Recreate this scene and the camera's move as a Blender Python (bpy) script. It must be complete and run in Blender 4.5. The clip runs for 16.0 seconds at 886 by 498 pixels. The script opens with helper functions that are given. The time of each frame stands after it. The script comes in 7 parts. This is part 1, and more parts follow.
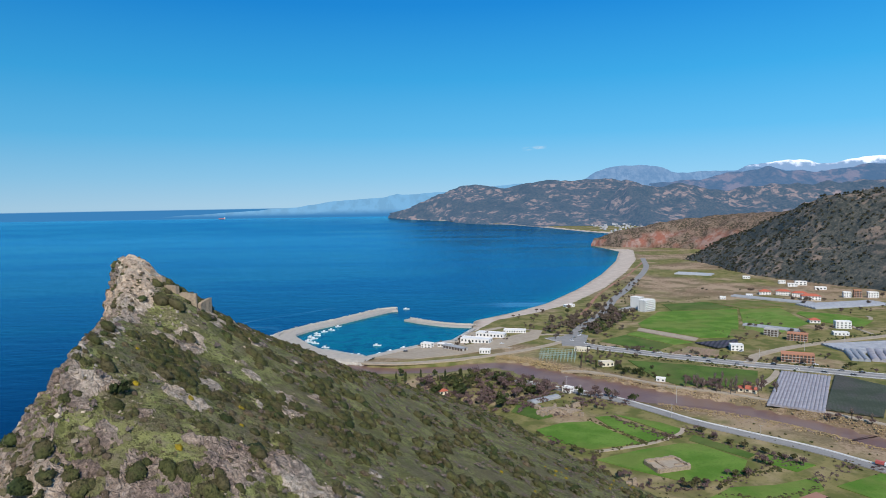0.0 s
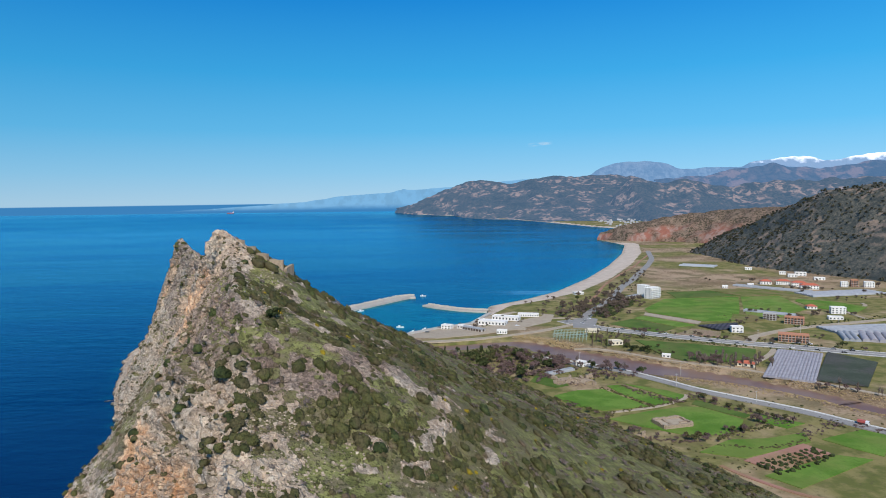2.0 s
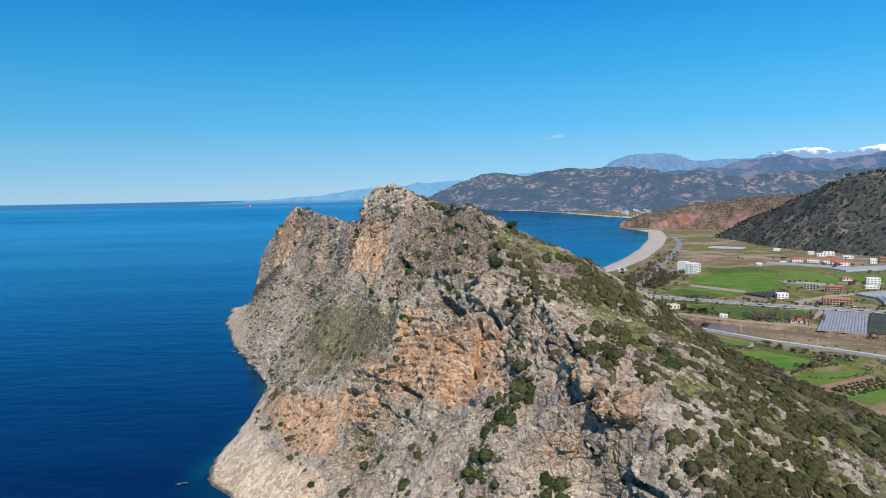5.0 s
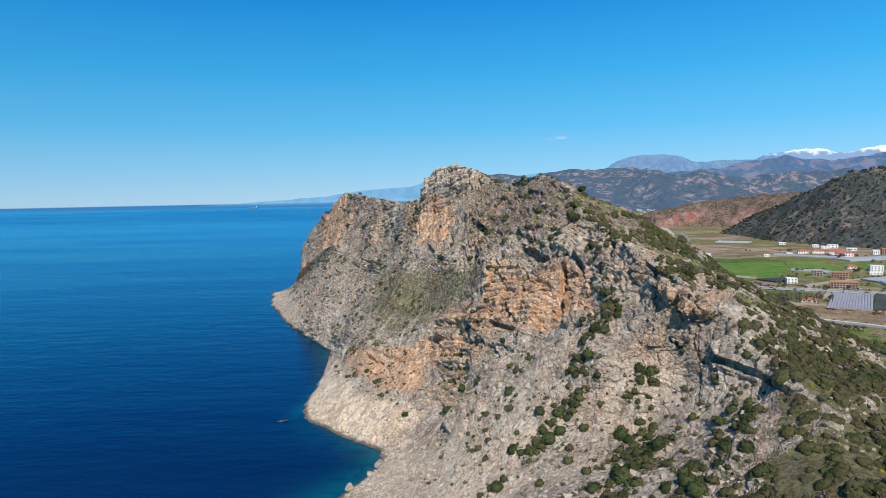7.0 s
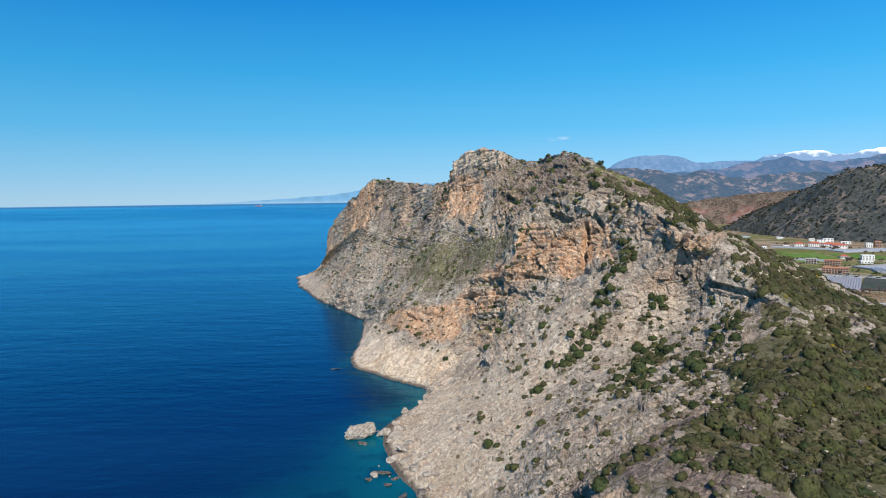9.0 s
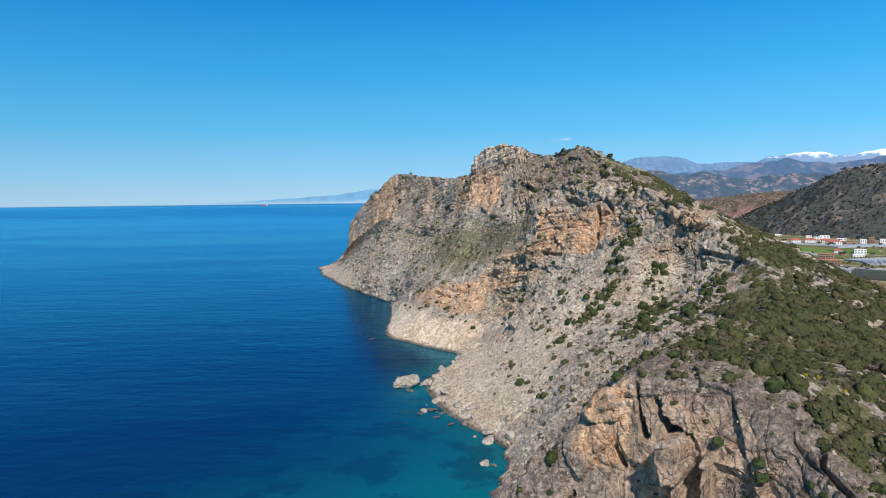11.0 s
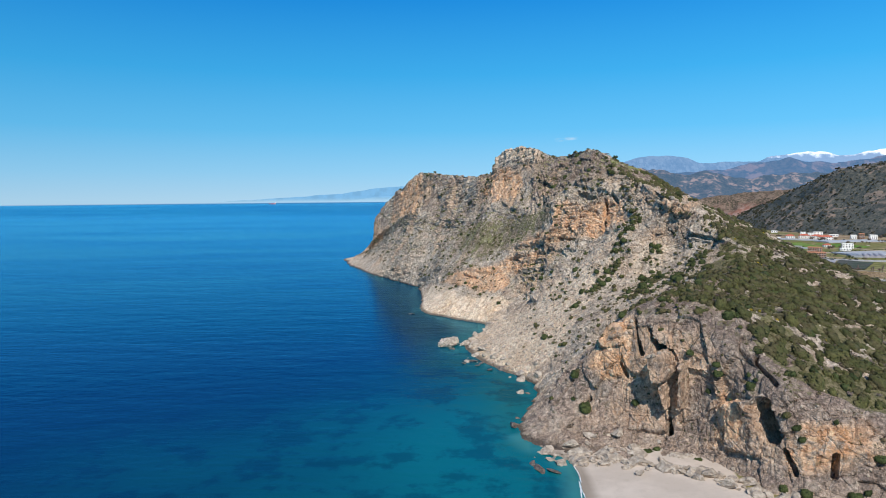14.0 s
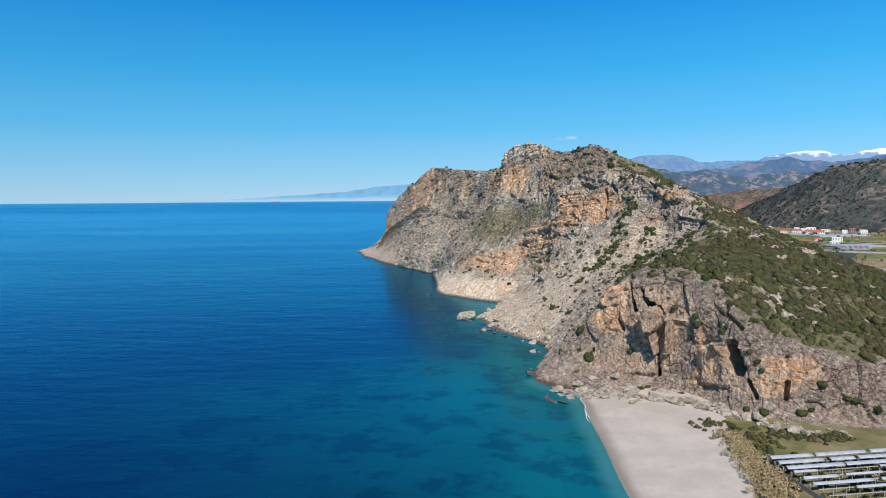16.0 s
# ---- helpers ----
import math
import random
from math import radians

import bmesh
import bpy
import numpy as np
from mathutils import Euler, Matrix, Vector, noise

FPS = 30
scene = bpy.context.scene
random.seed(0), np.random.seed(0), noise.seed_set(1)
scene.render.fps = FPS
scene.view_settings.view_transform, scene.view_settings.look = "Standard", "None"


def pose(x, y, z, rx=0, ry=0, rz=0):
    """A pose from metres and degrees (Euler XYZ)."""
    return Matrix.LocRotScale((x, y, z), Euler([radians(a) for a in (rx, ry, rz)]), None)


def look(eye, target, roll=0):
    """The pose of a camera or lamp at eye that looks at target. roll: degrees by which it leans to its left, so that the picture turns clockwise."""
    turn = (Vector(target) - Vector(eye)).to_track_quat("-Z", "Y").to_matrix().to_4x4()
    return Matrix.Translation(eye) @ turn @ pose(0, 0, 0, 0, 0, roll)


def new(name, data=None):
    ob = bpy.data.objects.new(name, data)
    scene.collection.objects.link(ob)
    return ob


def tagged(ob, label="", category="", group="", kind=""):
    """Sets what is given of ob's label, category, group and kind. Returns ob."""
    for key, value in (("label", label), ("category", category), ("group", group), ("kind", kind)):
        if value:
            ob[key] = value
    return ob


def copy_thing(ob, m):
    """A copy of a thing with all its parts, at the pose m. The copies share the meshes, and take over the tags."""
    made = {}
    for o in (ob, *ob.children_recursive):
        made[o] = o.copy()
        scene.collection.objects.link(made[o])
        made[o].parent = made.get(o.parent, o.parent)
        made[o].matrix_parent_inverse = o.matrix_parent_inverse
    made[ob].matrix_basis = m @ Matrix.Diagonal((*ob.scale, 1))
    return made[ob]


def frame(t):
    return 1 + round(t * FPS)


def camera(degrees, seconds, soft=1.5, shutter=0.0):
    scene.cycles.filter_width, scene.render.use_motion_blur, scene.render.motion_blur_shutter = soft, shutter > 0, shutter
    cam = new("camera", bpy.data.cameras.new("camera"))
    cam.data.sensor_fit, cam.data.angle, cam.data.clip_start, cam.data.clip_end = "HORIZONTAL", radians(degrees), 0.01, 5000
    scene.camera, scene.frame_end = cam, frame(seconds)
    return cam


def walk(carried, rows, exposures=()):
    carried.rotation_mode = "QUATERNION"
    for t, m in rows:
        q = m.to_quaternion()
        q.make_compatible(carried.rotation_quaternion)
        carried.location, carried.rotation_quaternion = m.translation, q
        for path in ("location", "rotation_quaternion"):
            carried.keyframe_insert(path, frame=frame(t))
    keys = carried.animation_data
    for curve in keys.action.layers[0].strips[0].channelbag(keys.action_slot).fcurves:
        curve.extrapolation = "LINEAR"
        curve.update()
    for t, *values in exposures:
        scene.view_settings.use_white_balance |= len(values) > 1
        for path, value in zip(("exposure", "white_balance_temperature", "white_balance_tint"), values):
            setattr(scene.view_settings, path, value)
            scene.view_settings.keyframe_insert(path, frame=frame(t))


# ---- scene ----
cam = camera(68.0, 16.0, soft=0.95)
PATH = [
    (0, (-25.528, -9.321, 141.050), (-25.5529, -7.3260, 140.9072), -0.90),
    (0.5, (-28.384, -20.043, 141.304), (-28.4116, -18.0485, 141.1569), -0.83),
    (1, (-31.203, -31.156, 140.534), (-31.2352, -29.1621, 140.3836), -0.80),
    (1.5, (-34.976, -42.679, 138.369), (-35.0085, -40.6847, 138.2194), -0.79),
    (2, (-41.228, -53.607, 136.006), (-41.2642, -51.6137, 135.8514), -0.71),
    (2.5, (-49.748, -64.146, 133.242), (-49.7885, -62.1524, 133.0816), -0.66),
    (3, (-59.553, -74.418, 130.591), (-59.5998, -72.4254, 130.4243), -0.68),
    (3.5, (-70.261, -84.068, 127.751), (-70.3107, -82.0759, 127.5830), -0.73),
    (4, (-81.361, -92.934, 124.725), (-81.4130, -90.9423, 124.5556), -0.84),
    (4.5, (-92.746, -101.374, 121.662), (-92.7987, -99.3824, 121.4919), -0.96),
    (5, (-104.276, -109.603, 118.537), (-104.3298, -107.6110, 118.3687), -0.98),
    (7.5, (-140.737, -165.422, 102.669), (-140.7898, -163.4294, 102.5109), -1.04),
    (8, (-145.323, -177.238, 99.400), (-145.3734, -175.2449, 99.2425), -0.90),
    (8.5, (-148.914, -188.749, 96.246), (-148.9654, -186.7560, 96.0875), -0.87),
    (9, (-152.389, -200.021, 92.875), (-152.4428, -198.0278, 92.7187), -0.73),
    (11.5, (-169.230, -258.554, 85.614), (-169.2905, -256.5606, 85.4617), -0.55),
    (12, (-172.039, -269.921, 85.555), (-172.1009, -267.9281, 85.4033), -0.52),
    (12.5, (-174.405, -280.724, 85.305), (-174.4700, -278.7308, 85.1527), -0.55),
    (13, (-177.121, -291.879, 84.924), (-177.1868, -289.8854, 84.7711), -0.51),
    (13.5, (-179.773, -303.052, 84.170), (-179.8411, -301.0593, 84.0162), -0.51),
    (14, (-182.516, -314.873, 83.237), (-182.5846, -312.8803, 83.0813), -0.48),
    (14.5, (-185.207, -326.670, 81.925), (-185.2766, -324.6770, 81.7681), -0.50),
    (15, (-187.915, -338.453, 80.478), (-187.9840, -336.4603, 80.3200), -0.49),
    (15.5, (-190.498, -350.221, 78.788), (-190.5686, -348.2288, 78.6299), -0.40),
    (16, (-192.580, -362.338, 77.137), (-192.6492, -360.3456, 76.9788), -0.40),
]
walk(cam, [(t, look(eye, target, roll)) for t, eye, target, roll in PATH], [(0, 0.0), (3, 0.03), (7.5, 0.1), (16, 0.12)])

# ---- world and sun ----
SUN_AZ, SUN_EL = radians(174), radians(42)      # clockwise from +y
SUN_DIR = Vector((math.sin(SUN_AZ) * math.cos(SUN_EL), math.cos(SUN_AZ) * math.cos(SUN_EL), math.sin(SUN_EL)))
world = bpy.data.worlds.new("sky")
scene.world = world
world.use_nodes = True
wn, wl = world.node_tree.nodes, world.node_tree.links
wn.clear()
sky = wn.new("ShaderNodeTexSky")
sky.sky_type, sky.sun_disc = "NISHITA", False
sky.sun_elevation, sky.sun_rotation = SUN_EL, SUN_AZ
sky.altitude, sky.air_density, sky.dust_density, sky.ozone_density = 100, 1.0, 0.0, 4.0
coord = wn.new("ShaderNodeTexCoord")
split = wn.new("ShaderNodeSeparateXYZ")
ramp = wn.new("ShaderNodeMapRange")
ramp.inputs["From Min"].default_value, ramp.inputs["From Max"].default_value = -0.0062, -0.0050
tone = wn.new("ShaderNodeMix")
tone.data_type = "RGBA"
SEA_FAR = (0.55, 2.6, 5.8, 1)          # open sea out to the true horizon
tone.inputs["A"].default_value = SEA_FAR
bg = wn.new("ShaderNodeBackground")
bg.inputs["Strength"].default_value = 0.085
out = wn.new("ShaderNodeOutputWorld")
wl.new(coord.outputs["Generated"], split.inputs[0])
wl.new(split.outputs["Z"], ramp.inputs["Value"])
wl.new(ramp.outputs[0], tone.inputs["Factor"])
deep = wn.new("ShaderNodeHueSaturation")
deep.inputs["Saturation"].default_value, deep.inputs["Value"].default_value = 1.3, 1.3
wl.new(sky.outputs[0], deep.inputs["Color"])
tint = wn.new("ShaderNodeValToRGB")                # pale sea haze at the horizon, azure above it
stops = [(0.0, (0.40, 0.63, 0.81)), (0.10, (0.265, 0.575, 0.83)), (0.25, (0.118, 0.48, 0.82)), (0.45, (0.045, 0.375, 0.76)), (0.70, (0.014, 0.245, 0.67)), (1.0, (0.008, 0.17, 0.56))]
while len(tint.color_ramp.elements) < len(stops):
    tint.color_ramp.elements.new(0.5)
for el, (pos, colour) in zip(tint.color_ramp.elements, stops):
    el.position, el.color = pos, (*colour, 1)
rise = wn.new("ShaderNodeMapRange")
rise.inputs["From Min"].default_value, rise.inputs["From Max"].default_value = 0.0, 0.40
gain = wn.new("ShaderNodeVectorMath")
gain.operation = "SCALE"
gain.inputs["Scale"].default_value = 1 / 0.085
low = wn.new("ShaderNodeMapRange")
low.interpolation_type = "SMOOTHSTEP"
low.inputs["From Min"].default_value, low.inputs["From Max"].default_value = 0.28, 0.6
haze = wn.new("ShaderNodeMix")
haze.data_type = "RGBA"
wl.new(split.outputs["Z"], rise.inputs["Value"])
wl.new(rise.outputs[0], tint.inputs[0])
wl.new(tint.outputs[0], gain.inputs[0])
wl.new(split.outputs["Z"], low.inputs["Value"])
wl.new(low.outputs[0], haze.inputs["Factor"])
wl.new(gain.outputs[0], haze.inputs["A"])
wl.new(deep.outputs[0], haze.inputs["B"])
side = wn.new("ShaderNodeMapRange")                # the sky is a little darker out over the sea
side.inputs["From Min"].default_value, side.inputs["From Max"].default_value = -0.7, 0.7
side.inputs["To Min"].default_value, side.inputs["To Max"].default_value = 0.90, 1.14
lit = wn.new("ShaderNodeVectorMath")
lit.operation = "SCALE"
wl.new(split.outputs["X"], side.inputs["Value"])
wl.new(haze.outputs["Result"], lit.inputs[0])
wl.new(side.outputs[0], lit.inputs["Scale"])
wl.new(lit.outputs[0], tone.inputs["B"])
wl.new(tone.outputs["Result"], bg.inputs["Color"])
wl.new(bg.outputs[0], out.inputs[0])

sun = new("sun", bpy.data.lights.new("sun", "SUN"))
sun.data.energy, sun.data.angle, sun.data.color = 4.4, radians(0.53), (1.0, 0.95, 0.88)
sun.matrix_world = look((0, 0, 400), Vector((0, 0, 400)) - SUN_DIR)

# ---- tools: noise, curves, meshes, materials ----
PERM = np.random.RandomState(7).permutation(4096)


def smooth(a, b, x):
    t = np.clip((x - a) / (b - a), 0, 1)
    return t * t * (3 - 2 * t)


def cell_hash(ix, iy, iz, salt=0):
    return PERM[(PERM[(PERM[(ix + salt) & 4095] + iy) & 4095] + iz) & 4095] / 4096.0


def vnoise(p, scale=1.0, salt=0):
    """Value noise in -1..1 at points p (n, 3), features of about scale metres."""
    q = np.asarray(p, float) / scale
    i = np.floor(q).astype(int)
    f = q - i
    f = f * f * f * (f * (f * 6 - 15) + 10)
    total = 0
    for dx in (0, 1):
        wx = f[..., 0] if dx else 1 - f[..., 0]
        for dy in (0, 1):
            wy = f[..., 1] if dy else 1 - f[..., 1]
            for dz in (0, 1):
                wz = f[..., 2] if dz else 1 - f[..., 2]
                total = total + wx * wy * wz * cell_hash(i[..., 0] + dx, i[..., 1] + dy, i[..., 2] + dz, salt)
    return total * 2 - 1


def fbm(p, scale, octaves=4, salt=0, gain=0.5):
    total, amp, norm = 0, 1.0, 0.0
    for o in range(octaves):
        total = total + amp * vnoise(p, scale / 2**o, salt + 17 * o)
        norm += amp
        amp *= gain
    return total / norm


def ridged(p, scale, octaves=4, salt=0):
    total, amp, norm = 0, 1.0, 0.0
    for o in range(octaves):
        total = total + amp * (1 - 2 * np.abs(vnoise(p, scale / 2**o, salt + 17 * o)))
        norm += amp
        amp *= 0.5
    return total / norm


def cells(p, scale, salt=0):
    """Cellular noise: nearest and second nearest distance (in cells) and a random number for the nearest cell."""
    q = np.asarray(p, float) / np.asarray(scale, float)
    base = np.floor(q).astype(int)
    f1 = np.full(len(q), 9.0)
    f2 = np.full(len(q), 9.0)
    ident = np.zeros(len(q))
    for dx in (-1, 0, 1):
        for dy in (-1, 0, 1):
            for dz in (-1, 0, 1):
                c = base + (dx, dy, dz)
                h = [cell_hash(c[:, 0], c[:, 1], c[:, 2], salt + k) for k in (0, 101, 211, 307)]
                d = np.sqrt((c[:, 0] + h[0] - q[:, 0]) ** 2 + (c[:, 1] + h[1] - q[:, 1]) ** 2 + (c[:, 2] + h[2] - q[:, 2]) ** 2)
                near = d < f1
                f2 = np.where(near, f1, np.minimum(f2, d))
                ident = np.where(near, h[3], ident)
                f1 = np.where(near, d, f1)
    return f1, f2, ident


def blocks(p, scale, salt=0):
    """Jointed rock: for each cell of a cellular noise a random height and a random tilted face, and the joint between neighbours (0 at it)."""
    q = np.asarray(p, float) / np.asarray(scale, float)
    base = np.floor(q).astype(int)
    f1, f2 = np.full(len(q), 9.0), np.full(len(q), 9.0)
    rise, lean = np.zeros(len(q)), np.zeros(len(q))
    for dx in (-1, 0, 1):
        for dy in (-1, 0, 1):
            for dz in (-1, 0, 1):
                c = base + (dx, dy, dz)
                h = [cell_hash(c[:, 0], c[:, 1], c[:, 2], salt + k) for k in (0, 101, 211, 307, 401, 503, 607)]
                o = q - np.stack([c[:, 0] + h[0], c[:, 1] + h[1], c[:, 2] + h[2]], 1)
                d = np.sqrt((o * o).sum(1))
                near = d < f1
                f2 = np.where(near, f1, np.minimum(f2, d))
                rise = np.where(near, h[3] - 0.5, rise)
                lean = np.where(near, o[:, 0] * (h[4] - 0.5) + o[:, 1] * (h[5] - 0.5) + o[:, 2] * (h[6] - 0.5), lean)
                f1 = np.where(near, d, f1)
    return rise, lean, f2 - f1


def spline(points, n, at=None):
    """n even steps (or the steps at) of a smooth curve through points (k, d), along its axis 0."""
    p = np.asarray(points, float)
    k = len(p)
    t = np.linspace(0, k - 1, n) if at is None else at
    i = np.clip(np.floor(t).astype(int), 0, k - 2)
    f = (t - i).reshape((-1,) + (1,) * (p.ndim - 1))
    a, b, c, d = p[np.clip(i - 1, 0, k - 1)], p[i], p[i + 1], p[np.clip(i + 2, 0, k - 1)]
    return b + 0.5 * f * (c - a + f * (2 * a - 5 * b + 4 * c - d + f * (3 * (b - c) + d - a)))


def line_distance(xy, line, closed=False):
    """Distance from points xy (n, 2) to a polyline."""
    line = np.asarray(line, float)
    best = np.full(len(xy), 1e9)
    ends = [(line[i], line[i + 1]) for i in range(len(line) - 1)] + ([(line[-1], line[0])] if closed else [])
    for a, b in ends:
        ab = b - a
        t = np.clip(((xy - a) @ ab) / max(ab @ ab, 1e-9), 0, 1)
        best = np.minimum(best, np.hypot(*(xy - a - t[:, None] * ab).T))
    return best


def inside(xy, poly):
    poly = np.asarray(poly, float)
    hit = np.zeros(len(xy), bool)
    for a, b in zip(poly, np.roll(poly, -1, 0)):
        if a[1] != b[1]:
            cross = ((a[1] > xy[:, 1]) != (b[1] > xy[:, 1]))
            hit ^= cross & (xy[:, 0] < (b[0] - a[0]) * (xy[:, 1] - a[1]) / (b[1] - a[1]) + a[0])
    return hit


def raw_mesh(name, verts, faces, material=None, soft=True, attrs=None):
    """A mesh from arrays: verts (n, 3), faces (m, 3 or 4)."""
    verts, faces = np.asarray(verts, np.float32), np.asarray(faces, np.int32)
    me = bpy.data.meshes.new(name)
    m, k = faces.shape
    me.vertices.add(len(verts))
    me.vertices.foreach_set("co", verts.ravel())
    me.loops.add(m * k)
    me.loops.foreach_set("vertex_index", faces.ravel())
    me.polygons.add(m)
    me.polygons.foreach_set("loop_start", np.arange(0, m * k, k, dtype=np.int32))
    me.polygons.foreach_set("use_smooth", np.full(m, soft, bool))
    for key, values in (attrs or {}).items():
        me.attributes.new(key, "FLOAT", "POINT").data.foreach_set("value", np.asarray(values, np.float32).ravel())
    me.update(calc_edges=True)
    me.validate()
    if material:
        me.materials.append(material)
    return me


def grid_faces(rows, cols):
    i = np.arange(rows * cols).reshape(rows, cols)
    return np.stack([i[:-1, :-1], i[1:, :-1], i[1:, 1:], i[:-1, 1:]], -1).reshape(-1, 4)


def part(name, bm, material, parent=None, label="", soft=False):
    me = bpy.data.meshes.new(name)
    bm.normal_update()
    for f in bm.faces:
        f.smooth = soft
    bm.to_mesh(me)
    bm.free()
    if material:
        me.materials.append(material)
    ob = new(name, me)
    if parent:
        ob.parent = parent
    return tagged(ob, label)


def box(bm, x0, x1, y0, y1, z0, z1, bevel=0.0):
    r = bmesh.ops.create_cube(bm, size=1, matrix=Matrix.LocRotScale(((x0 + x1) / 2, (y0 + y1) / 2, (z0 + z1) / 2), None, (x1 - x0, y1 - y0, z1 - z0)))
    if bevel:
        es = list({e for v in r["verts"] for e in v.link_edges})
        bmesh.ops.bevel(bm, geom=es, offset=bevel, segments=1, affect="EDGES")
    return bm


def boxes(*dims, bevel=0.0):
    bm = bmesh.new()
    for d in dims:
        box(bm, *d, bevel=bevel)
    return bm


def empty(name, m, label="", category="", group="", kind=""):
    ob = new(name)
    ob.empty_display_size = 0.1
    ob.matrix_world = m
    return tagged(ob, label, category, group, kind)


class Nodes:
    """A small builder of node materials."""

    def __init__(self, name, rough=0.8, metal=0.0, spec=0.3):
        self.mat = bpy.data.materials.new(name)
        self.mat.use_nodes = True
        self.n, self.l = self.mat.node_tree.nodes, self.mat.node_tree.links
        self.bsdf = self.n["Principled BSDF"]
        self.bsdf.inputs["Roughness"].default_value = rough
        self.bsdf.inputs["Metallic"].default_value = metal
        self.bsdf.inputs["Specular IOR Level"].default_value = spec
        self.co = self.n.new("ShaderNodeTexCoord").outputs["Object"]
        self.where = self.n.new("ShaderNodeNewGeometry").outputs["Position"]

    def link(self, a, socket):
        if hasattr(a, "links"):
            self.l.new(a, socket)
        elif isinstance(a, (tuple, list)):
            socket.default_value = (*a, 1)[:4] if len(socket.default_value) == 4 else a
        else:
            socket.default_value = a

    def attr(self, name):
        a = self.n.new("ShaderNodeAttribute")
        a.attribute_name = name
        return a.outputs["Fac"]

    def noise(self, scale, detail=4, rough=0.55, stretch=None, world=True, distort=0.0, kind="FBM"):
        """Noise of about scale metres, 0..1."""
        t = self.n.new("ShaderNodeTexNoise")
        t.noise_type = kind
        t.inputs["Scale"].default_value = 1 / scale
        t.inputs["Detail"].default_value = detail
        t.inputs["Roughness"].default_value = rough
        t.inputs["Distortion"].default_value = distort
        src = self.where if world else self.co
        if stretch:
            m = self.n.new("ShaderNodeMapping")
            m.inputs["Scale"].default_value = stretch
            self.l.new(src, m.inputs[0])
            src = m.outputs[0]
        self.l.new(src, t.inputs["Vector"])
        return t.outputs["Fac"]

    def voronoi(self, scale, feature="F1", out="Distance", stretch=None):
        t = self.n.new("ShaderNodeTexVoronoi")
        t.feature = feature
        t.inputs["Scale"].default_value = 1 / scale
        src = self.where
        if stretch:
            m = self.n.new("ShaderNodeMapping")
            m.inputs["Scale"].default_value = stretch
            self.l.new(src, m.inputs[0])
            src = m.outputs[0]
        self.l.new(src, t.inputs["Vector"])
        return t.outputs[out]

    def step(self, value, a, b, lo=0.0, hi=1.0):
        m = self.n.new("ShaderNodeMapRange")
        m.interpolation_type = "SMOOTHSTEP"
        for key, v in (("Value", value), ("From Min", a), ("From Max", b), ("To Min", lo), ("To Max", hi)):
            self.link(v, m.inputs[key])
        return m.outputs[0]

    def math(self, op, a, b=0.0):
        m = self.n.new("ShaderNodeMath")
        m.operation = op
        self.link(a, m.inputs[0])
        self.link(b, m.inputs[1])
        return m.outputs[0]

    def mix(self, fac, a, b, mode="MIX"):
        m = self.n.new("ShaderNodeMix")
        m.data_type, m.blend_type = "RGBA", mode
        self.link(fac, m.inputs["Factor"])
        self.link(a, m.inputs["A"])
        self.link(b, m.inputs["B"])
        return m.outputs["Result"]

    def random(self):
        return self.n.new("ShaderNodeObjectInfo").outputs["Random"]

    def island(self):
        return self.n.new("ShaderNodeNewGeometry").outputs["Random Per Island"]

    def done(self, colour, bump=None, height=0.1, rough=None, strength=1.0):
        self.link(colour, self.bsdf.inputs["Base Color"])
        if rough is not None:
            self.link(rough, self.bsdf.inputs["Roughness"])
        if bump is not None:
            b = self.n.new("ShaderNodeBump")
            b.inputs["Distance"].default_value = height
            b.inputs["Strength"].default_value = strength
            self.l.new(bump, b.inputs["Height"])
            self.l.new(b.outputs[0], self.bsdf.inputs["Normal"])
        return self.mat


def plain(name, a, b=None, scale=1.0, rough=0.7, metal=0.0, world=True, spec=0.3):
    """A painted or simple surface with weathering at two scales."""
    k = Nodes(name, rough, metal, spec)
    b = b or tuple(0.7 * c for c in a)
    n = k.math("ADD", k.math("MULTIPLY", k.noise(scale, 5, world=world), 0.6), k.math("MULTIPLY", k.noise(scale * 0.12, 3, world=world), 0.4))
    return k.done(k.mix(k.step(n, 0.35, 0.7), a, b), n, 0.02)

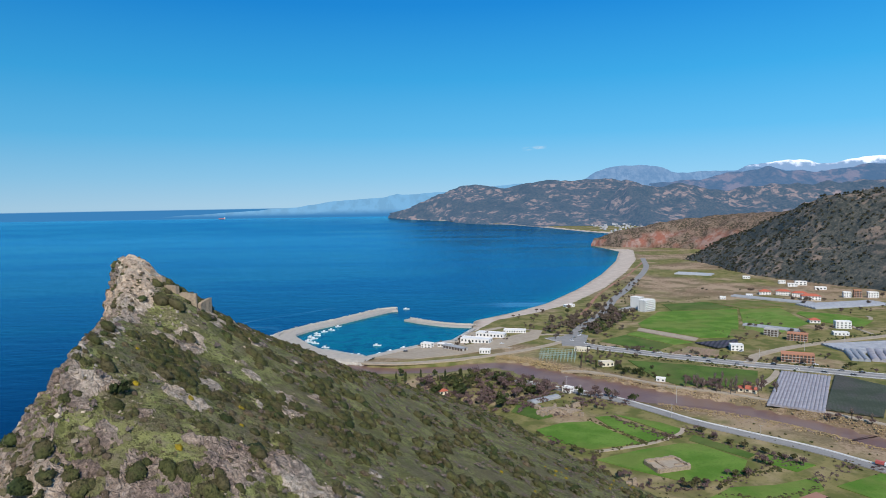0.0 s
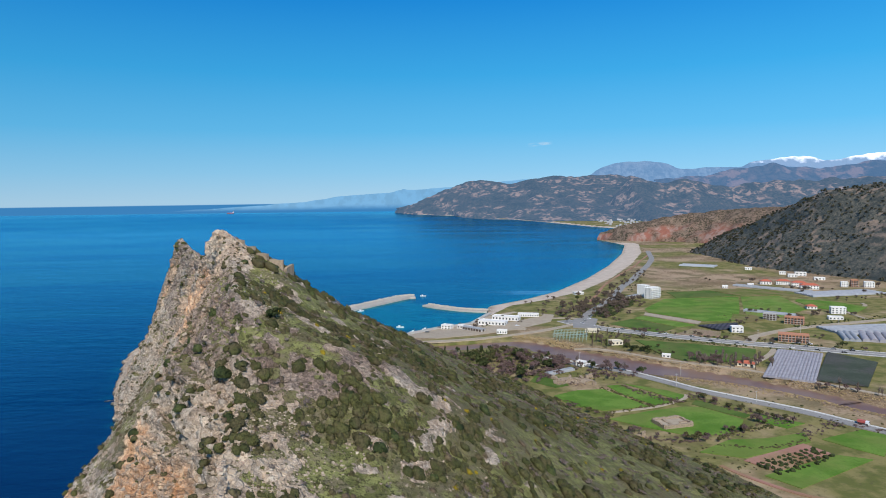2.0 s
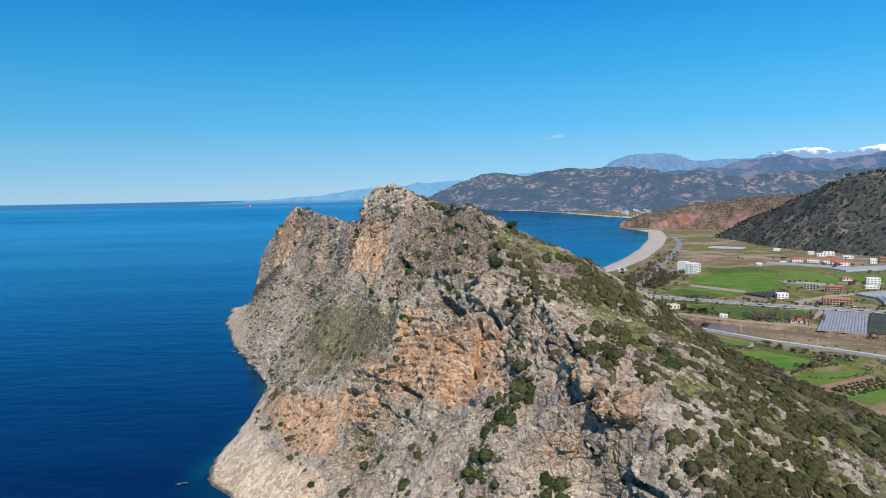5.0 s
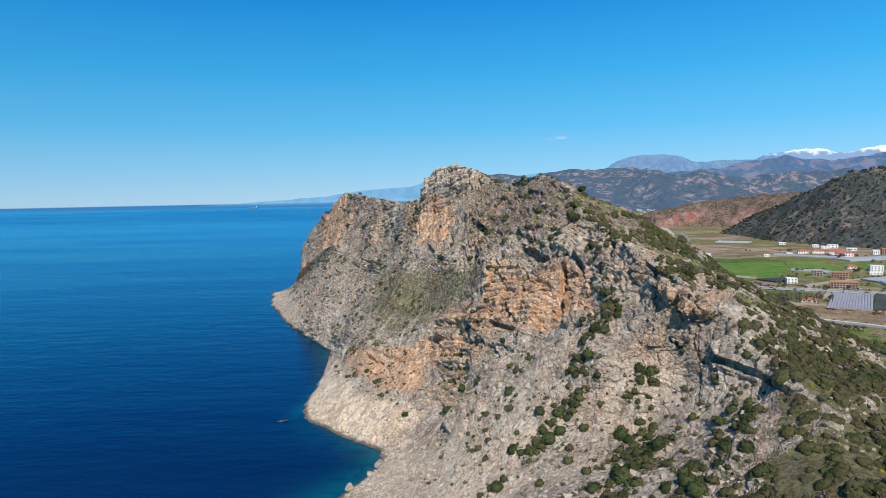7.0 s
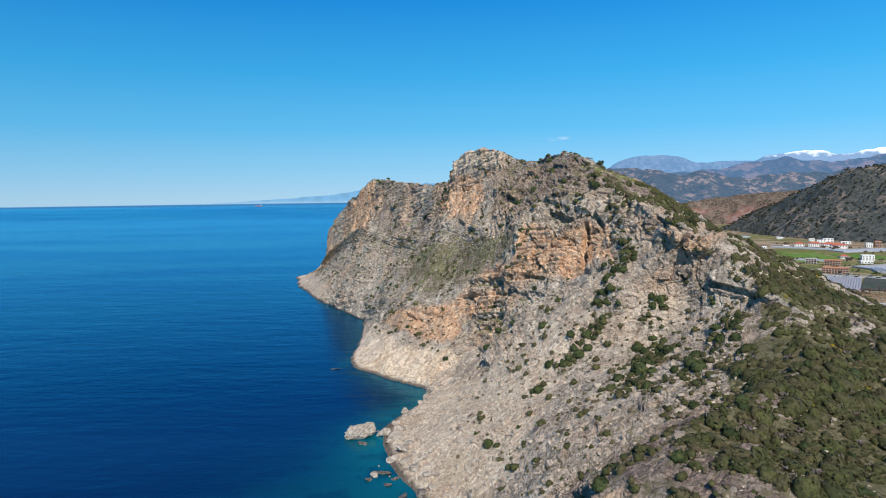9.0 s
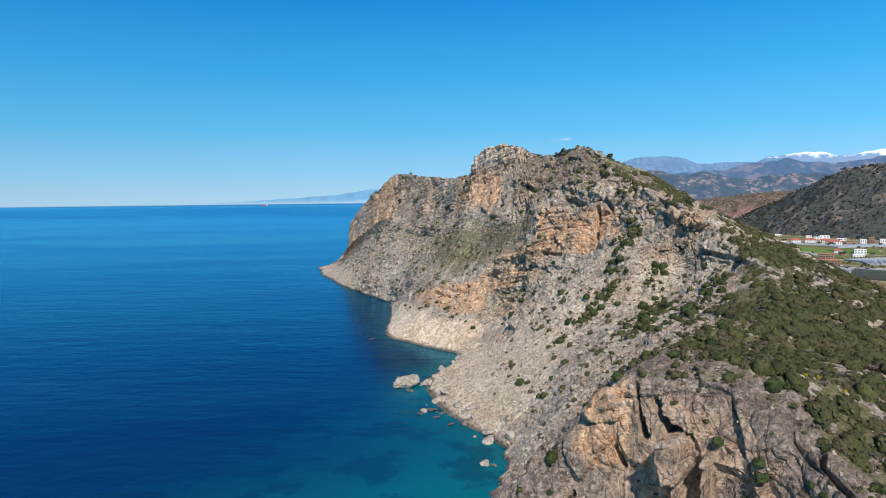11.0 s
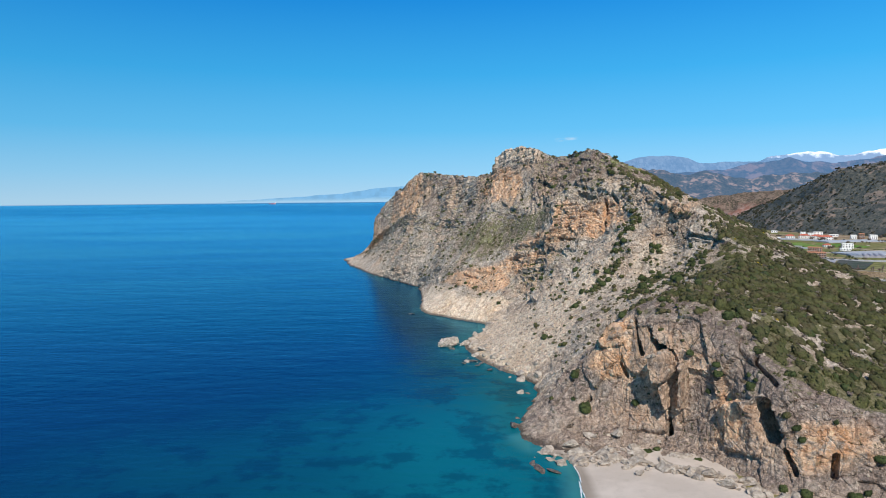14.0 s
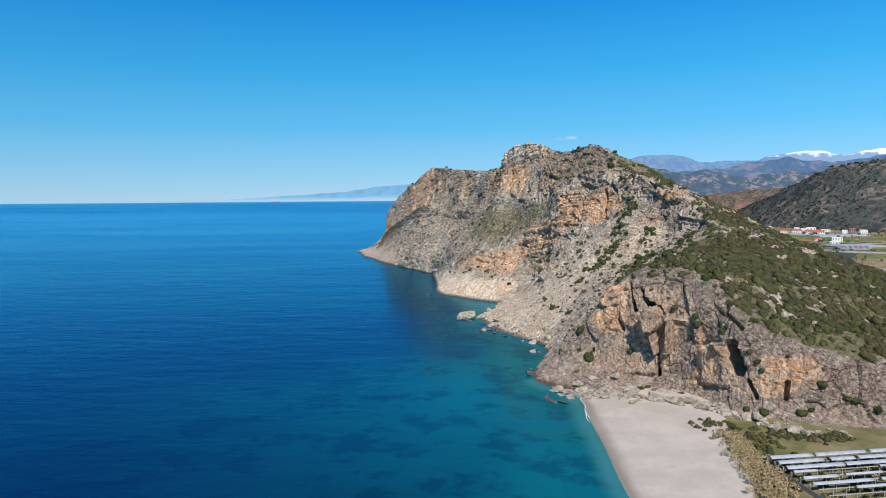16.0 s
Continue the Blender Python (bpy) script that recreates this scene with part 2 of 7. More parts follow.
# ---- materials of the ground ----
def rock_material():
    k = Nodes("limestone_and_scrub", 0.9, spec=0.12)
    big, mid, fine, grain = k.noise(17, 5, 0.6), k.noise(3.4, 6, 0.7, distort=0.4), k.noise(0.9, 5, 0.7), k.noise(0.3, 4, 0.75)
    tone = k.noise(6.5, 7, 0.72, distort=0.3)
    crease = k.noise(4.0, 7, 0.62, stretch=(1, 1, 0.8), kind="RIDGED_MULTIFRACTAL")
    upright = k.noise(2.6, 6, 0.7, stretch=(1, 1, 0.3), distort=0.5)
    bedding = k.noise(1.5, 5, 0.7, stretch=(0.25, 0.2, 1.0), distort=0.4)
    joint = k.step(k.voronoi(1.9, "DISTANCE_TO_EDGE", stretch=(1, 1, 1.4)), 0.0, 0.12)
    seam = k.step(k.voronoi(5.5, "DISTANCE_TO_EDGE", stretch=(1, 1, 0.6)), 0.0, 0.05)
    chip = k.voronoi(1.1, "F1", "Color")
    grey = k.mix(k.step(tone, 0.38, 0.60), (0.225, 0.188, 0.148), (0.48, 0.408, 0.325))
    grey = k.mix(k.step(big, 0.45, 0.62, 0, 0.5), grey, (0.43, 0.31, 0.225))
    grey = k.mix(k.step(fine, 0.50, 0.60, 0, 0.75), grey, (0.53, 0.465, 0.395))
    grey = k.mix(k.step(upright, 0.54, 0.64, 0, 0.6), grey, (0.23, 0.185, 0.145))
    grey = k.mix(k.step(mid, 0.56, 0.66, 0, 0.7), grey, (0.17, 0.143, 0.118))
    grey = k.mix(k.math("MULTIPLY", k.attr("dark_rock"), k.step(tone, 0.42, 0.58, 1.0, 0.62)), grey, k.mix(k.step(fine, 0.42, 0.6), (0.13, 0.10, 0.085), (0.30, 0.225, 0.18)))
    streak = k.noise(4.0, 6, 0.7, stretch=(1, 1, 0.28), distort=0.6)
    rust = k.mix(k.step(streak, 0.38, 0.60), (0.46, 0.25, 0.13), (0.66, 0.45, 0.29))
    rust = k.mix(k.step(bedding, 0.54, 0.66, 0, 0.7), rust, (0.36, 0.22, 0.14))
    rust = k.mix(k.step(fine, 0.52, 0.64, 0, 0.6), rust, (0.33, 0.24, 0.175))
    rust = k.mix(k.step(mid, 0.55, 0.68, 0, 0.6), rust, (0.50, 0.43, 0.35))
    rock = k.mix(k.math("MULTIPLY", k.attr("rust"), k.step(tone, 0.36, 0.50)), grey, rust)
    pale = k.mix(k.step(mid, 0.38, 0.62), (0.54, 0.42, 0.30), (0.76, 0.63, 0.48))
    pale = k.mix(k.step(bedding, 0.52, 0.64, 0, 0.6), pale, (0.47, 0.36, 0.26))
    pale = k.mix(k.step(fine, 0.53, 0.64, 0, 0.7), pale, (0.44, 0.34, 0.25))
    pale = k.mix(k.step(big, 0.5, 0.64, 0, 0.6), pale, (0.58, 0.43, 0.29))
    rock = k.mix(k.math("MULTIPLY", k.attr("pale"), k.step(tone, 0.30, 0.46, 0.35, 1.0)), rock, pale)
    chip = k.math("ADD", k.math("MULTIPLY", chip, 0.36), k.math("ADD", k.math("MULTIPLY", k.noise(0.55, 5, 0.8), 0.9), -0.13))
    rock = k.mix(0.92, rock, chip, "OVERLAY")
    rock = k.mix(1.0, rock, (1.16, 1.13, 1.11), "MULTIPLY")
    weed = k.math("MULTIPLY", k.step(k.noise(1.6, 4, 0.6), 0.60, 0.66), k.step(k.noise(14, 3), 0.44, 0.58))
    rock = k.mix(k.math("MULTIPLY", weed, k.step(k.attr("pale"), 0.3, 0.8, 0.8, 0.25)), rock, (0.075, 0.075, 0.034))
    turf = k.mix(k.step(tone, 0.42, 0.58), (0.150, 0.155, 0.052), (0.315, 0.32, 0.115))
    turf = k.mix(k.step(big, 0.47, 0.60, 0, 0.75), turf, k.mix(k.step(fine, 0.45, 0.58), (0.150, 0.125, 0.070), (0.29, 0.24, 0.145)))
    turf = k.mix(k.step(mid, 0.52, 0.58, 0, 0.6), turf, (0.26, 0.205, 0.145))
    turf = k.mix(k.step(fine, 0.52, 0.57, 0, 0.8), turf, (0.062, 0.058, 0.024))
    turf = k.mix(k.step(grain, 0.60, 0.66, 0, 0.5), turf, (0.33, 0.29, 0.22))
    turf = k.mix(k.math("MULTIPLY", k.attr("heath"), 0.85), turf, k.mix(k.step(fine, 0.44, 0.58), (0.105, 0.094, 0.044), (0.24, 0.205, 0.12)))
    off = lambda v, a: k.math("MULTIPLY", k.math("SUBTRACT", v, 0.5), a)
    g = k.step(k.math("ADD", k.attr("turf"), k.math("ADD", off(fine, 1.4), k.math("ADD", off(mid, 1.3), off(tone, 0.9)))), 0.40, 0.54)
    colour = k.mix(g, rock, turf)
    wet = k.attr("wet")
    colour = k.mix(k.math("MULTIPLY", wet, 0.8), colour, (0.07, 0.055, 0.045))
    h = k.math("ADD", k.math("MULTIPLY", crease, 0.18), k.math("ADD", k.math("MULTIPLY", mid, 0.8), k.math("ADD", k.math("MULTIPLY", fine, 0.65), k.math("MULTIPLY", grain, 0.35))))
    h = k.math("ADD", h, k.math("ADD", k.math("MULTIPLY", upright, 0.5), k.math("MULTIPLY", bedding, 0.35)))
    h = k.math("ADD", h, k.math("MULTIPLY", k.math("SUBTRACT", 1.0, g), k.math("ADD", k.math("MULTIPLY", joint, k.step(big, 0.46, 0.6, 0.0, 0.3)), k.math("MULTIPLY", seam, 0.3))))
    return k.done(colour, h, 1.05)


def sea_material():
    k = Nodes("sea_water", 0.5, spec=0.0)
    big, mid = k.noise(160, 3, stretch=(0.25, 1, 1), distort=0.6), k.noise(9, 4, stretch=(0.45, 1, 1))
    deep = k.mix(k.step(big, 0.35, 0.7), (0.0008, 0.010, 0.049), (0.0020, 0.023, 0.080))
    s = k.attr("shallow")
    patch = k.noise(17, 5, 0.6)
    teal = k.mix(k.step(patch, 0.48, 0.60, 0, 0.75), (0.003, 0.122, 0.145), (0.002, 0.058, 0.082))
    colour = k.mix(k.step(s, 0.04, 0.6), deep, teal)
    colour = k.mix(k.step(s, 0.86, 1.02, 0, 0.8), colour, (0.045, 0.21, 0.21))
    # wind slicks: thin winding calm lines on the open water, their sheen painted as paler colour
    line = k.noise(420, 3, 0.45, stretch=(0.45, 1, 1), distort=1.2)
    slick = k.math("MULTIPLY", k.step(k.math("ABSOLUTE", k.math("SUBTRACT", line, 0.52)), 0.0, 0.006, 1, 0), k.step(k.noise(300, 2), 0.46, 0.58))
    place = k.n.new("ShaderNodeSeparateXYZ")
    k.l.new(k.where, place.inputs[0])
    slick = k.math("MULTIPLY", slick, k.step(place.outputs["Y"], 450, 900))
    colour = k.mix(k.math("MULTIPLY", slick, 0.6), colour, (0.09, 0.26, 0.42))
    swell = k.noise(26, 3, stretch=(0.35, 1, 1))
    rip = k.noise(3.2, 4, 0.6, stretch=(0.5, 1, 1))
    h = k.math("ADD", k.math("MULTIPLY", swell, 0.7), k.math("ADD", k.math("MULTIPLY", mid, 0.45), k.math("MULTIPLY", rip, 0.2)))
    mat = k.done(colour, h, 0.6)
    gloss = k.n.new("ShaderNodeBsdfGlossy")
    gloss.inputs["Color"].default_value = (0.28, 0.80, 1.0, 1)
    k.l.new(k.step(big, 0.3, 0.7, 0.12, 0.24), gloss.inputs["Roughness"])
    bump = [n for n in k.n if n.type == "BUMP"][0]
    k.l.new(bump.outputs[0], gloss.inputs["Normal"])
    fres = k.n.new("ShaderNodeFresnel")
    fres.inputs["IOR"].default_value = 1.333
    k.l.new(bump.outputs[0], fres.inputs["Normal"])
    both = k.n.new("ShaderNodeMixShader")
    k.l.new(k.math("MULTIPLY", fres.outputs[0], 1.0), both.inputs[0])
    k.l.new(k.bsdf.outputs[0], both.inputs[1])
    k.l.new(gloss.outputs[0], both.inputs[2])
    k.l.new(both.outputs[0], k.n["Material Output"].inputs["Surface"])
    return mat


def ground_material():
    k = Nodes("valley_soil", 0.95, spec=0.1)
    big, mid, fine = k.noise(70, 4), k.noise(12, 5), k.noise(2.2, 5, 0.65)
    soil = k.mix(k.step(mid, 0.35, 0.65), (0.28, 0.20, 0.12), (0.40, 0.305, 0.195))
    grass = k.mix(k.step(mid, 0.4, 0.6), (0.125, 0.135, 0.040), (0.235, 0.205, 0.082))
    c = k.mix(k.step(big, 0.50, 0.66), grass, soil)
    c = k.mix(k.step(fine, 0.52, 0.7, 0, 0.6), c, (0.10, 0.095, 0.045))
    sand = k.mix(k.step(mid, 0.35, 0.7), (0.50, 0.42, 0.345), (0.60, 0.51, 0.425))
    sand = k.mix(k.step(fine, 0.5, 0.75, 0, 0.4), sand, (0.42, 0.355, 0.285))
    c = k.mix(k.step(k.math("ADD", k.attr("sand"), k.math("MULTIPLY", k.math("SUBTRACT", mid, 0.5), 0.35)), 0.44, 0.56), c, sand)
    c = k.mix(k.attr("dry"), c, k.mix(k.step(k.math("ADD", k.math("MULTIPLY", fine, 0.5), k.math("MULTIPLY", big, 0.5)), 0.44, 0.56), (0.215, 0.15, 0.092), (0.40, 0.295, 0.195)))
    c = k.mix(k.math("MULTIPLY", k.attr("dry"), k.step(k.noise(34, 4, 0.6), 0.50, 0.60, 0, 0.7)), c, (0.15, 0.125, 0.062))
    c = k.mix(k.attr("wet"), c, (0.19, 0.15, 0.11))
    return k.done(c, k.math("ADD", mid, fine), 0.12)


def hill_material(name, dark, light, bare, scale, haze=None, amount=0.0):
    """Wooded or bare far slopes; haze, the air light of many kilometres in front of far ranges, is painted in: base
    dimmed by amount, haze colour glowing.
    """
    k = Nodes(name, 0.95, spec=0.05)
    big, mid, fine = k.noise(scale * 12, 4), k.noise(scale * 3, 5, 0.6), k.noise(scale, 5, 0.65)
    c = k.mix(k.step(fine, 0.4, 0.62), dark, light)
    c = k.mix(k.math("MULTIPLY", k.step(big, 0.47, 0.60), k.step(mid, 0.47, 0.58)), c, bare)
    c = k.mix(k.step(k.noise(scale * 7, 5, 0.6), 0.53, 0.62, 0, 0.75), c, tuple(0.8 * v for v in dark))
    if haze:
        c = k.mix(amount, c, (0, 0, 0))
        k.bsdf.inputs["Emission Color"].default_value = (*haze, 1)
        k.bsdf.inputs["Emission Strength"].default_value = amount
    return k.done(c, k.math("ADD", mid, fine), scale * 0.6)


ROCK, SEA, GROUND = rock_material(), sea_material(), ground_material()

# ---- the headland: a smooth sheet over a crest, its feet and benches, then broken into rock ----
WEST = [(-352, 578), (-342, 548), (-331, 506), (-285, 400), (-268, 368), (-247, 332), (-228, 290), (-220, 228), (-217, 168), (-195, 133), (-170, 105),
        (-185, 58), (-178, 21), (-166, -4), (-153, -25), (-157, -60), (-165, -91), (-148, -109), (-116, -124), (-101, -149), (-60, -160), (0, -172)]
LOW = [(-336, 566, 4), (-318, 545, 10), (-305, 505, 13), (-266, 404, 25), (-248, 349, 25), (-223, 303, 22), (-198, 237, 31), (-185, 191, 31), (-174, 164, 27), (-146, 127, 28), (-140, 106, 22),
       (-149, 72, 13), (-137, 39, 23), (-121, 10, 30), (-124, -26, 28), (-139, -58, 16), (-148, -82, 14), (-129, -98, 8), (-109, -111, 8), (-95, -140, 7), (-54, -154, 6), (0, -164, 3)]
HIGH = [(-328, 556, 7), (-301, 525, 21), (-294, 488, 35), (-242, 396, 72), (-223, 352, 71), (-206, 327, 68), (-172, 261, 69), (-162, 228, 82), (-142, 193, 80), (-128, 128, 77), (-120, 98, 72),
        (-103, 68, 67), (-92, 31, 64), (-83, 17, 46), (-86, -17, 48), (-111, -57, 39), (-131, -83, 38), (-122, -99, 41), (-106, -113, 38), (-91, -135, 28), (-50, -147, 19), (10, -150, 8)]
CREST = [(-322, 559, 9), (-302, 536, 31), (-288, 503, 66), (-238, 412, 106), (-218, 367, 107), (-197, 336, 105), (-161, 262, 103), (-151, 244, 120), (-132, 205, 121.3), (-118, 172, 112), (-99, 116, 113),
         (-87, 79, 95), (-76, 30, 83), (-65, 9, 71), (-63, -15, 61), (-75, -51, 53), (-111, -80, 49), (-109, -93, 49), (-97, -105, 47), (-82, -120, 36), (-40, -130, 25), (22, -138, 12)]
EAST_MID = [(-314, 573, 10), (-295, 560, 28), (-261, 519, 34), (-210, 461, 48), (-184, 429, 50), (-157, 385, 59), (-122, 320, 73), (-97, 262, 82), (-81, 217, 87), (-61, 175, 82), (-39, 122, 80),
            (-25, 89, 68), (-16, 49, 60), (-8, 13, 50), (-2, -20, 44), (0, -46, 39), (-6, -65, 36), (-8, -78, 33), (-12, -90, 31), (-14, -104, 25), (10, -116, 18), (45, -140, 9)]
EAST = [(-302, 588), (-262, 606), (-222, 588), (-170, 540), (-132, 508), (-92, 474), (-58, 458), (-20, 432), (10, 394), (36, 342), (68, 288),
        (102, 225), (116, 150), (118, 80), (114, 30), (108, -10), (104, -30), (101, -50), (97, -80), (92, -110), (88, -142), (82, -168)]
COUNT = {"s": 1480, "parts": (4, 60, 92, 100, 92, 36, 3)}
# finer steps along the coast where the shot passes near
_fine = np.interp(np.linspace(0, 21, 2101), [0, 6, 9, 12.5, 14, 15.4, 19.6, 20.4, 21], [0.85, 0.95, 1.3, 1.3, 0.9, 1.25, 1.25, 0.6, 0.5])
_sum = np.r_[0, np.cumsum((_fine[1:] + _fine[:-1]) / 2)]
STEPS = np.interp(np.linspace(0, _sum[-1], COUNT["s"]), _sum, np.linspace(0, 21, 2101))


def headland_sheet():
    lift = lambda line, z: np.c_[np.asarray(line, float), np.full(len(line), z)]
    west, east = lift(WEST, -0.5), lift(EAST, 3.2)
    low, high, crest, mid = (np.asarray(a, float) for a in (LOW, HIGH, CREST, EAST_MID))
    out_w = west + (west - low) * (0.35, 0.35, 0) + (0, 0, -8)
    out_e = east + (east - mid) * (0.12, 0.12, 0) + (0, 0, -6)
    rows = [spline(r, COUNT["s"], STEPS) for r in (out_w, west, low, high, crest, mid, east, out_e)]
    p = np.stack(rows, 1)
    k, cols, span = p.shape[1], [], []
    for i, n in enumerate(COUNT["parts"]):
        f = np.linspace(0, 1, n, endpoint=i == k - 2)[None, :, None]
        a, b, c, d = (p[:, np.clip(j, 0, k - 1), None] for j in (i - 1, i, i + 1, i + 2))
        if i == 0:
            a = b
        if i == 3:
            d = c + (c - b) * 0.6
        if i == 4:
            a = b + (b - c) * 0.6
        cols.append(b + 0.5 * f * (c - a + f * (2 * a - 5 * b + 4 * c - d + f * (3 * (b - c) + d - a))))
        span.append(i + f[0, :, 0])
    return np.concatenate(cols, 1), np.concatenate(span)


def normals_of(g):
    n = np.cross(np.gradient(g, axis=0), np.gradient(g, axis=1))
    n /= np.linalg.norm(n, axis=-1, keepdims=True) + 1e-9
    return np.where(n[..., 2:3] < 0, -n, n) if np.mean(n[..., 2]) > 0 else -n


GRID, SPAN = headland_sheet()
NS, NU = GRID.shape[:2]
flat = GRID.reshape(-1, 3)
nrm = normals_of(GRID).reshape(-1, 3)
span = np.tile(SPAN, NS)
station = np.repeat(STEPS, NU)
steep = 1 - np.clip(nrm[:, 2], 0, 1)
wob = fbm(flat, 40, 3, 5)
wob2, wob3 = fbm(flat, 7, 3, 7), fbm(flat, 18, 3, 8)


def zone(poly, soft=0.10, ragged=1.0):
    """A patch of the sheet, by stations and spans, with a ragged soft edge."""
    at = np.c_[station + ragged * (0.10 * wob2 + 0.16 * wob3), (span + ragged * (0.05 * wob2 + 0.07 * fbm(flat, 9, 2, 15))) * 2]
    line = np.asarray(poly, float) * (1, 2)
    near = (np.abs(at - line.mean(0)) < np.ptp(line, axis=0) + 0.6).all(1)
    mask = np.zeros(len(at))
    d = line_distance(at[near], line, True) * np.where(inside(at[near], line), 1, -1)
    mask[near] = smooth(-soft, soft, d)
    return mask


def spot(st, sp):
    return flat[np.argmin(np.abs(station - st) * 8 + np.abs(span - sp) * 10)]


def groove(st0, sp0, st1, sp1, width, jag=0.22):
    """1 along a line from one place of the sheet to another, 0 beyond its half width."""
    a, b = spot(st0, sp0), spot(st1, sp1)
    near = np.abs(flat - (a + b) / 2).max(1) < np.linalg.norm(b - a) / 2 + 2 * width + 1
    p = flat[near]
    t = np.clip(((p - a) @ (b - a)) / max((b - a) @ (b - a), 1e-6), 0, 1)
    r = np.linalg.norm(p - a - t[:, None] * (b - a), axis=1) / width + jag * fbm(p, 2.5, 2, 99) + jag * fbm(p, 7, 2, 98)
    mask = np.zeros(len(flat))
    mask[near] = smooth(1.1, 0.7, r)
    return mask


# how rocky: all of the seaward side and the crest, patches of the landward slope
edge = np.interp(station, [0, 8.6, 9.2, 11, 12.6, 13.2, 13.9, 14.6, 15.2, 16, 17.74, 18.31, 18.57, 19.2, 21], [4.2, 4.25, 4.02, 4.1, 4.15, 4.1, 3.75, 3.4, 3.75, 4.02, 3.85, 3.62, 3.38, 3.2, 3.0])
edge = edge + 0.16 * wob + 0.14 * fbm(flat, 9, 3, 6)
rocky = smooth(0.12, -0.10, span - edge)
shoulder = zone([(10.3, 3.58), (10.74, 4.05), (10.9, 4.28), (11.2, 4.42), (11.6, 4.3), (12.0, 4.15), (11.5, 3.95), (11.0, 3.57)], 0.16)
brown_rock = zone([(9.8, 3.9), (10.05, 3.66), (10.4, 3.6), (10.72, 3.8), (10.78, 4.2), (10.6, 4.45), (10.4, 4.68), (9.95, 4.84), (9.75, 4.74), (10.05, 4.42), (10.28, 4.22), (10.2, 4.06)], 0.14)
outcrop = smooth(0.06, 0.18, fbm(flat * (1, 1, 1.6), 11, 4, 77) + 0.10 * smooth(4.95, 4.25, span) * smooth(10.3, 10.8, station) * smooth(13.2, 12.0, station) - 0.12 * smooth(10.9, 10.0, station) + 0.24 * shoulder - 0.12 * (span > 4.9) - 0.10 * (station > 13))
rocky = np.maximum(rocky, 0.85 * outcrop * smooth(5.3, 4.9, span))
rocky = np.maximum(rocky, brown_rock * smooth(-0.25, 0.05, fbm(flat, 6, 3, 79))) * smooth(5.9, 5.3, span)
tilt = np.stack([flat[:, 0] * 0.8 + flat[:, 2] * 0.5, flat[:, 1], flat[:, 2] * 0.85 - flat[:, 0] * 0.45], 1)
tall = smooth(14.4, 15.2, station)[:, None]
stand = np.maximum(tall, (smooth(2.55, 2.9, span) * smooth(9.0, 8.2, station))[:, None])
tilt = tilt * (1 - stand) + flat * (1, 1, 0.42) * stand
warp = tilt + (2.0 - 1.2 * stand) * np.stack([fbm(flat, 12, 3, 31), fbm(flat, 12, 3, 41), fbm(flat, 12, 3, 51)], 1)
r1, l1, j1 = blocks(warp, (13.0, 13.0, 9.0), 3)
r2, l2, j2 = blocks(warp, (5.2, 5.2, 3.0), 9)
fine_warp = warp + 0.6 * np.stack([fbm(flat, 4, 2, 32), fbm(flat, 4, 2, 42), fbm(flat, 4, 2, 52)], 1)
r3, l3, j3 = blocks(fine_warp, (2.3, 2.3, 1.4), 19)
r4, l4, j4 = blocks(fine_warp, (1.25, 1.25, 0.8), 29)
crest_near = np.exp(-((span - 4) / 0.22) ** 2)
cliffy = smooth(0.2, 0.5, steep)
talus = zone([(5.9, 2.66), (7.2, 2.74), (8.0, 2.70), (9.22, 3.11), (9.64, 2.89), (8.73, 2.60), (8.59, 2.45), (7.65, 2.20), (6.03, 2.23)], 0.22)
scree = zone([(11.43, 2.92), (11.78, 2.63), (12.75, 2.12), (13.6, 1.67), (13.7, 1.0), (10.9, 0.9), (10.0, 1.05), (10.3, 1.55), (11.1, 2.28), (11.34, 2.63)], 0.10)
rubble = zone([(11.94, 2.73), (12.6, 3.3), (13.2, 3.55), (14.0, 3.6), (14.1, 2.9), (14.1, 2.43), (14.0, 2.0), (12.71, 2.11)], 0.14)
spires = np.maximum(groove(12.12, 3.72, 11.62, 4.06, 2.6), np.maximum(groove(12.36, 3.82, 11.9, 4.14, 2.8), groove(12.5, 3.92, 12.25, 4.16, 2.4)))
# beds of the limestone: steps of some metres, with thin ones between them
dip = flat[:, 2] * 0.93 - flat[:, 0] * 0.22 + flat[:, 1] * 0.10 + 2.2 * fbm(flat, 26, 3, 71) + 0.5 * fbm(flat, 6, 2, 72)
bed = dip / 5.2 - np.floor(dip / 5.2)
ledge = smooth(0.0, 0.7, bed) - smooth(0.86, 1.0, bed)
thin = dip / 1.7 - np.floor(dip / 1.7)
thin = smooth(0.0, 0.7, thin) - smooth(0.84, 1.0, thin)
layered = smooth(-0.15, 0.25, fbm(flat, 38, 2, 73) + 0.3 * (span < 2.3)) * (1 - 0.8 * tall[:, 0])
soft_tall = 1 - 0.6 * tall[:, 0]
shift = 2.6 * (ridged(flat * (1, 1, 0.4), 44, 3, 11) - 0.25) * soft_tall + 1.5 * (ridged(flat * (1, 1, 0.45), 17, 3, 21) - 0.25) * soft_tall + 0.8 * fbm(flat, 11, 4, 61, 0.58)
shift += (1.7 * r1 + 3.0 * l1) * (1 + 0.5 * stand[:, 0]) - 0.7 * smooth(0.05, 0.0, j1)
gap = smooth(-0.25, 0.3, fbm(flat, 24, 3, 35))
shift += (0.5 + 0.8 * gap) * (1.0 * r2 + 1.9 * l2) - (0.5 + 0.5 * gap) * smooth(0.10, 0.0, j2)
shift += (0.3 + 0.7 * smooth(-0.1, 0.3, fbm(flat, 15, 3, 36))) * (0.42 * r3 + 1.0 * l3 - 0.3 * smooth(0.16, 0.0, j3))
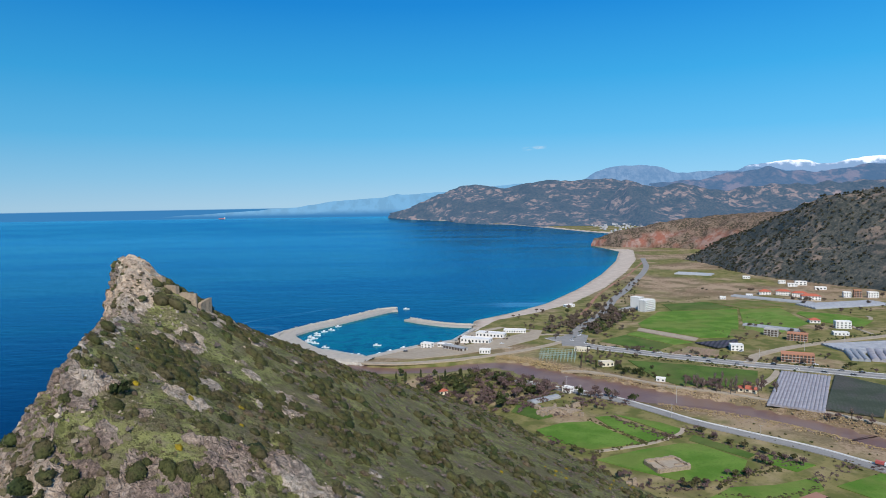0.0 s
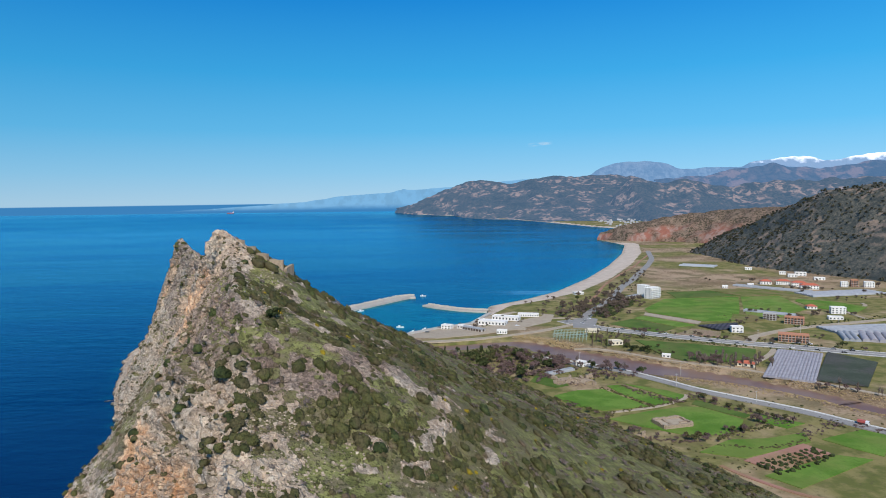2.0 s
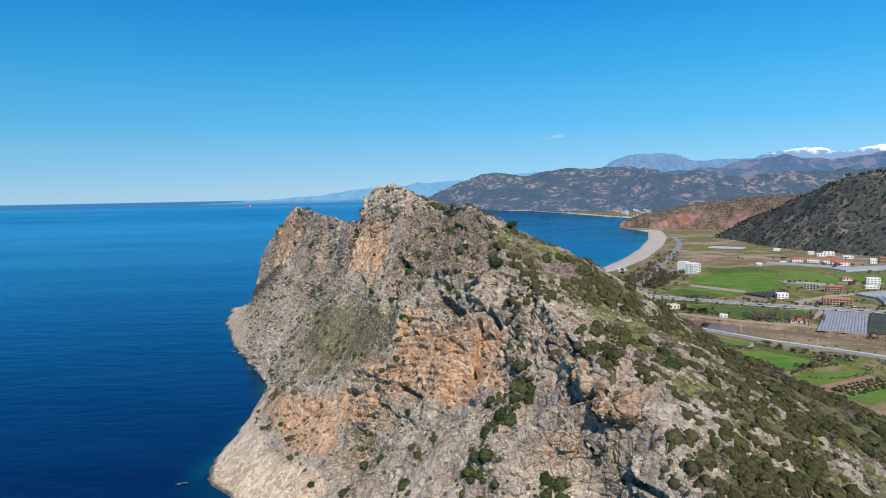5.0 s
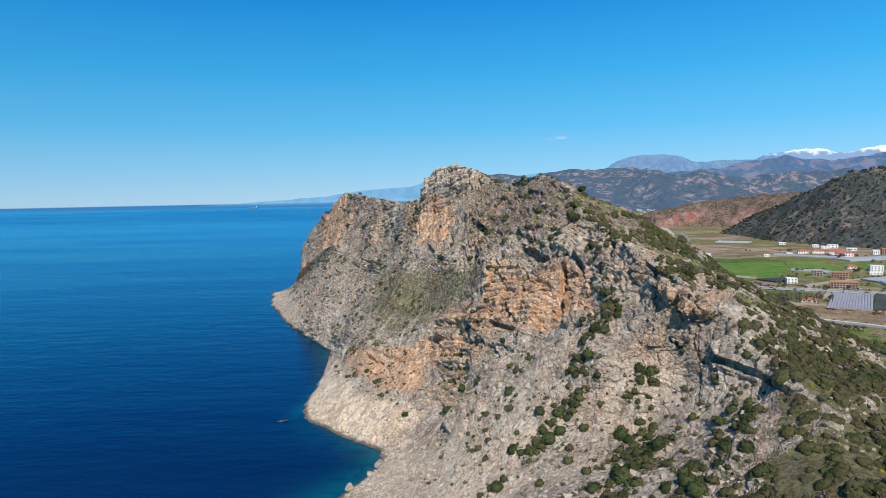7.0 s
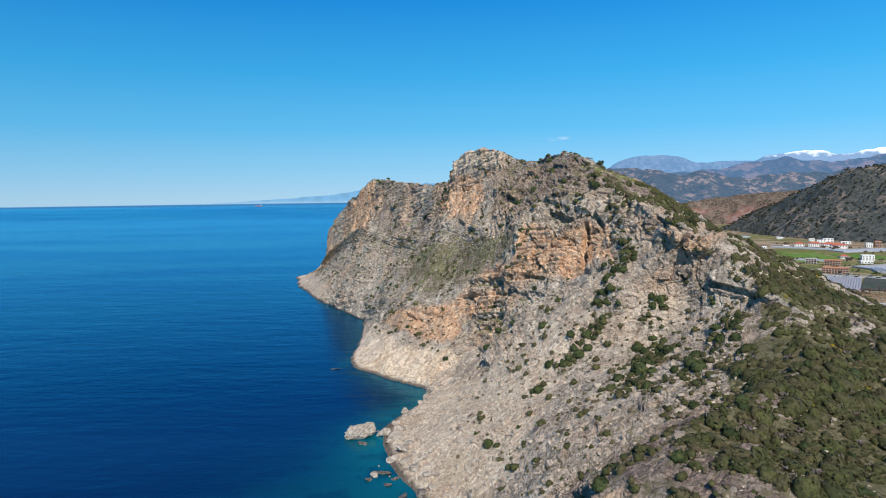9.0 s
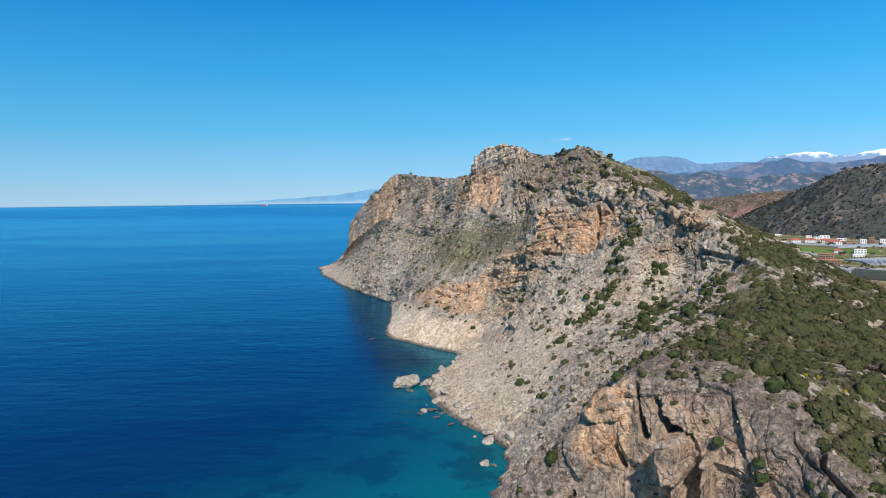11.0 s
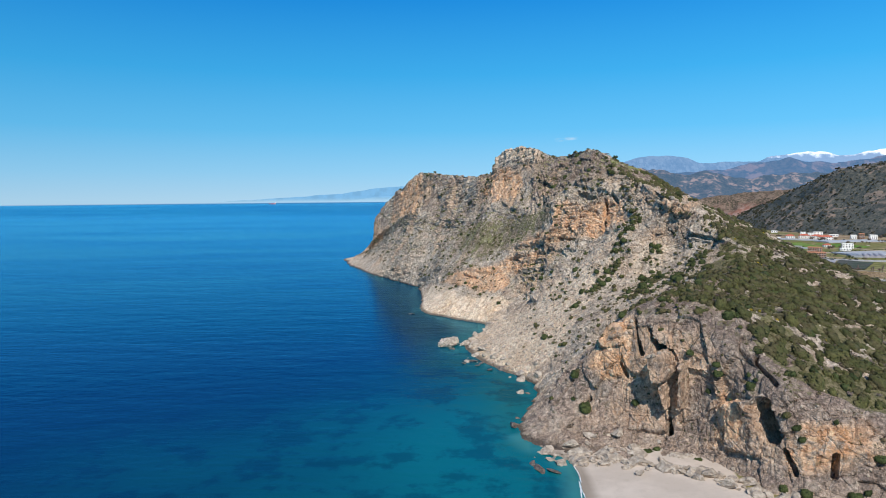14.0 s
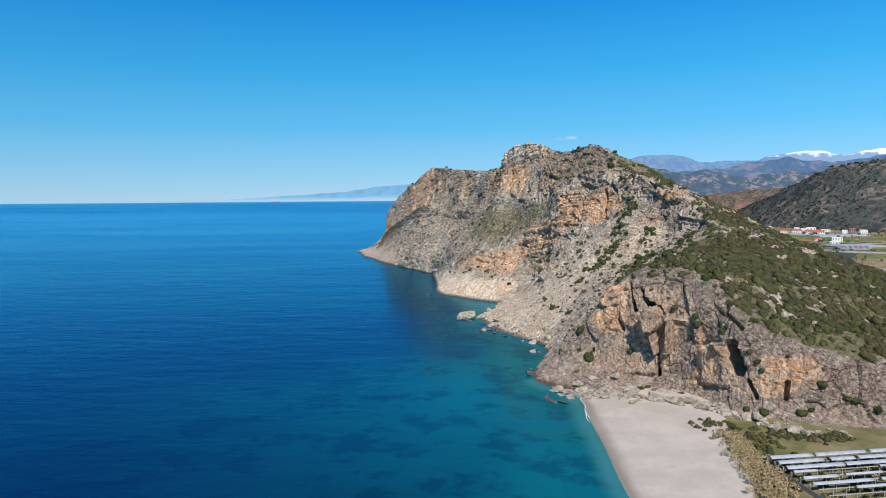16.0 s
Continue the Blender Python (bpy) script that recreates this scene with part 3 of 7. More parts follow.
shift += (0.16 * r4 + 0.4 * l4 - 0.12 * smooth(0.2, 0.0, j4)) * smooth(6.5, 8.5, station)
shift += (1.5 * (ledge - 0.5) + 0.45 * (thin - 0.5)) * cliffy * layered
shift += 0.8 * fbm(flat * (1, 1, 0.22), 6, 3, 66) * cliffy
shift *= rocky * (0.55 + 0.6 * cliffy) * (1 - 0.15 * crest_near) * (1 - 0.86 * scree) * (1 - 0.62 * talus) * (1 - 0.45 * rubble)
shift += rocky * 0.25 * fbm(flat, 2.2, 2, 68)
shift += 0.6 * outcrop * (span > 4)
shift += crest_near * smooth(1.2, 1.6, station) * smooth(8.2, 7.4, station) * (2.4 * ridged(flat, 13, 3, 74) + 1.0 * fbm(flat, 4, 2, 75))
shift += (1 - rocky) * (1.2 * fbm(flat, 22, 4, 91) + 0.5 * fbm(flat, 3, 2, 95)) * smooth(6.0, 5.5, span)
shift *= 1 - 0.28 * smooth(9.0, 8.0, station)
shift *= 1 - 0.34 * smooth(15.6, 16.2, station) * smooth(1.5, 2.0, span)
shift += 2.2 * spires
shift += 1.9 * np.exp(-((station - 7.75) / 0.7) ** 2 - ((span - 4.42) / 0.22) ** 2)      # the terrace under the castle walls
# slabs that stand out over the clefts below them
for st0, sp0, st1, sp1, w, out_by in ((13.0, 3.80, 14.05, 4.12, 3.0, 1.7), (16.4, 2.85, 16.6, 2.55, 5.0, 1.1), (10.0, 3.48, 10.9, 3.58, 4.0, 2.6), (18.45, 2.66, 18.9, 2.6, 3.0, 1.8), (8.4, 2.42, 9.6, 2.68, 2.6, 1.0), (17.2, 2.86, 17.5, 2.82, 3.0, 1.0), (7.2, 1.98, 8.2, 2.06, 2.4, 1.4)):
    shift += out_by * groove(st0, sp0, st1, sp1, w)
g = shift.reshape(NS, NU)
for axis in (0, 1):                    # wear the sharpest steps down a little
    g = 0.5 * g + 0.25 * (np.roll(g, 1, axis) + np.roll(g, -1, axis))
shift = 0.7 * shift + 0.3 * g.ravel()
# caves and clefts: from one place to another, half width, depth
CAVES = [(18.70, 2.62, 18.80, 2.42, 3.3, 13.0), (16.63, 3.10, 16.97, 2.67, 1.2, 8.0), (17.0, 2.92, 17.22, 2.76, 1.2, 5.0), (17.32, 2.72, 17.40, 2.58, 2.8, 9.0), (17.68, 2.68, 17.72, 2.30, 0.9, 5.0), (17.42, 2.47, 17.62, 1.95, 1.0, 6.0),
         (16.70, 2.53, 16.80, 2.43, 0.9, 3.5), (18.54, 3.32, 18.54, 3.15, 0.7, 3.0), (18.54, 3.15, 18.80, 3.0, 0.7, 2.5), (19.26, 2.42, 19.26, 2.15, 0.8, 4.0), (18.94, 2.32, 19.02, 2.08, 0.9, 4.0), (16.05, 2.2, 16.08, 1.8, 0.7, 3.0), (16.45, 2.1, 16.5, 1.6, 0.7, 3.0),
         (10.74, 3.32, 11.0, 2.98, 1.5, 5.0), (10.85, 3.48, 11.0, 3.38, 1.3, 3.5), (10.0, 3.32, 10.5, 3.31, 1.5, 4.5), (10.1, 2.72, 10.6, 2.78, 0.9, 3.0), (8.8, 3.34, 9.1, 3.32, 1.2, 3.5), (8.45, 2.26, 8.75, 2.32, 0.8, 1.8), (9.0, 2.46, 9.6, 2.60, 0.7, 1.8),
         (12.98, 3.66, 13.5, 3.82, 0.8, 2.4), (13.5, 3.82, 13.94, 3.98, 0.8, 2.4), (12.0, 3.3, 12.5, 3.42, 0.6, 1.5), (7.5, 1.9, 8.1, 1.94, 0.9, 2.5), (7.3, 3.38, 7.35, 3.22, 1.1, 3.5)]
cave_near = np.zeros(len(flat))
for st0, sp0, st1, sp1, w, depth in CAVES:
    shift -= depth * groove(st0, sp0, st1, sp1, w)
    cave_near = np.maximum(cave_near, groove(st0, sp0, st1, sp1, 1.5 * w + 1.0))
west_side = (span > 1) & (span < 4)
shift -= np.mean(shift[west_side]) * (span < 4.1)
shift *= smooth(-0.2, 1.3, span) * 0.75 + 0.25
LAND = flat + nrm * shift[:, None]
LANDG = LAND.reshape(NS, NU, 3)
LANDN = normals_of(LANDG).reshape(-1, 3)
up = np.clip(LANDN[:, 2], 0, 1)
height = LAND[:, 2]
lump = fbm(flat * (1, 1, 0.6), 26, 3, 131)
rust = 0.42 * smooth(0.26, 0.44, lump + 0.5 * (steep - 0.40)) * (span < 4) * smooth(4, 10, height)
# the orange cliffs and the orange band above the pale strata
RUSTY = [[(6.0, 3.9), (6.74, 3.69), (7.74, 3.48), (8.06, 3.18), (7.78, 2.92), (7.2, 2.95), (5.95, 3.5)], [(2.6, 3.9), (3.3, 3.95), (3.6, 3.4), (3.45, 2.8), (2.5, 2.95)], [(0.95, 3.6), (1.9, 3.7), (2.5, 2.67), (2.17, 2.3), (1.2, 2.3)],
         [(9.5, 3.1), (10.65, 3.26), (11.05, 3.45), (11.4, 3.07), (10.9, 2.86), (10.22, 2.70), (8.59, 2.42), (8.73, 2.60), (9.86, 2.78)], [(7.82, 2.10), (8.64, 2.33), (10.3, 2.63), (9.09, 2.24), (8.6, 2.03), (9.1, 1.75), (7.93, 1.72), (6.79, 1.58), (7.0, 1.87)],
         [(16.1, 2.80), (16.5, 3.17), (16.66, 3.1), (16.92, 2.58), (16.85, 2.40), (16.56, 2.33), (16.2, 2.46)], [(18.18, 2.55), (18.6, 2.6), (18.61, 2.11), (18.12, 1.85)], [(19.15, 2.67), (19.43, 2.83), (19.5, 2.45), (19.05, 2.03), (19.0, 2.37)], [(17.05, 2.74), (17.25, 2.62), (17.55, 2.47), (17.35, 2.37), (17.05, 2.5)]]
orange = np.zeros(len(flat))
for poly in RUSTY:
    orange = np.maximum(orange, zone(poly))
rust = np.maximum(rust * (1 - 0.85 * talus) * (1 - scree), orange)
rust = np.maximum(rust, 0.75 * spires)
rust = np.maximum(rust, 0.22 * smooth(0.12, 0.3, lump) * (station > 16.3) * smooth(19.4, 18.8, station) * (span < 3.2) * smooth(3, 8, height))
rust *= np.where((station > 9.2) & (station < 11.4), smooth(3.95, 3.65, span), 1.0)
pale = smooth(9, 3, height + 7 * wob) * (span < 2.2) * np.where(station > 13.4, 0.1, 0.75) * (0.3 + 0.7 * smooth(6.2, 7.2, station))
pale = np.maximum(pale, zone([(7.4, 0.75), (6.63, 1.46), (7.6, 1.62), (8.33, 1.58), (9.47, 1.68), (9.7, 1.2), (8.6, 0.9)]))
pale = np.maximum(pale, 0.2 * smooth(-0.1, 0.3, fbm(flat, 34, 3, 143)) * (station < 14) * (span < 3.7))
pale = np.maximum(pale, 0.6 * smooth(6.6, 7.2, station) * smooth(8.8, 8.2, station) * smooth(3.6, 3.8, span) * smooth(4.4, 4.2, span))
pale = np.maximum(pale, 0.4 * shoulder)
pale = np.maximum(pale, 0.95 * scree)
pale = np.maximum(pale, 0.55 * rubble * smooth(-0.3, 0.1, fbm(flat, 12, 3, 145)))
pale = np.maximum(pale, 0.45 * smooth(0.05, 0.3, fbm(flat, 20, 3, 141)) * (station > 11.6) * (station < 14.0) * (span > 2.3) * (span < edge + 0.2))
pale *= 1 - 0.7 * orange
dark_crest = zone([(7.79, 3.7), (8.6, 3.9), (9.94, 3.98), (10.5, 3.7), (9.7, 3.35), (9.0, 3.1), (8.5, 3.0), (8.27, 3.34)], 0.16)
turf = smooth(0.42, 0.72, up + 0.36 * fbm(flat, 10, 4, 151) - 0.55 * smooth(0.3, 0.8, rocky))
ledges = smooth(0.45, 0.75, up + 0.25 * fbm(flat, 8, 3, 153)) * np.where(station < 10.6, 0.56, 0.36) * (1 - 0.7 * orange)
turf = np.where((span < 4) & (rocky > 0.6), np.maximum(0.5 * turf, ledges) * smooth(16, 30, height + 10 * wob), turf) * smooth(5, 12, height + 8 * (span > 4)) * (1 - 0.85 * pale)
turf = np.maximum(turf, 0.52 * talus)
# zones of darker, browner rock colour, weaker where the rock is orange
dark_rock = np.maximum(0.9 * tall[:, 0] * (span < edge + 0.3), 0.95 * dark_crest)
dark_rock = np.maximum(dark_rock, brown_rock)
dark_rock = np.maximum(dark_rock, 0.7 * smooth(0.0, 0.25, fbm(flat, 30, 3, 161)) * (station < 8.4) * smooth(2.3, 2.8, span) * (span < 4.1))
dark_rock *= 1 - rust
wet = smooth(1.6, 0.5, height) * (span < 3)
heath = np.maximum(smooth(12.6, 13.6, station), np.maximum(0.4 * (span < 3.8), 0.25 * smooth(4.55, 5.0, span)))       # dry brownish ground under the maquis and on the cliffs
head = new("headland", raw_mesh("headland", LAND, grid_faces(NS, NU), ROCK, True, {"rust": rust, "pale": pale, "turf": turf, "wet": wet, "dark_rock": dark_rock, "heath": heath}))
_face = grid_faces(NS, NU)
head.data.polygons.foreach_set("use_smooth", (np.maximum(rocky, outcrop)[_face].mean(1) < 0.45))
tagged(head, "rocky limestone headland with orange cliffs and scrubby green slopes", "headland", kind="structure")

# ---- valley floor, beaches and sea ----
SHORE = [(-222, 590), (-200, 600), (-150, 598), (-102, 580), (-63, 617), (-20, 660), (-4, 700), (-2, 735), (0, 761), (52, 816), (104, 885), (179, 1036), (259, 1231),
         (350, 1490), (428, 1766), (407, 2000), (450, 2080), (560, 2200), (640, 2420), (648, 2563), (633, 2760), (568, 2890), (500, 3070), (410, 3260), (270, 3490), (110, 3540), (0, 3690), (-40, 3850), (-290, 4040), (-430, 4400), (-430, 4700)]
SOUTH_SHORE = [(-163, -92), (-150, -112), (-149, -122), (-150, -138), (-150, -163), (-151, -188), (-151, -215), (-148, -260), (-143, -340), (-138, -480), (-130, -700)]
VALLEY = SHORE + [(2600, 4700), (2600, -700)] + SOUTH_SHORE[::-1] + [(-90, -60), (-60, 200), (-150, 430), (-190, 540)]
RIVER = [(-330, 610), (-230, 600), (-160, 572), (-90, 532), (-45, 531), (-10, 541), (18, 544), (44, 517), (70, 492), (92, 472), (122, 447), (160, 422), (188, 395), (208, 370), (222, 350), (300, 270), (420, 160), (700, -60)]
RIVER_LINE = spline(RIVER, 90)


def sea_rise(y):
    """The earth's far waters, drawn nearer than they are."""
    return 46 * smooth(2700, 4600, y)


def valley_height(xy):
    d = line_distance(xy, VALLEY, True) * np.where(inside(xy, VALLEY), 1, -1)
    p = np.c_[xy, np.zeros(len(xy))]
    z = np.clip(d * 0.085, -4, 3.2) + 0.08 * fbm(p, 60, 2, 201) * smooth(10, 60, d) + smooth(450, 1500, xy[:, 0]) * 10
    r = line_distance(xy, RIVER_LINE)
    half = np.interp(xy[:, 0], [-100, 0, 45, 90, 122, 165, 190, 225, 300], [9, 9, 13, 17, 15, 11, 8.5, 9, 10])
    z = np.where(d > -20, np.minimum(z, -1.4 + 4.6 * smooth(half - 2, half + 7, r)), z)
    return z + sea_rise(xy[:, 1]), d


def ground_z(x, y):
    return float(valley_height(np.array([[x, y]], float))[0][0])


def make_ground():
    xs = np.concatenate([np.arange(-420, -170, 10.0), np.arange(-170, -90, 2.5), np.arange(-90, 520, 10.0), np.arange(520, 1000, 16.0), np.arange(1000, 2700, 60.0)])
    ys = np.concatenate([np.arange(-640, -220, 20.0), np.concatenate([np.arange(-220, -90, 3.0), np.arange(-90, 1000, 9.0)]), np.arange(1000, 2100, 14.0), np.arange(2100, 4640, 40.0)])
    gx, gy = np.meshgrid(xs, ys, indexing="ij")
    xy = np.c_[gx.ravel(), gy.ravel()]
    z, d = valley_height(xy)
    y = xy[:, 1]
    width = np.interp(y, [-400, -215, -170, -150, -120, 690, 740, 800, 950, 1200, 1500, 1800, 1900, 2600, 4000], [26, 26, 37, 43, 44, 0, 22, 34, 40, 42, 44, 36, 0, 26, 26])
    width = np.where(y > -100, np.where(y < 690, 0, width), width)
    sand = smooth(width + 6, width - 6, d + 2.5 * (y < 0) * fbm(np.c_[xy, 0 * y], 14, 3, 213)) * (width > 1)
    dry = smooth(-0.1, 0.25, fbm(np.c_[xy, 0 * y], 120, 3, 211) + 0.25 * smooth(850, 1000, y)) * smooth(800, 960, y) * smooth(2300, 1900, y)
    dry = np.maximum(dry, 0.22 * (y < -80))
    bank = line_distance(xy, RIVER_LINE)
    dry = np.maximum(dry, 0.95 * smooth(40, 30, bank) * smooth(30, 60, xy[:, 0]))
    dry = np.maximum(dry, smooth(18, 12, line_distance(xy, [(-150, 590), (-90, 566), (-20, 590), (40, 600)])) * 0.9)
    dry = dry * (1 - np.clip(sand * 1.6, 0, 1))
    wet = 0.75 * smooth(4.5, 1.0, d) * smooth(-4, 0, d) * (sand > 0.2)
    me = raw_mesh("ground", np.c_[xy, z], grid_faces(len(xs), len(ys)), GROUND, True, {"sand": sand, "dry": dry, "wet": wet})
    tagged(new("ground", me), "flat river valley of dry grass, soil and pale sandy beaches", "ground", kind="structure")


def make_sea():
    xs = np.concatenate([np.linspace(-4600, -700, 40), np.arange(-690, 440, 11.0), np.linspace(450, 2600, 30)])
    ys = np.concatenate([np.arange(-900, -300, 40.0), np.arange(-300, 900, 11.0), np.arange(900, 4640, 60.0)])
    gx, gy = np.meshgrid(xs, ys, indexing="ij")
    xy = np.c_[gx.ravel(), gy.ravel()]
    rocks = line_distance(xy, spline(WEST, 120))
    beach = np.minimum(line_distance(xy, SOUTH_SHORE), line_distance(xy, SHORE[3:17]))
    p = np.c_[xy, 0 * gx.ravel()]
    cove = np.interp(xy[:, 1], [-500, -120, -40, 20, 100, 180, 300], [230, 215, 130, 60, 26, 10, 8])
    shallow = np.maximum(np.interp(xy[:, 1], [-100, 0, 120], [0.70, 0.5, 0.35]) * np.exp(-rocks / cove * 1.9), 1.0 * np.exp(-beach / np.where(xy[:, 1] > 500, 14, 34)))
    shallow = np.maximum(shallow, 0.5 * inside(xy, np.array([(-110, 820), (-180, 730), (-190, 660), (-100, 575), (0, 700), (-70, 760)], float)))
    shallow = np.maximum(shallow, 0.24 * np.exp(-beach / 240) * smooth(560, 800, xy[:, 1]))
    shallow *= 1 + 0.25 * fbm(p, 60, 3, 221)
    me = raw_mesh("water", np.c_[xy, sea_rise(xy[:, 1])], grid_faces(len(xs), len(ys)), SEA, True, {"shallow": shallow})
    tagged(new("water", me), "deep blue rippled sea turning teal along the shore", "sea", kind="structure")


make_ground()
make_sea()

# brown river between its banks
k = Nodes("muddy_water", 0.3, spec=0.15)
n = k.noise(30, 4, stretch=(1, 1, 1), distort=1.0)
MUD = k.done(k.mix(k.step(n, 0.4, 0.62), (0.185, 0.105, 0.075), (0.235, 0.15, 0.105)), k.noise(1.5, 3), 0.03)


def ribbon(name, line, width, z, material, label, category, n=120, kind="structure", lift=0.0, thick=0.0):
    """A strip along a curve, flat across, with a skirt of thick metres."""
    p = spline(np.asarray(line, float)[:, :2], n)
    t = np.gradient(p, axis=0)
    t /= np.linalg.norm(t, axis=1, keepdims=True)
    side = np.c_[-t[:, 1], t[:, 0]] * (np.asarray(width) / 2).reshape(-1, 1)
    zs = np.full(n, z) if z is not None else valley_height(p)[0] + lift
    rows = [np.c_[p + side, zs - thick], np.c_[p + side, zs], np.c_[p - side, zs], np.c_[p - side, zs - thick]]
    return tagged(new(name, raw_mesh(name, np.stack(rows, 1).reshape(-1, 3), grid_faces(n, 4), material, False)), label, category, kind=kind)


ribbon("river", RIVER[2:], 46, 0.45, MUD, "slow muddy brown river between reedy banks", "river", 140)

# ---- hills round the bay and the far ranges ----
def sheet(name, lines, counts, material, label, rough_amp, rough_scale, salt, category="hill", soft=True, extra=None):
    """A slope lofted through lines of (x, y, z), roughened by ridged noise; edges stay put."""
    n = counts[0]
    rows = np.stack([spline(np.asarray(line, float), n) for line in lines], 1)
    m = counts[1]
    g = np.stack([spline(rows[i], m) for i in range(n)], 0)
    nr = normals_of(g).reshape(-1, 3)
    f = g.reshape(-1, 3)
    v = np.tile(np.linspace(0, 1, m), n)
    w = smooth(0, 0.12, v) * smooth(1, 0.9, v)
    s = rough_amp * (ridged(f, rough_scale, 5, salt) * 0.7 + 0.5 * fbm(f, rough_scale * 0.4, 4, salt + 5)) * w
    g2 = f + nr * s[:, None]
    me = raw_mesh(name, g2, grid_faces(n, m), material, soft, extra(f, v) if extra else None)
    return tagged(new(name, me), label, category, kind="structure"), g2, nr


def red_cliff_material():
    k = Nodes("red_cliff_and_scrub", 0.95, spec=0.05)
    fine, mid, streak = k.noise(5, 5, 0.65), k.noise(25, 4), k.noise(14, 4, stretch=(1, 1, 0.2))
    scrub = k.mix(k.step(fine, 0.42, 0.6), (0.060, 0.055, 0.036), (0.235, 0.165, 0.125))
    bare = k.mix(k.step(mid, 0.4, 0.6), (0.20, 0.145, 0.105), (0.27, 0.20, 0.15))
    c = k.mix(k.step(mid, 0.5, 0.64, 0, 0.6), scrub, bare)
    cliff = k.mix(k.step(streak, 0.42, 0.62), (0.29, 0.120, 0.085), (0.35, 0.24, 0.20))
    cliff = k.mix(k.step(fine, 0.55, 0.66, 0, 0.6), cliff, (0.16, 0.10, 0.075))
    c = k.mix(k.attr("cliff"), c, cliff)
    return k.done(c, k.math("ADD", fine, streak), 3.0)


# air haze painted into all four as a bluish glow, strongest on the farthest
WOODS = hill_material("scrub_hill_painted_haze", (0.050, 0.050, 0.036), (0.120, 0.106, 0.078), (0.25, 0.18, 0.13), 6.0, (0.12, 0.19, 0.27), 0.15)
FAR_A = hill_material("coast_hills_painted_haze", (0.016, 0.032, 0.026), (0.105, 0.095, 0.072), (0.46, 0.30, 0.215), 11.0, (0.12, 0.225, 0.40), 0.46)
FAR_B = hill_material("blue_ridge_painted_haze", (0.03, 0.045, 0.045), (0.11, 0.095, 0.085), (0.36, 0.22, 0.17), 34.0, (0.115, 0.245, 0.47), 0.64)
FAR_C = hill_material("limestone_painted_haze", (0.16, 0.15, 0.15), (0.36, 0.35, 0.34), (0.3, 0.28, 0.26), 30.0, (0.15, 0.35, 0.66), 0.72)
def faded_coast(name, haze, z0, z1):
    """A range very far off: haze painted as a blue glow all over, its foot faded out by alpha."""
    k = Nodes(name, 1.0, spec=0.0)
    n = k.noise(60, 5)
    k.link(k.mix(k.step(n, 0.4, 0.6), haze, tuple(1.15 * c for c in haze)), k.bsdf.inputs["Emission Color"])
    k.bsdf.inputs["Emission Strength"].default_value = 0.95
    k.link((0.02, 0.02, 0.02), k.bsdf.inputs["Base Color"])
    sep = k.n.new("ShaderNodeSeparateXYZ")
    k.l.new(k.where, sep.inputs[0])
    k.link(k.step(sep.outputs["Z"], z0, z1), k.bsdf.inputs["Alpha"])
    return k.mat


FAR_D = faded_coast("distant_coast_painted_haze", (0.165, 0.40, 0.66), 55, 106)

red_foot = [(402, 1992, -4), (436, 1930, -4), (470, 1880, -4), (520, 1850, -4), (590, 1810, -4), (650, 1730, -4), (690, 1620, -3), (760, 1500, -2), (860, 1400, 0)]
red_mid = [(408, 1998, 12), (444, 1950, 22), (482, 1905, 26), (540, 1880, 34), (610, 1850, 36), (680, 1780, 40), (730, 1690, 44), (800, 1590, 50), (900, 1500, 55)]
red_top = [(416, 2006, 17), (452, 1990, 34), (500, 1985, 45), (570, 1975, 57), (655, 1950, 75), (755, 1890, 87), (850, 1800, 97), (940, 1690, 104), (1040, 1600, 110)]
red_back = [(430, 2030, -3), (480, 2090, 0), (560, 2150, 2), (660, 2200, 3), (780, 2200, 4), (900, 2150, 6), (1050, 2050, 8), (1180, 1950, 9), (1300, 1850, 10)]


def red_extra(f, v):
    ledge = smooth(0.04, 0.10, v) * smooth(0.46, 0.34, v)
    wide = np.interp(f[:, 0], [400, 440, 600, 700, 760], [1, 1, 1.0, 0.8, 0])
    return {"cliff": np.clip(ledge * wide * smooth(-0.25, 0.3, fbm(f, 60, 3, 305)), 0, 1)}


sheet("red_cliff_hill", [red_foot, red_mid, red_top, red_back], (150, 90), red_cliff_material(), "brown scrub hill ending in red and ochre sea cliffs", 9, 55, 301, extra=red_extra)

hill_foot = [(488, 1480, -4), (500, 1330, -5), (496, 1225, -5), (504, 1130, -5), (536, 1056, -5), (584, 952, -5), (640, 838, -4), (752, 728, -3), (892, 630, -2), (1140, 510, -2)]
hill_mid = [(560, 1490, 28), (565, 1375, 36), (585, 1265, 58), (600, 1180, 70), (640, 1110, 76), (700, 1020, 84), (780, 920, 92), (880, 820, 100), (1020, 720, 105), (1250, 620, 110)]
hill_top = [(620, 1520, 42), (640, 1420, 70), (672, 1300, 112), (704, 1214, 141), (780, 1165, 150), (870, 1110, 158), (980, 1050, 170), (1100, 980, 180), (1250, 900, 190), (1450, 800, 195)]
hill_back = [(760, 1600, 12), (840, 1540, 12), (930, 1480, 12), (1010, 1430, 12), (1120, 1400, 12), (1230, 1370, 12), (1350, 1330, 12), (1480, 1280, 12), (1600, 1200, 12), (1750, 1100, 12)]
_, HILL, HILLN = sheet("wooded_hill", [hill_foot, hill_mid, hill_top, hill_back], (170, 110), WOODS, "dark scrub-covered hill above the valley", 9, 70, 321)

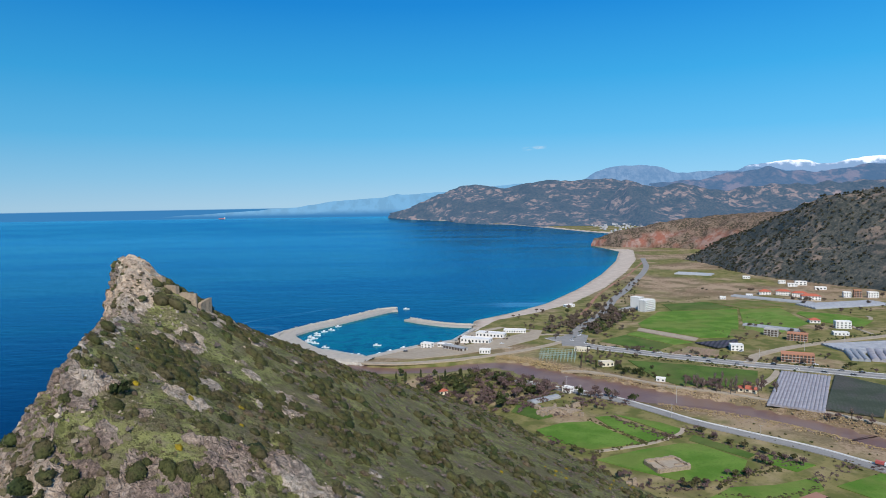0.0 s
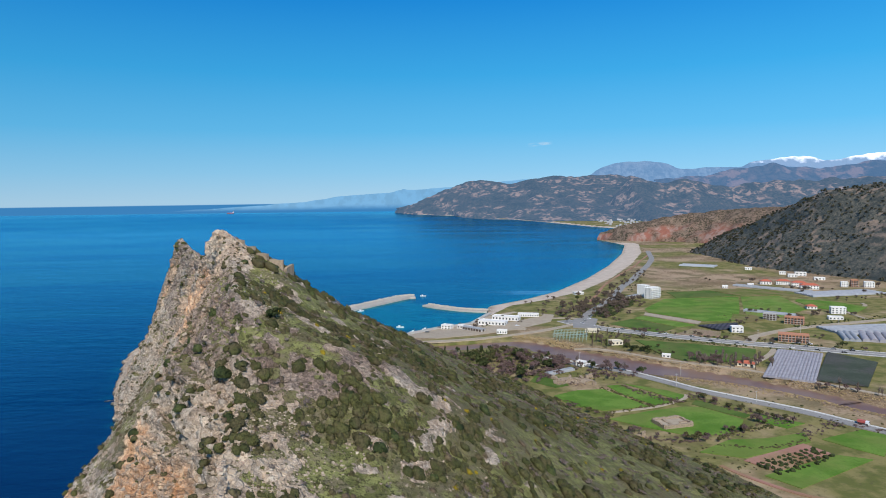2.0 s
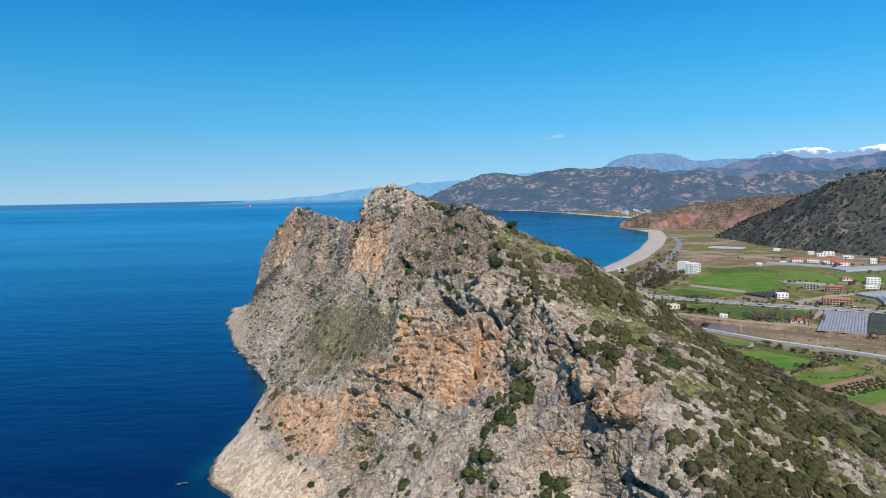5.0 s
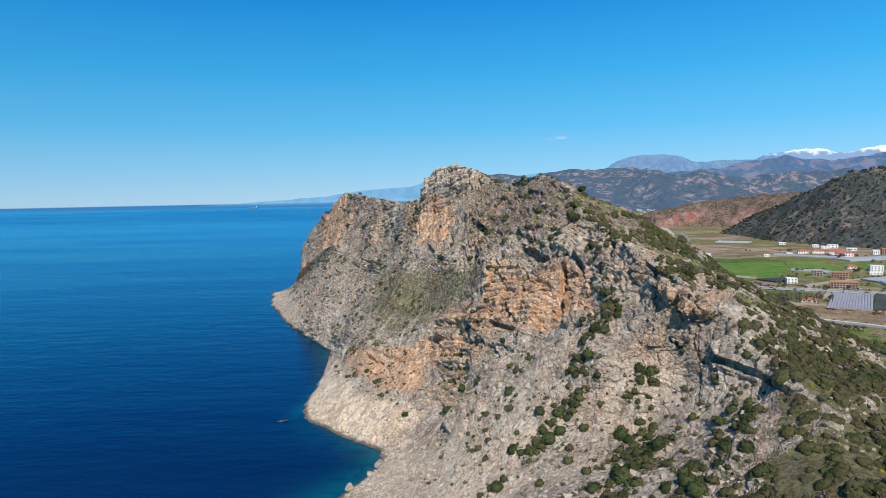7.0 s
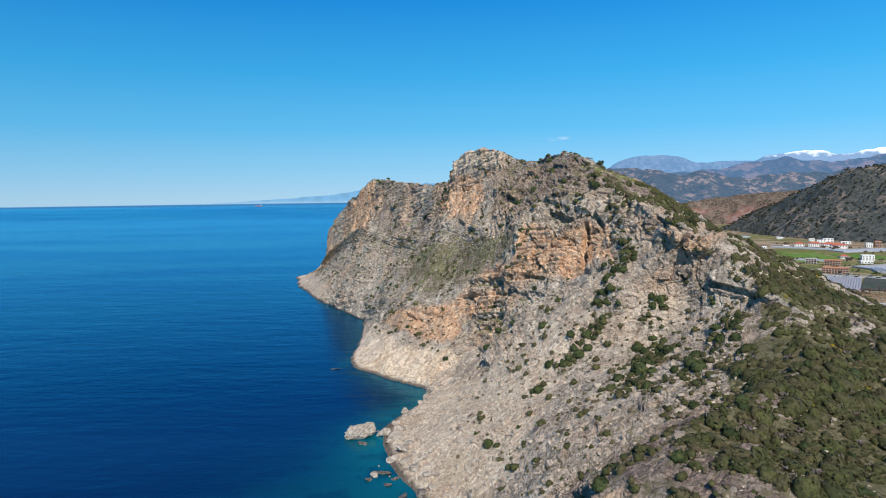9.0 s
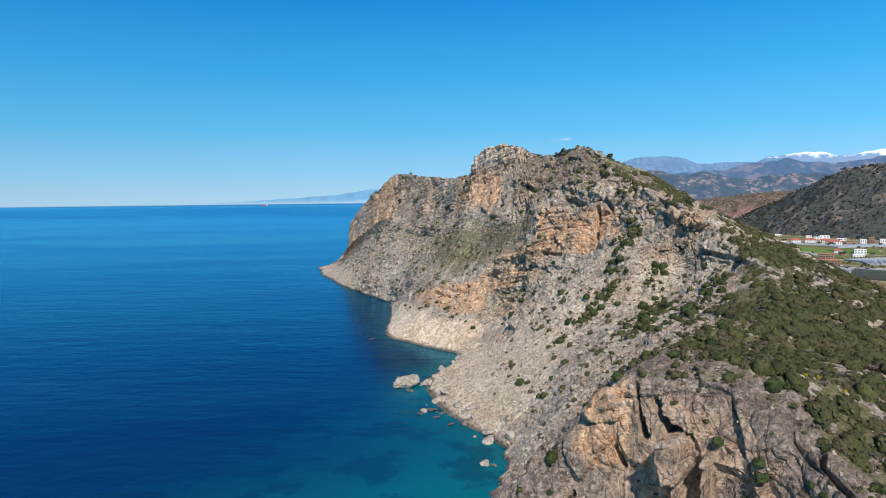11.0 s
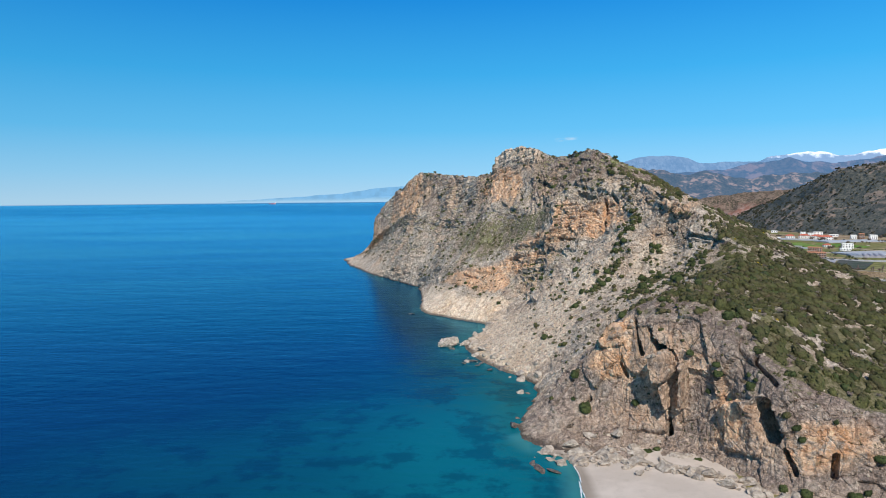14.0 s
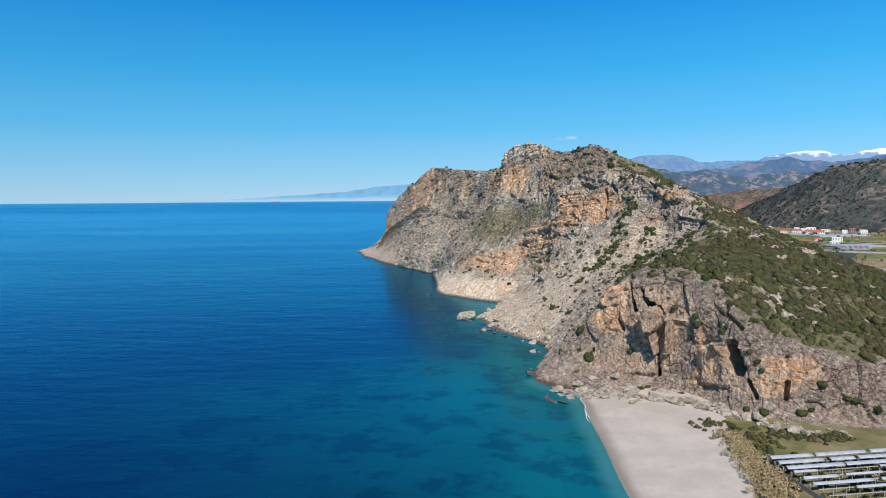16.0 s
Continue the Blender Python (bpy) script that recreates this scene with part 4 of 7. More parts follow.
fa_ridge = [(-420, 4330, 66), (-287, 4250, 92), (-213, 4250, 131), (-29, 4250, 201), (81, 4250, 229), (191, 4250, 227), (337, 4250, 214), (484, 4250, 241), (611, 4250, 261), (739, 4250, 252), (902, 4250, 261), (1050, 4250, 256), (1130, 4250, 250), (1212, 4250, 214), (1330, 4250, 190)]
fa_foot = [(-436, 4300, 38), (-290, 4040, 34), (-40, 3850, 28), (0, 3690, 24), (110, 3540, 18), (270, 3500, 18), (410, 3270, 12), (480, 3250, 12), (560, 3250, 12), (680, 3240, 12), (800, 3230, 12), (920, 3220, 12), (1040, 3220, 12), (1160, 3230, 12), (1280, 3250, 12)]
fa_mid = [tuple((np.array(a) * 0.5 + np.array(b) * 0.5 + (0, 0, -14 if i > 1 else 4)).tolist()) for i, (a, b) in enumerate(zip(fa_ridge, fa_foot))]
fa_back = [(x, 4580, z - 40) for x, y, z in fa_ridge]
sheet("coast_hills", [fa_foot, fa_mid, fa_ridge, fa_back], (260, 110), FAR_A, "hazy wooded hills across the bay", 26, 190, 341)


def range_of(name, ridge, y, drop, material, label, amp, scale, salt, deep=500, n=220):
    top = [(x, y, z) for x, z in ridge]
    foot = [(x * 0.97, y - deep, z - drop) for x, z in ridge]
    mid = [(x * 0.985, y - deep * 0.45, z - drop * 0.55) for x, z in ridge]
    back = [(x, y + 30, z - 60) for x, z in ridge]
    return sheet(name, [foot, mid, top, back], (n, 70), material, label, amp, scale, salt, "mountain")


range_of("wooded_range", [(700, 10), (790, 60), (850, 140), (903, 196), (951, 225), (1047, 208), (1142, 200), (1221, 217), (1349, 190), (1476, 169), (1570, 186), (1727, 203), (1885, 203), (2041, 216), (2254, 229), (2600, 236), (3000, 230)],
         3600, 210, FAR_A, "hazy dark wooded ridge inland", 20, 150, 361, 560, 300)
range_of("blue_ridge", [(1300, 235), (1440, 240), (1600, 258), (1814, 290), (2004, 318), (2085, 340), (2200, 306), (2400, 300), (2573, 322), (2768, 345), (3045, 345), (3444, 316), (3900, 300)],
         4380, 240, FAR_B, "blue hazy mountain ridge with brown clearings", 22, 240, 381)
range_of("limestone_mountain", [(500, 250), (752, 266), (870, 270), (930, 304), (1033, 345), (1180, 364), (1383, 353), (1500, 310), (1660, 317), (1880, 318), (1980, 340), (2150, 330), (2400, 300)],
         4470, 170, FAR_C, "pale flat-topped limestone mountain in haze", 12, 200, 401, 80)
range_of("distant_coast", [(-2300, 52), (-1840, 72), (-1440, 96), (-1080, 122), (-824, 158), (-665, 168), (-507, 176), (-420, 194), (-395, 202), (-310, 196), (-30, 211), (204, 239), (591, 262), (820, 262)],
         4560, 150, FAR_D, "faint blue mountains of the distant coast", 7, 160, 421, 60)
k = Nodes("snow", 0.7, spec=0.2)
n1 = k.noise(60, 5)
# distance haze painted in: a bluish glow, and blue colour below the snow line
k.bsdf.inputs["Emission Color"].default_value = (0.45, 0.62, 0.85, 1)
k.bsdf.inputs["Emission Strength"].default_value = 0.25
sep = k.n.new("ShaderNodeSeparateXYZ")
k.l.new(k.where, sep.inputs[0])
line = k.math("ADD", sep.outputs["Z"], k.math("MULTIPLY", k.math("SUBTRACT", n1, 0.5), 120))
HAZY_SNOW = k.done(k.mix(k.step(line, 356, 396), (0.10, 0.17, 0.27), (0.80, 0.81, 0.84)), n1, 8)
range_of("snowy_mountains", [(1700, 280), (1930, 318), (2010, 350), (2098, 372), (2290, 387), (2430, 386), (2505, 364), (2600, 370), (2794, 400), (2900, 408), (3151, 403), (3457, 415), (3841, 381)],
         4560, 110, HAZY_SNOW, "snow-covered mountain crest far inland", 12, 150, 441, 90)

# a town of tiny white houses on the far shore
verts, faces = [], []
cube = np.array([(x, y, z) for x in (-1, 1) for y in (-1, 1) for z in (0, 1)], float)
quads = np.array([(0, 1, 3, 2), (4, 6, 7, 5), (0, 4, 5, 1), (2, 3, 7, 6), (1, 5, 7, 3)])
far_rng = np.random.RandomState(5)
for j in range(190):
    q = np.array((far_rng.uniform(660, 1120), 3230 - 560 * far_rng.rand() ** 1.6))
    w = far_rng.uniform(2.5, 6, 2)
    verts.append(cube * (w[0], w[1], far_rng.uniform(3, 8)) + (q[0], q[1], float(valley_height(q[None])[0][0]) + max(0, (q[1] - 3180) * 0.1)))
    faces.append(quads + 8 * j)
FARWHITE = plain("far_white_walls", (0.50, 0.51, 0.54), (0.30, 0.29, 0.29), 40)
tagged(new("far_town", raw_mesh("far_town", np.concatenate(verts), np.concatenate(faces), FARWHITE, False)), "tiny white houses of a far shore town", "town", kind="stuff")

# ---- plants ----
def leaf_material(name, a, b, c=None, rough=0.7):
    k = Nodes(name, rough, spec=0.15)
    col = k.mix(k.island(), a, b)
    col = k.mix(k.step(k.noise(5, 4, 0.65), 0.44, 0.60, 0, 0.8), col, c or tuple(0.6 * x for x in a))
    tuft = k.noise(0.45, 4, 0.7)
    col = k.mix(k.step(tuft, 0.44, 0.60, 0, 0.55), col, tuple(0.45 * x for x in a))
    return k.done(col, tuft, 0.35)


MAQUIS = leaf_material("maquis_leaves", (0.056, 0.063, 0.022), (0.112, 0.110, 0.038), (0.112, 0.090, 0.047))
BROWNLEAF = leaf_material("brown_heath_leaves", (0.105, 0.086, 0.043), (0.175, 0.145, 0.072), (0.155, 0.11, 0.08))
DARKLEAF = leaf_material("dark_evergreen_leaves", (0.042, 0.058, 0.020), (0.090, 0.108, 0.036))
TWIGS = leaf_material("dry_grey_twigs", (0.15, 0.12, 0.10), (0.27, 0.22, 0.185), (0.20, 0.15, 0.135))
GORSE = leaf_material("yellow_flowers", (0.42, 0.30, 0.02), (0.16, 0.15, 0.03), (0.30, 0.22, 0.02))
REED = leaf_material("dry_reeds", (0.56, 0.43, 0.25), (0.47, 0.35, 0.19), (0.42, 0.32, 0.15))
TUFT = leaf_material("grass_tufts", (0.12, 0.12, 0.04), (0.24, 0.21, 0.10), (0.17, 0.14, 0.09))
BARK = plain("bark", (0.13, 0.10, 0.075), (0.08, 0.06, 0.045), 0.5, 0.9)
PURPLE = leaf_material("bare_purple_twigs", (0.14, 0.095, 0.09), (0.22, 0.155, 0.14), (0.17, 0.11, 0.105))


def leaf_cloud(rng, count, size, lobes=5, flat_=0.62, narrow=1.0, hollow=0.55):
    """Small leaf sprays spread over a few lobes of a crown of radius 1 that stands on z = 0: verts and quads."""
    centres = np.c_[rng.uniform(-0.5, 0.5, (lobes, 2)), rng.uniform(0.45, 1.0, lobes) * flat_]
    radii = rng.uniform(0.38, 0.62, lobes)
    pick = rng.randint(0, lobes, count)
    d = rng.normal(size=(count, 3))
    d /= np.linalg.norm(d, axis=1, keepdims=True)
    d[:, 2] = np.where(d[:, 2] < -0.25, -d[:, 2] * 0.6, d[:, 2])
    r = radii[pick] * rng.uniform(hollow, 1.06, count)
    p = centres[pick] + d * r[:, None] * (1, 1, flat_ + 0.25)
    p[:, :2] *= narrow
    p[:, 2] = np.maximum(p[:, 2], 0.02)
    turn = rng.normal(size=(count, 3)) * 0.42 + d
    turn /= np.linalg.norm(turn, axis=1, keepdims=True)
    a = np.cross(turn, rng.normal(size=(count, 3)))
    a /= np.linalg.norm(a, axis=1, keepdims=True) + 1e-9
    b = np.cross(turn, a)
    s = size * rng.uniform(0.6, 1.35, count)[:, None]
    quad = np.stack([p - a * s - b * s * 0.55, p + a * s * 0.2 - b * s * 0.8, p + a * s + b * s * 0.45, p - a * s * 0.3 + b * s * 0.85], 1)
    return quad.reshape(-1, 3), np.arange(count * 4).reshape(-1, 4)


def bush(rng, leaves, size, lobes, flat_, rings, around):
    """A dense rounded shrub: a lumpy dome of a few lobes, and small leaf sprays all over it."""
    centres = np.c_[rng.uniform(-0.46, 0.46, (lobes, 2)), rng.uniform(0.15, 0.62, lobes) * flat_]
    radii = rng.uniform(0.36, 0.55, lobes)

    def reach(d):
        b = d @ centres.T
        disc = b * b - ((centres ** 2).sum(1) - radii ** 2)
        return np.where(disc > 0, b + np.sqrt(np.maximum(disc, 0)), 0).max(1).clip(0.38, 1.1)

    at = np.array([(e, a) for e in np.linspace(-0.08, 1.5, rings) for a in np.linspace(0, 2 * math.pi, around, endpoint=False)])
    d = np.c_[np.cos(at[:, 0]) * np.cos(at[:, 1]), np.cos(at[:, 0]) * np.sin(at[:, 1]), np.sin(at[:, 0])]
    heart = d * (reach(d) * (0.95 + 0.06 * rng.normal(size=len(d))))[:, None]
    i = np.arange(rings * around).reshape(rings, around)
    q = np.stack([i[:-1], np.roll(i[:-1], -1, 1), np.roll(i[1:], -1, 1), i[1:]], -1).reshape(-1, 4)
    e = rng.normal(size=(leaves, 3))
    e[:, 2] = np.abs(e[:, 2]) * 0.9 + 0.05
    e /= np.linalg.norm(e, axis=1, keepdims=True)
    p = e * (reach(e) * rng.uniform(0.92, 1.08, leaves))[:, None]
    n = e + rng.normal(size=(leaves, 3)) * 0.5
    n /= np.linalg.norm(n, axis=1, keepdims=True)
    a = np.cross(n, rng.normal(size=(leaves, 3)))
    a /= np.linalg.norm(a, axis=1, keepdims=True) + 1e-9
    b = np.cross(n, a)
    w = size * rng.uniform(0.6, 1.35, leaves)[:, None]
    v = np.stack([p - a * w - b * w * 0.55, p + a * w * 0.2 - b * w * 0.8, p + a * w + b * w * 0.45, p - a * w * 0.3 + b * w * 0.85], 1).reshape(-1, 3)
    return np.concatenate([v, heart]), np.concatenate([np.arange(leaves * 4).reshape(-1, 4), q + len(v)])


RNG = np.random.RandomState(11)
SHRUBS = [bush(RNG, 44, 0.115, l, f, 5, 9) for l, f in ((6, 0.75), (7, 0.62), (5, 0.9), (6, 0.7))]
LOW_SHRUBS = [bush(RNG, 20, 0.14, 5, f, 4, 7) for f in (0.7, 0.6, 0.85)]
FINE_SHRUBS = [bush(RNG, 84, 0.09, l, f, 6, 11) for l, f in ((6, 0.75), (7, 0.65), (5, 0.9))]
SPARSE = [leaf_cloud(RNG, 34, 0.16, 6, 0.7, 1.0, 0.2) for _ in range(3)]


def scatter_mesh(name, kinds, places, sizes, normals, material, label, category, squash=None):
    """Many plants joined into one sheet of leaves."""
    verts, faces, base = [], [], 0
    turn = RNG.uniform(0, 2 * math.pi, len(places))
    which = RNG.randint(0, len(kinds), len(places))
    for k, (v, f) in enumerate(kinds):
        idx = np.where(which == k)[0]
        if not len(idx):
            continue
        c, s = np.cos(turn[idx]), np.sin(turn[idx])
        w = np.stack([v[None, :, 0] * c[:, None] - v[None, :, 1] * s[:, None], v[None, :, 0] * s[:, None] + v[None, :, 1] * c[:, None], np.repeat(v[None, :, 2], len(idx), 0)], -1)
        w *= sizes[idx][:, None, None]
        w[..., 2] -= 0.8 * (w[..., :2] * normals[idx][:, None, :2]).sum(-1) / np.maximum(normals[idx][:, None, 2], 0.7)
        w += places[idx][:, None, :]
        verts.append(w.reshape(-1, 3))
        faces.append((f[None] + base + (np.arange(len(idx)) * len(v))[:, None, None]).reshape(-1, 4))
        base += len(idx) * len(v)
    me = raw_mesh(name, np.concatenate(verts), np.concatenate(faces), material, True)
    return tagged(new(name, me), label, category, kind="stuff")


def pick_on(weight, count):
    """Random vertices of the headland, by weight times area."""
    dx = np.linalg.norm(np.gradient(LANDG, axis=0), axis=-1) * np.linalg.norm(np.gradient(LANDG, axis=1), axis=-1)
    w = np.clip(weight, 0, None) * dx.ravel()
    w[~((SPAN[None, :] > 1.05) & (SPAN[None, :] < 5.95)).repeat(NS, 0).ravel()] = 0
    return RNG.choice(len(w), count, p=w / w.sum())


clump = fbm(flat, 17, 3, 501)
clump2 = fbm(flat, 6, 2, 511)
east = span >= 4.05
near_zone = (LAND[:, 1] < 215) & (LAND[:, 0] < 62)
cover = smooth(-0.08, 0.12, clump + 0.45 * clump2) * smooth(0.42, 0.7, up)
w_east = east * cover * (0.35 + 0.65 * smooth(4.05, 4.5, span)) * (1 - 0.75 * rocky)
w_plateau = (station > 12.8) * smooth(-0.02, 0.12, span - edge) * smooth(0.3, 0.6, up) * (0.55 + 0.45 * cover) * 2.8
w_near = np.maximum(w_east, w_plateau) * near_zone
w_far = np.maximum(w_east, w_plateau) * ~near_zone

# shrubs one could walk round, as things of their own; then the thickets
SHRUB_MESH = [raw_mesh("shrub", v, f, MAQUIS, True) for v, f in FINE_SHRUBS]
DARK_MESH = [raw_mesh("shrub", v, f, DARKLEAF, True) for v, f in FINE_SHRUBS]

def place_shrubs(meshes, index, low, high, label, sink=0.15):
    for i in index:
        ob = new("shrub", meshes[RNG.randint(len(meshes))])
        r = RNG.uniform(low, high)
        ob.matrix_world = Matrix.LocRotScale(Vector(LAND[i]) - Vector((0, 0, sink * r)), Euler((0, 0, RNG.uniform(0, 6.28))), Vector((r, r, r * RNG.uniform(0.8, 1.15))))
        tagged(ob, label, "shrub", "shrubs on the headland")


gully = np.zeros(len(flat))
for st0, sp0, st1, sp1, w in ((11.5, 3.3, 11.9, 2.82, 4.0), (11.9, 2.82, 12.25, 2.62, 4.5), (12.25, 2.62, 12.6, 2.0, 4.5), (12.47, 3.0, 13.2, 2.76, 5.5), (13.2, 2.76, 13.86, 2.48, 6.0), (13.68, 3.45, 14.11, 3.2, 6.0), (14.11, 3.2, 14.1, 2.8, 5.0)):
    gully = np.maximum(gully, groove(st0, sp0, st1, sp1, w))
w_west = (1 - cave_near) * (1 - 0.85 * (station > 16) * (station < 18) * (span > 2.45) * (span < 3.2)) * (span < np.minimum(edge, 4.1)) * (smooth(0.2, 0.5, up) + 0.08) * (0.12 + smooth(-0.05, 0.3, clump + 0.5 * clump2) * np.where((station > 11) & (span > 2.5), 2.2, 1.0)) * smooth(7, 16, height) * (1 - 0.8 * pale * (height < 14))
place_shrubs(DARK_MESH, pick_on(w_west * (station > 5.5), 88), 1.3, 2.9, "dark green evergreen shrub on the rocky cliff slope", 0.25)
place_shrubs(SHRUB_MESH, pick_on(np.maximum(w_near, 0.25 * near_zone * (up > 0.5)) * (station > 8.8) * (span < 4.7) * (span > 3.9), 84), 0.9, 1.9, "olive-green maquis shrub on the headland slope")
place_shrubs(DARK_MESH, pick_on(gully, 86), 1.3, 3.0, "dark green evergreen bush in the dry gully", 0.25)
for st, sp, r in ((10.38, 2.32, 3.0), (10.54, 2.43, 2.4), (11.36, 2.52, 2.4), (13.43, 2.85, 3.6), (13.57, 2.53, 4.2), (12.32, 2.23, 3.0), (12.44, 2.32, 2.4), (9.27, 1.58, 2.6), (10.59, 2.70, 2.0), (16.47, 1.97, 3.2), (16.25, 2.0, 1.6), (18.1, 2.78, 2.2), (17.74, 2.79, 2.0), (18.01, 2.49, 1.8), (18.54, 3.43, 2.4), (19.0, 2.61, 2.2), (19.49, 2.49, 2.4), (19.73, 2.28, 2.2), (18.06, 1.53, 2.6), (18.0, 1.42, 2.2), (17.5, 1.52, 2.2), (17.56, 1.62, 1.7), (18.95, 1.74, 2.2), (19.12, 1.78, 2.4), (19.38, 1.86, 2.2), (19.45, 1.95, 1.6), (19.67, 2.3, 2.0), (19.85, 2.13, 2.4), (18.47, 2.87, 1.4), (18.14, 2.7, 1.3), (19.05, 2.5, 1.7), (19.25, 2.8, 1.3)):
    place_shrubs(DARK_MESH, [int(np.argmin(np.abs(station - st) * 8 + np.abs(span - sp) * 10))], 0.92 * r, 1.05 * r, "rounded dark green bush rooted in the cliff", 0.25)
i = pick_on(w_west * (0.4 + 0.6 * smooth(9.5, 8.5, station)), 2600)
scatter_mesh("ledge_scrub", LOW_SHRUBS, LAND[i], RNG.uniform(0.35, 1.0, len(i)), nrm[i] * (0.15, 0.15, 0) + (0, 0, 1), BROWNLEAF, "small brownish scrub on the ledges of the cliffs", "scrub")
i = pick_on(0.7 * w_west + 2.5 * gully + 0.4 * rubble, 2100)
scatter_mesh("cliff_scrub", LOW_SHRUBS, LAND[i], RNG.gamma(2.4, 0.36, len(i)).clip(0.3, 1.9), nrm[i] * (0.15, 0.15, 0) + (0, 0, 1), MAQUIS, "low olive scrub scattered over the cliffs", "scrub")
close = (LAND[:, 1] < 165) & (station > 9) & (span < 5.1)
i = np.concatenate([pick_on(w_east * near_zone * (station > 7) * ~close, 1050), pick_on(w_plateau * near_zone * (1 + 0.8 * (station > 15)), 2700)])
scatter_mesh("maquis_near", SHRUBS, LAND[i] - (0, 0, 0.2), RNG.gamma(4, 0.42, len(i)).clip(0.6, 3.4), nrm[i], MAQUIS, "dense olive-green maquis scrub", "scrub")
i = pick_on(np.maximum(w_east, 0.6 * (span > 3.95) * smooth(-0.15, 0.2, clump + 0.6 * clump2)) * near_zone * close * (up > 0.4) * smooth(-0.15, 0.1, clump + 0.5 * clump2), 2900)
scatter_mesh("maquis_close", FINE_SHRUBS, LAND[i] - (0, 0, 0.2), RNG.gamma(3.2, 0.36, len(i)).clip(0.45, 2.3), nrm[i], MAQUIS, "rounded olive-green maquis bushes on the shoulder", "scrub")
i = pick_on(close * (span > 3.9) * smooth(0.35, 0.6, up) * (1 - 0.6 * rocky) * (0.3 + smooth(-0.2, 0.15, fbm(flat, 12, 3, 551))), 1300)
scatter_mesh("heath", LOW_SHRUBS, LAND[i] - (0, 0, 0.08), RNG.gamma(2.6, 0.24, len(i)).clip(0.25, 1.3), nrm[i], BROWNLEAF, "low brown heath and thorny cushions", "heath")
i = pick_on(close * (span > 3.9) * smooth(0.35, 0.6, up) * (1 - 0.6 * rocky) * (0.15 + cover), 1700)
scatter_mesh("low_maquis", LOW_SHRUBS, LAND[i] - (0, 0, 0.08), RNG.gamma(2.6, 0.26, len(i)).clip(0.25, 1.4), nrm[i], MAQUIS, "small olive cushions of maquis in the grass", "scrub")
i = pick_on(close * (span > 3.9) * smooth(0.4, 0.6, up), 900)
scatter_mesh("tufts", [leaf_cloud(RNG, 14, 0.3, 3, 0.7) for _ in range(3)], LAND[i], RNG.uniform(0.3, 0.8, len(i)), nrm[i], TUFT, "small tufts of dry grass and thyme", "tufts")
i = pick_on(w_plateau * near_zone, 1700)
scatter_mesh("plateau_scrub", LOW_SHRUBS, LAND[i] - (0, 0, 0.1), RNG.uniform(0.7, 1.8, len(i)), nrm[i], MAQUIS, "low olive scrub filling the gaps of the maquis", "scrub")
i = pick_on(w_plateau * near_zone, 700)
scatter_mesh("plateau_brush", SPARSE, LAND[i], RNG.uniform(0.7, 1.6, len(i)), nrm[i], TWIGS, "grey leafless brush among the maquis", "brush")
far_w = w_far * (1 - 0.45 * smooth(4.9, 5.4, span))
i = pick_on(far_w, 3300)
scatter_mesh("maquis_far", LOW_SHRUBS, LAND[i] - (0, 0, 0.2), RNG.gamma(4, 0.40, len(i)).clip(0.6, 3.0), nrm[i], MAQUIS, "olive-green maquis scrub lower down the slope", "scrub")
i = pick_on(far_w, 900)
scatter_mesh("heath_far", LOW_SHRUBS, LAND[i] - (0, 0, 0.2), RNG.gamma(3, 0.36, len(i)).clip(0.5, 2.2), nrm[i], BROWNLEAF, "brown heath lower down the slope", "heath")
i = pick_on(np.maximum(w_east, 0.5 * w_plateau) * (clump2 > 0), 1300)
scatter_mesh("dark_scrub", LOW_SHRUBS, LAND[i] - (0, 0, 0.1), RNG.uniform(0.8, 2.3, len(i)), nrm[i], DARKLEAF, "dark evergreen bushes among the maquis", "scrub")
i = pick_on((east * (0.6 + 1.6 * smooth(4.5, 5.2, span)) + 0.12) * smooth(0.45, 0.7, up) * (height > 6), 3200)
scatter_mesh("dry_brush", SPARSE, LAND[i], RNG.uniform(0.7, 1.9, len(i)), nrm[i], TWIGS, "grey leafless thorny brush", "brush")
i = pick_on(((span > 3.9) & (station > 9.3)) * smooth(0.5, 0.7, up) * (fbm(flat, 14, 2, 531) > 0.18), 170)
scatter_mesh("gorse", LOW_SHRUBS, LAND[i], RNG.uniform(0.5, 1.1, len(i)), nrm[i], GORSE, "yellow-flowering gorse bushes", "gorse")

# loose stones on the slopes
def stone_shape(seed, sub=2, low=0.42):
    bm = bmesh.new()
    bmesh.ops.create_icosphere(bm, subdivisions=sub, radius=1)
    r = np.random.RandomState(seed)
    planes = r.normal(size=(14, 3))
    planes /= np.linalg.norm(planes, axis=1, keepdims=True)
    lim = r.uniform(low, 0.86, 14)
    for v in bm.verts:
        p = np.array(v.co)
        for n_, l_ in zip(planes, lim):
            over = p @ n_ - l_
            if over > 0:
                p = p - n_ * over
        v.co = Vector(p * (1.3, 1.05, 0.95) * (1 + 0.06 * r.normal()))
    return bm


def arrays_of(bm):
    bm.verts.index_update()
    v = np.array([x.co for x in bm.verts])
    f = np.array([[x.index for x in q.verts] for q in bm.faces])
    bm.free()
    return v, f


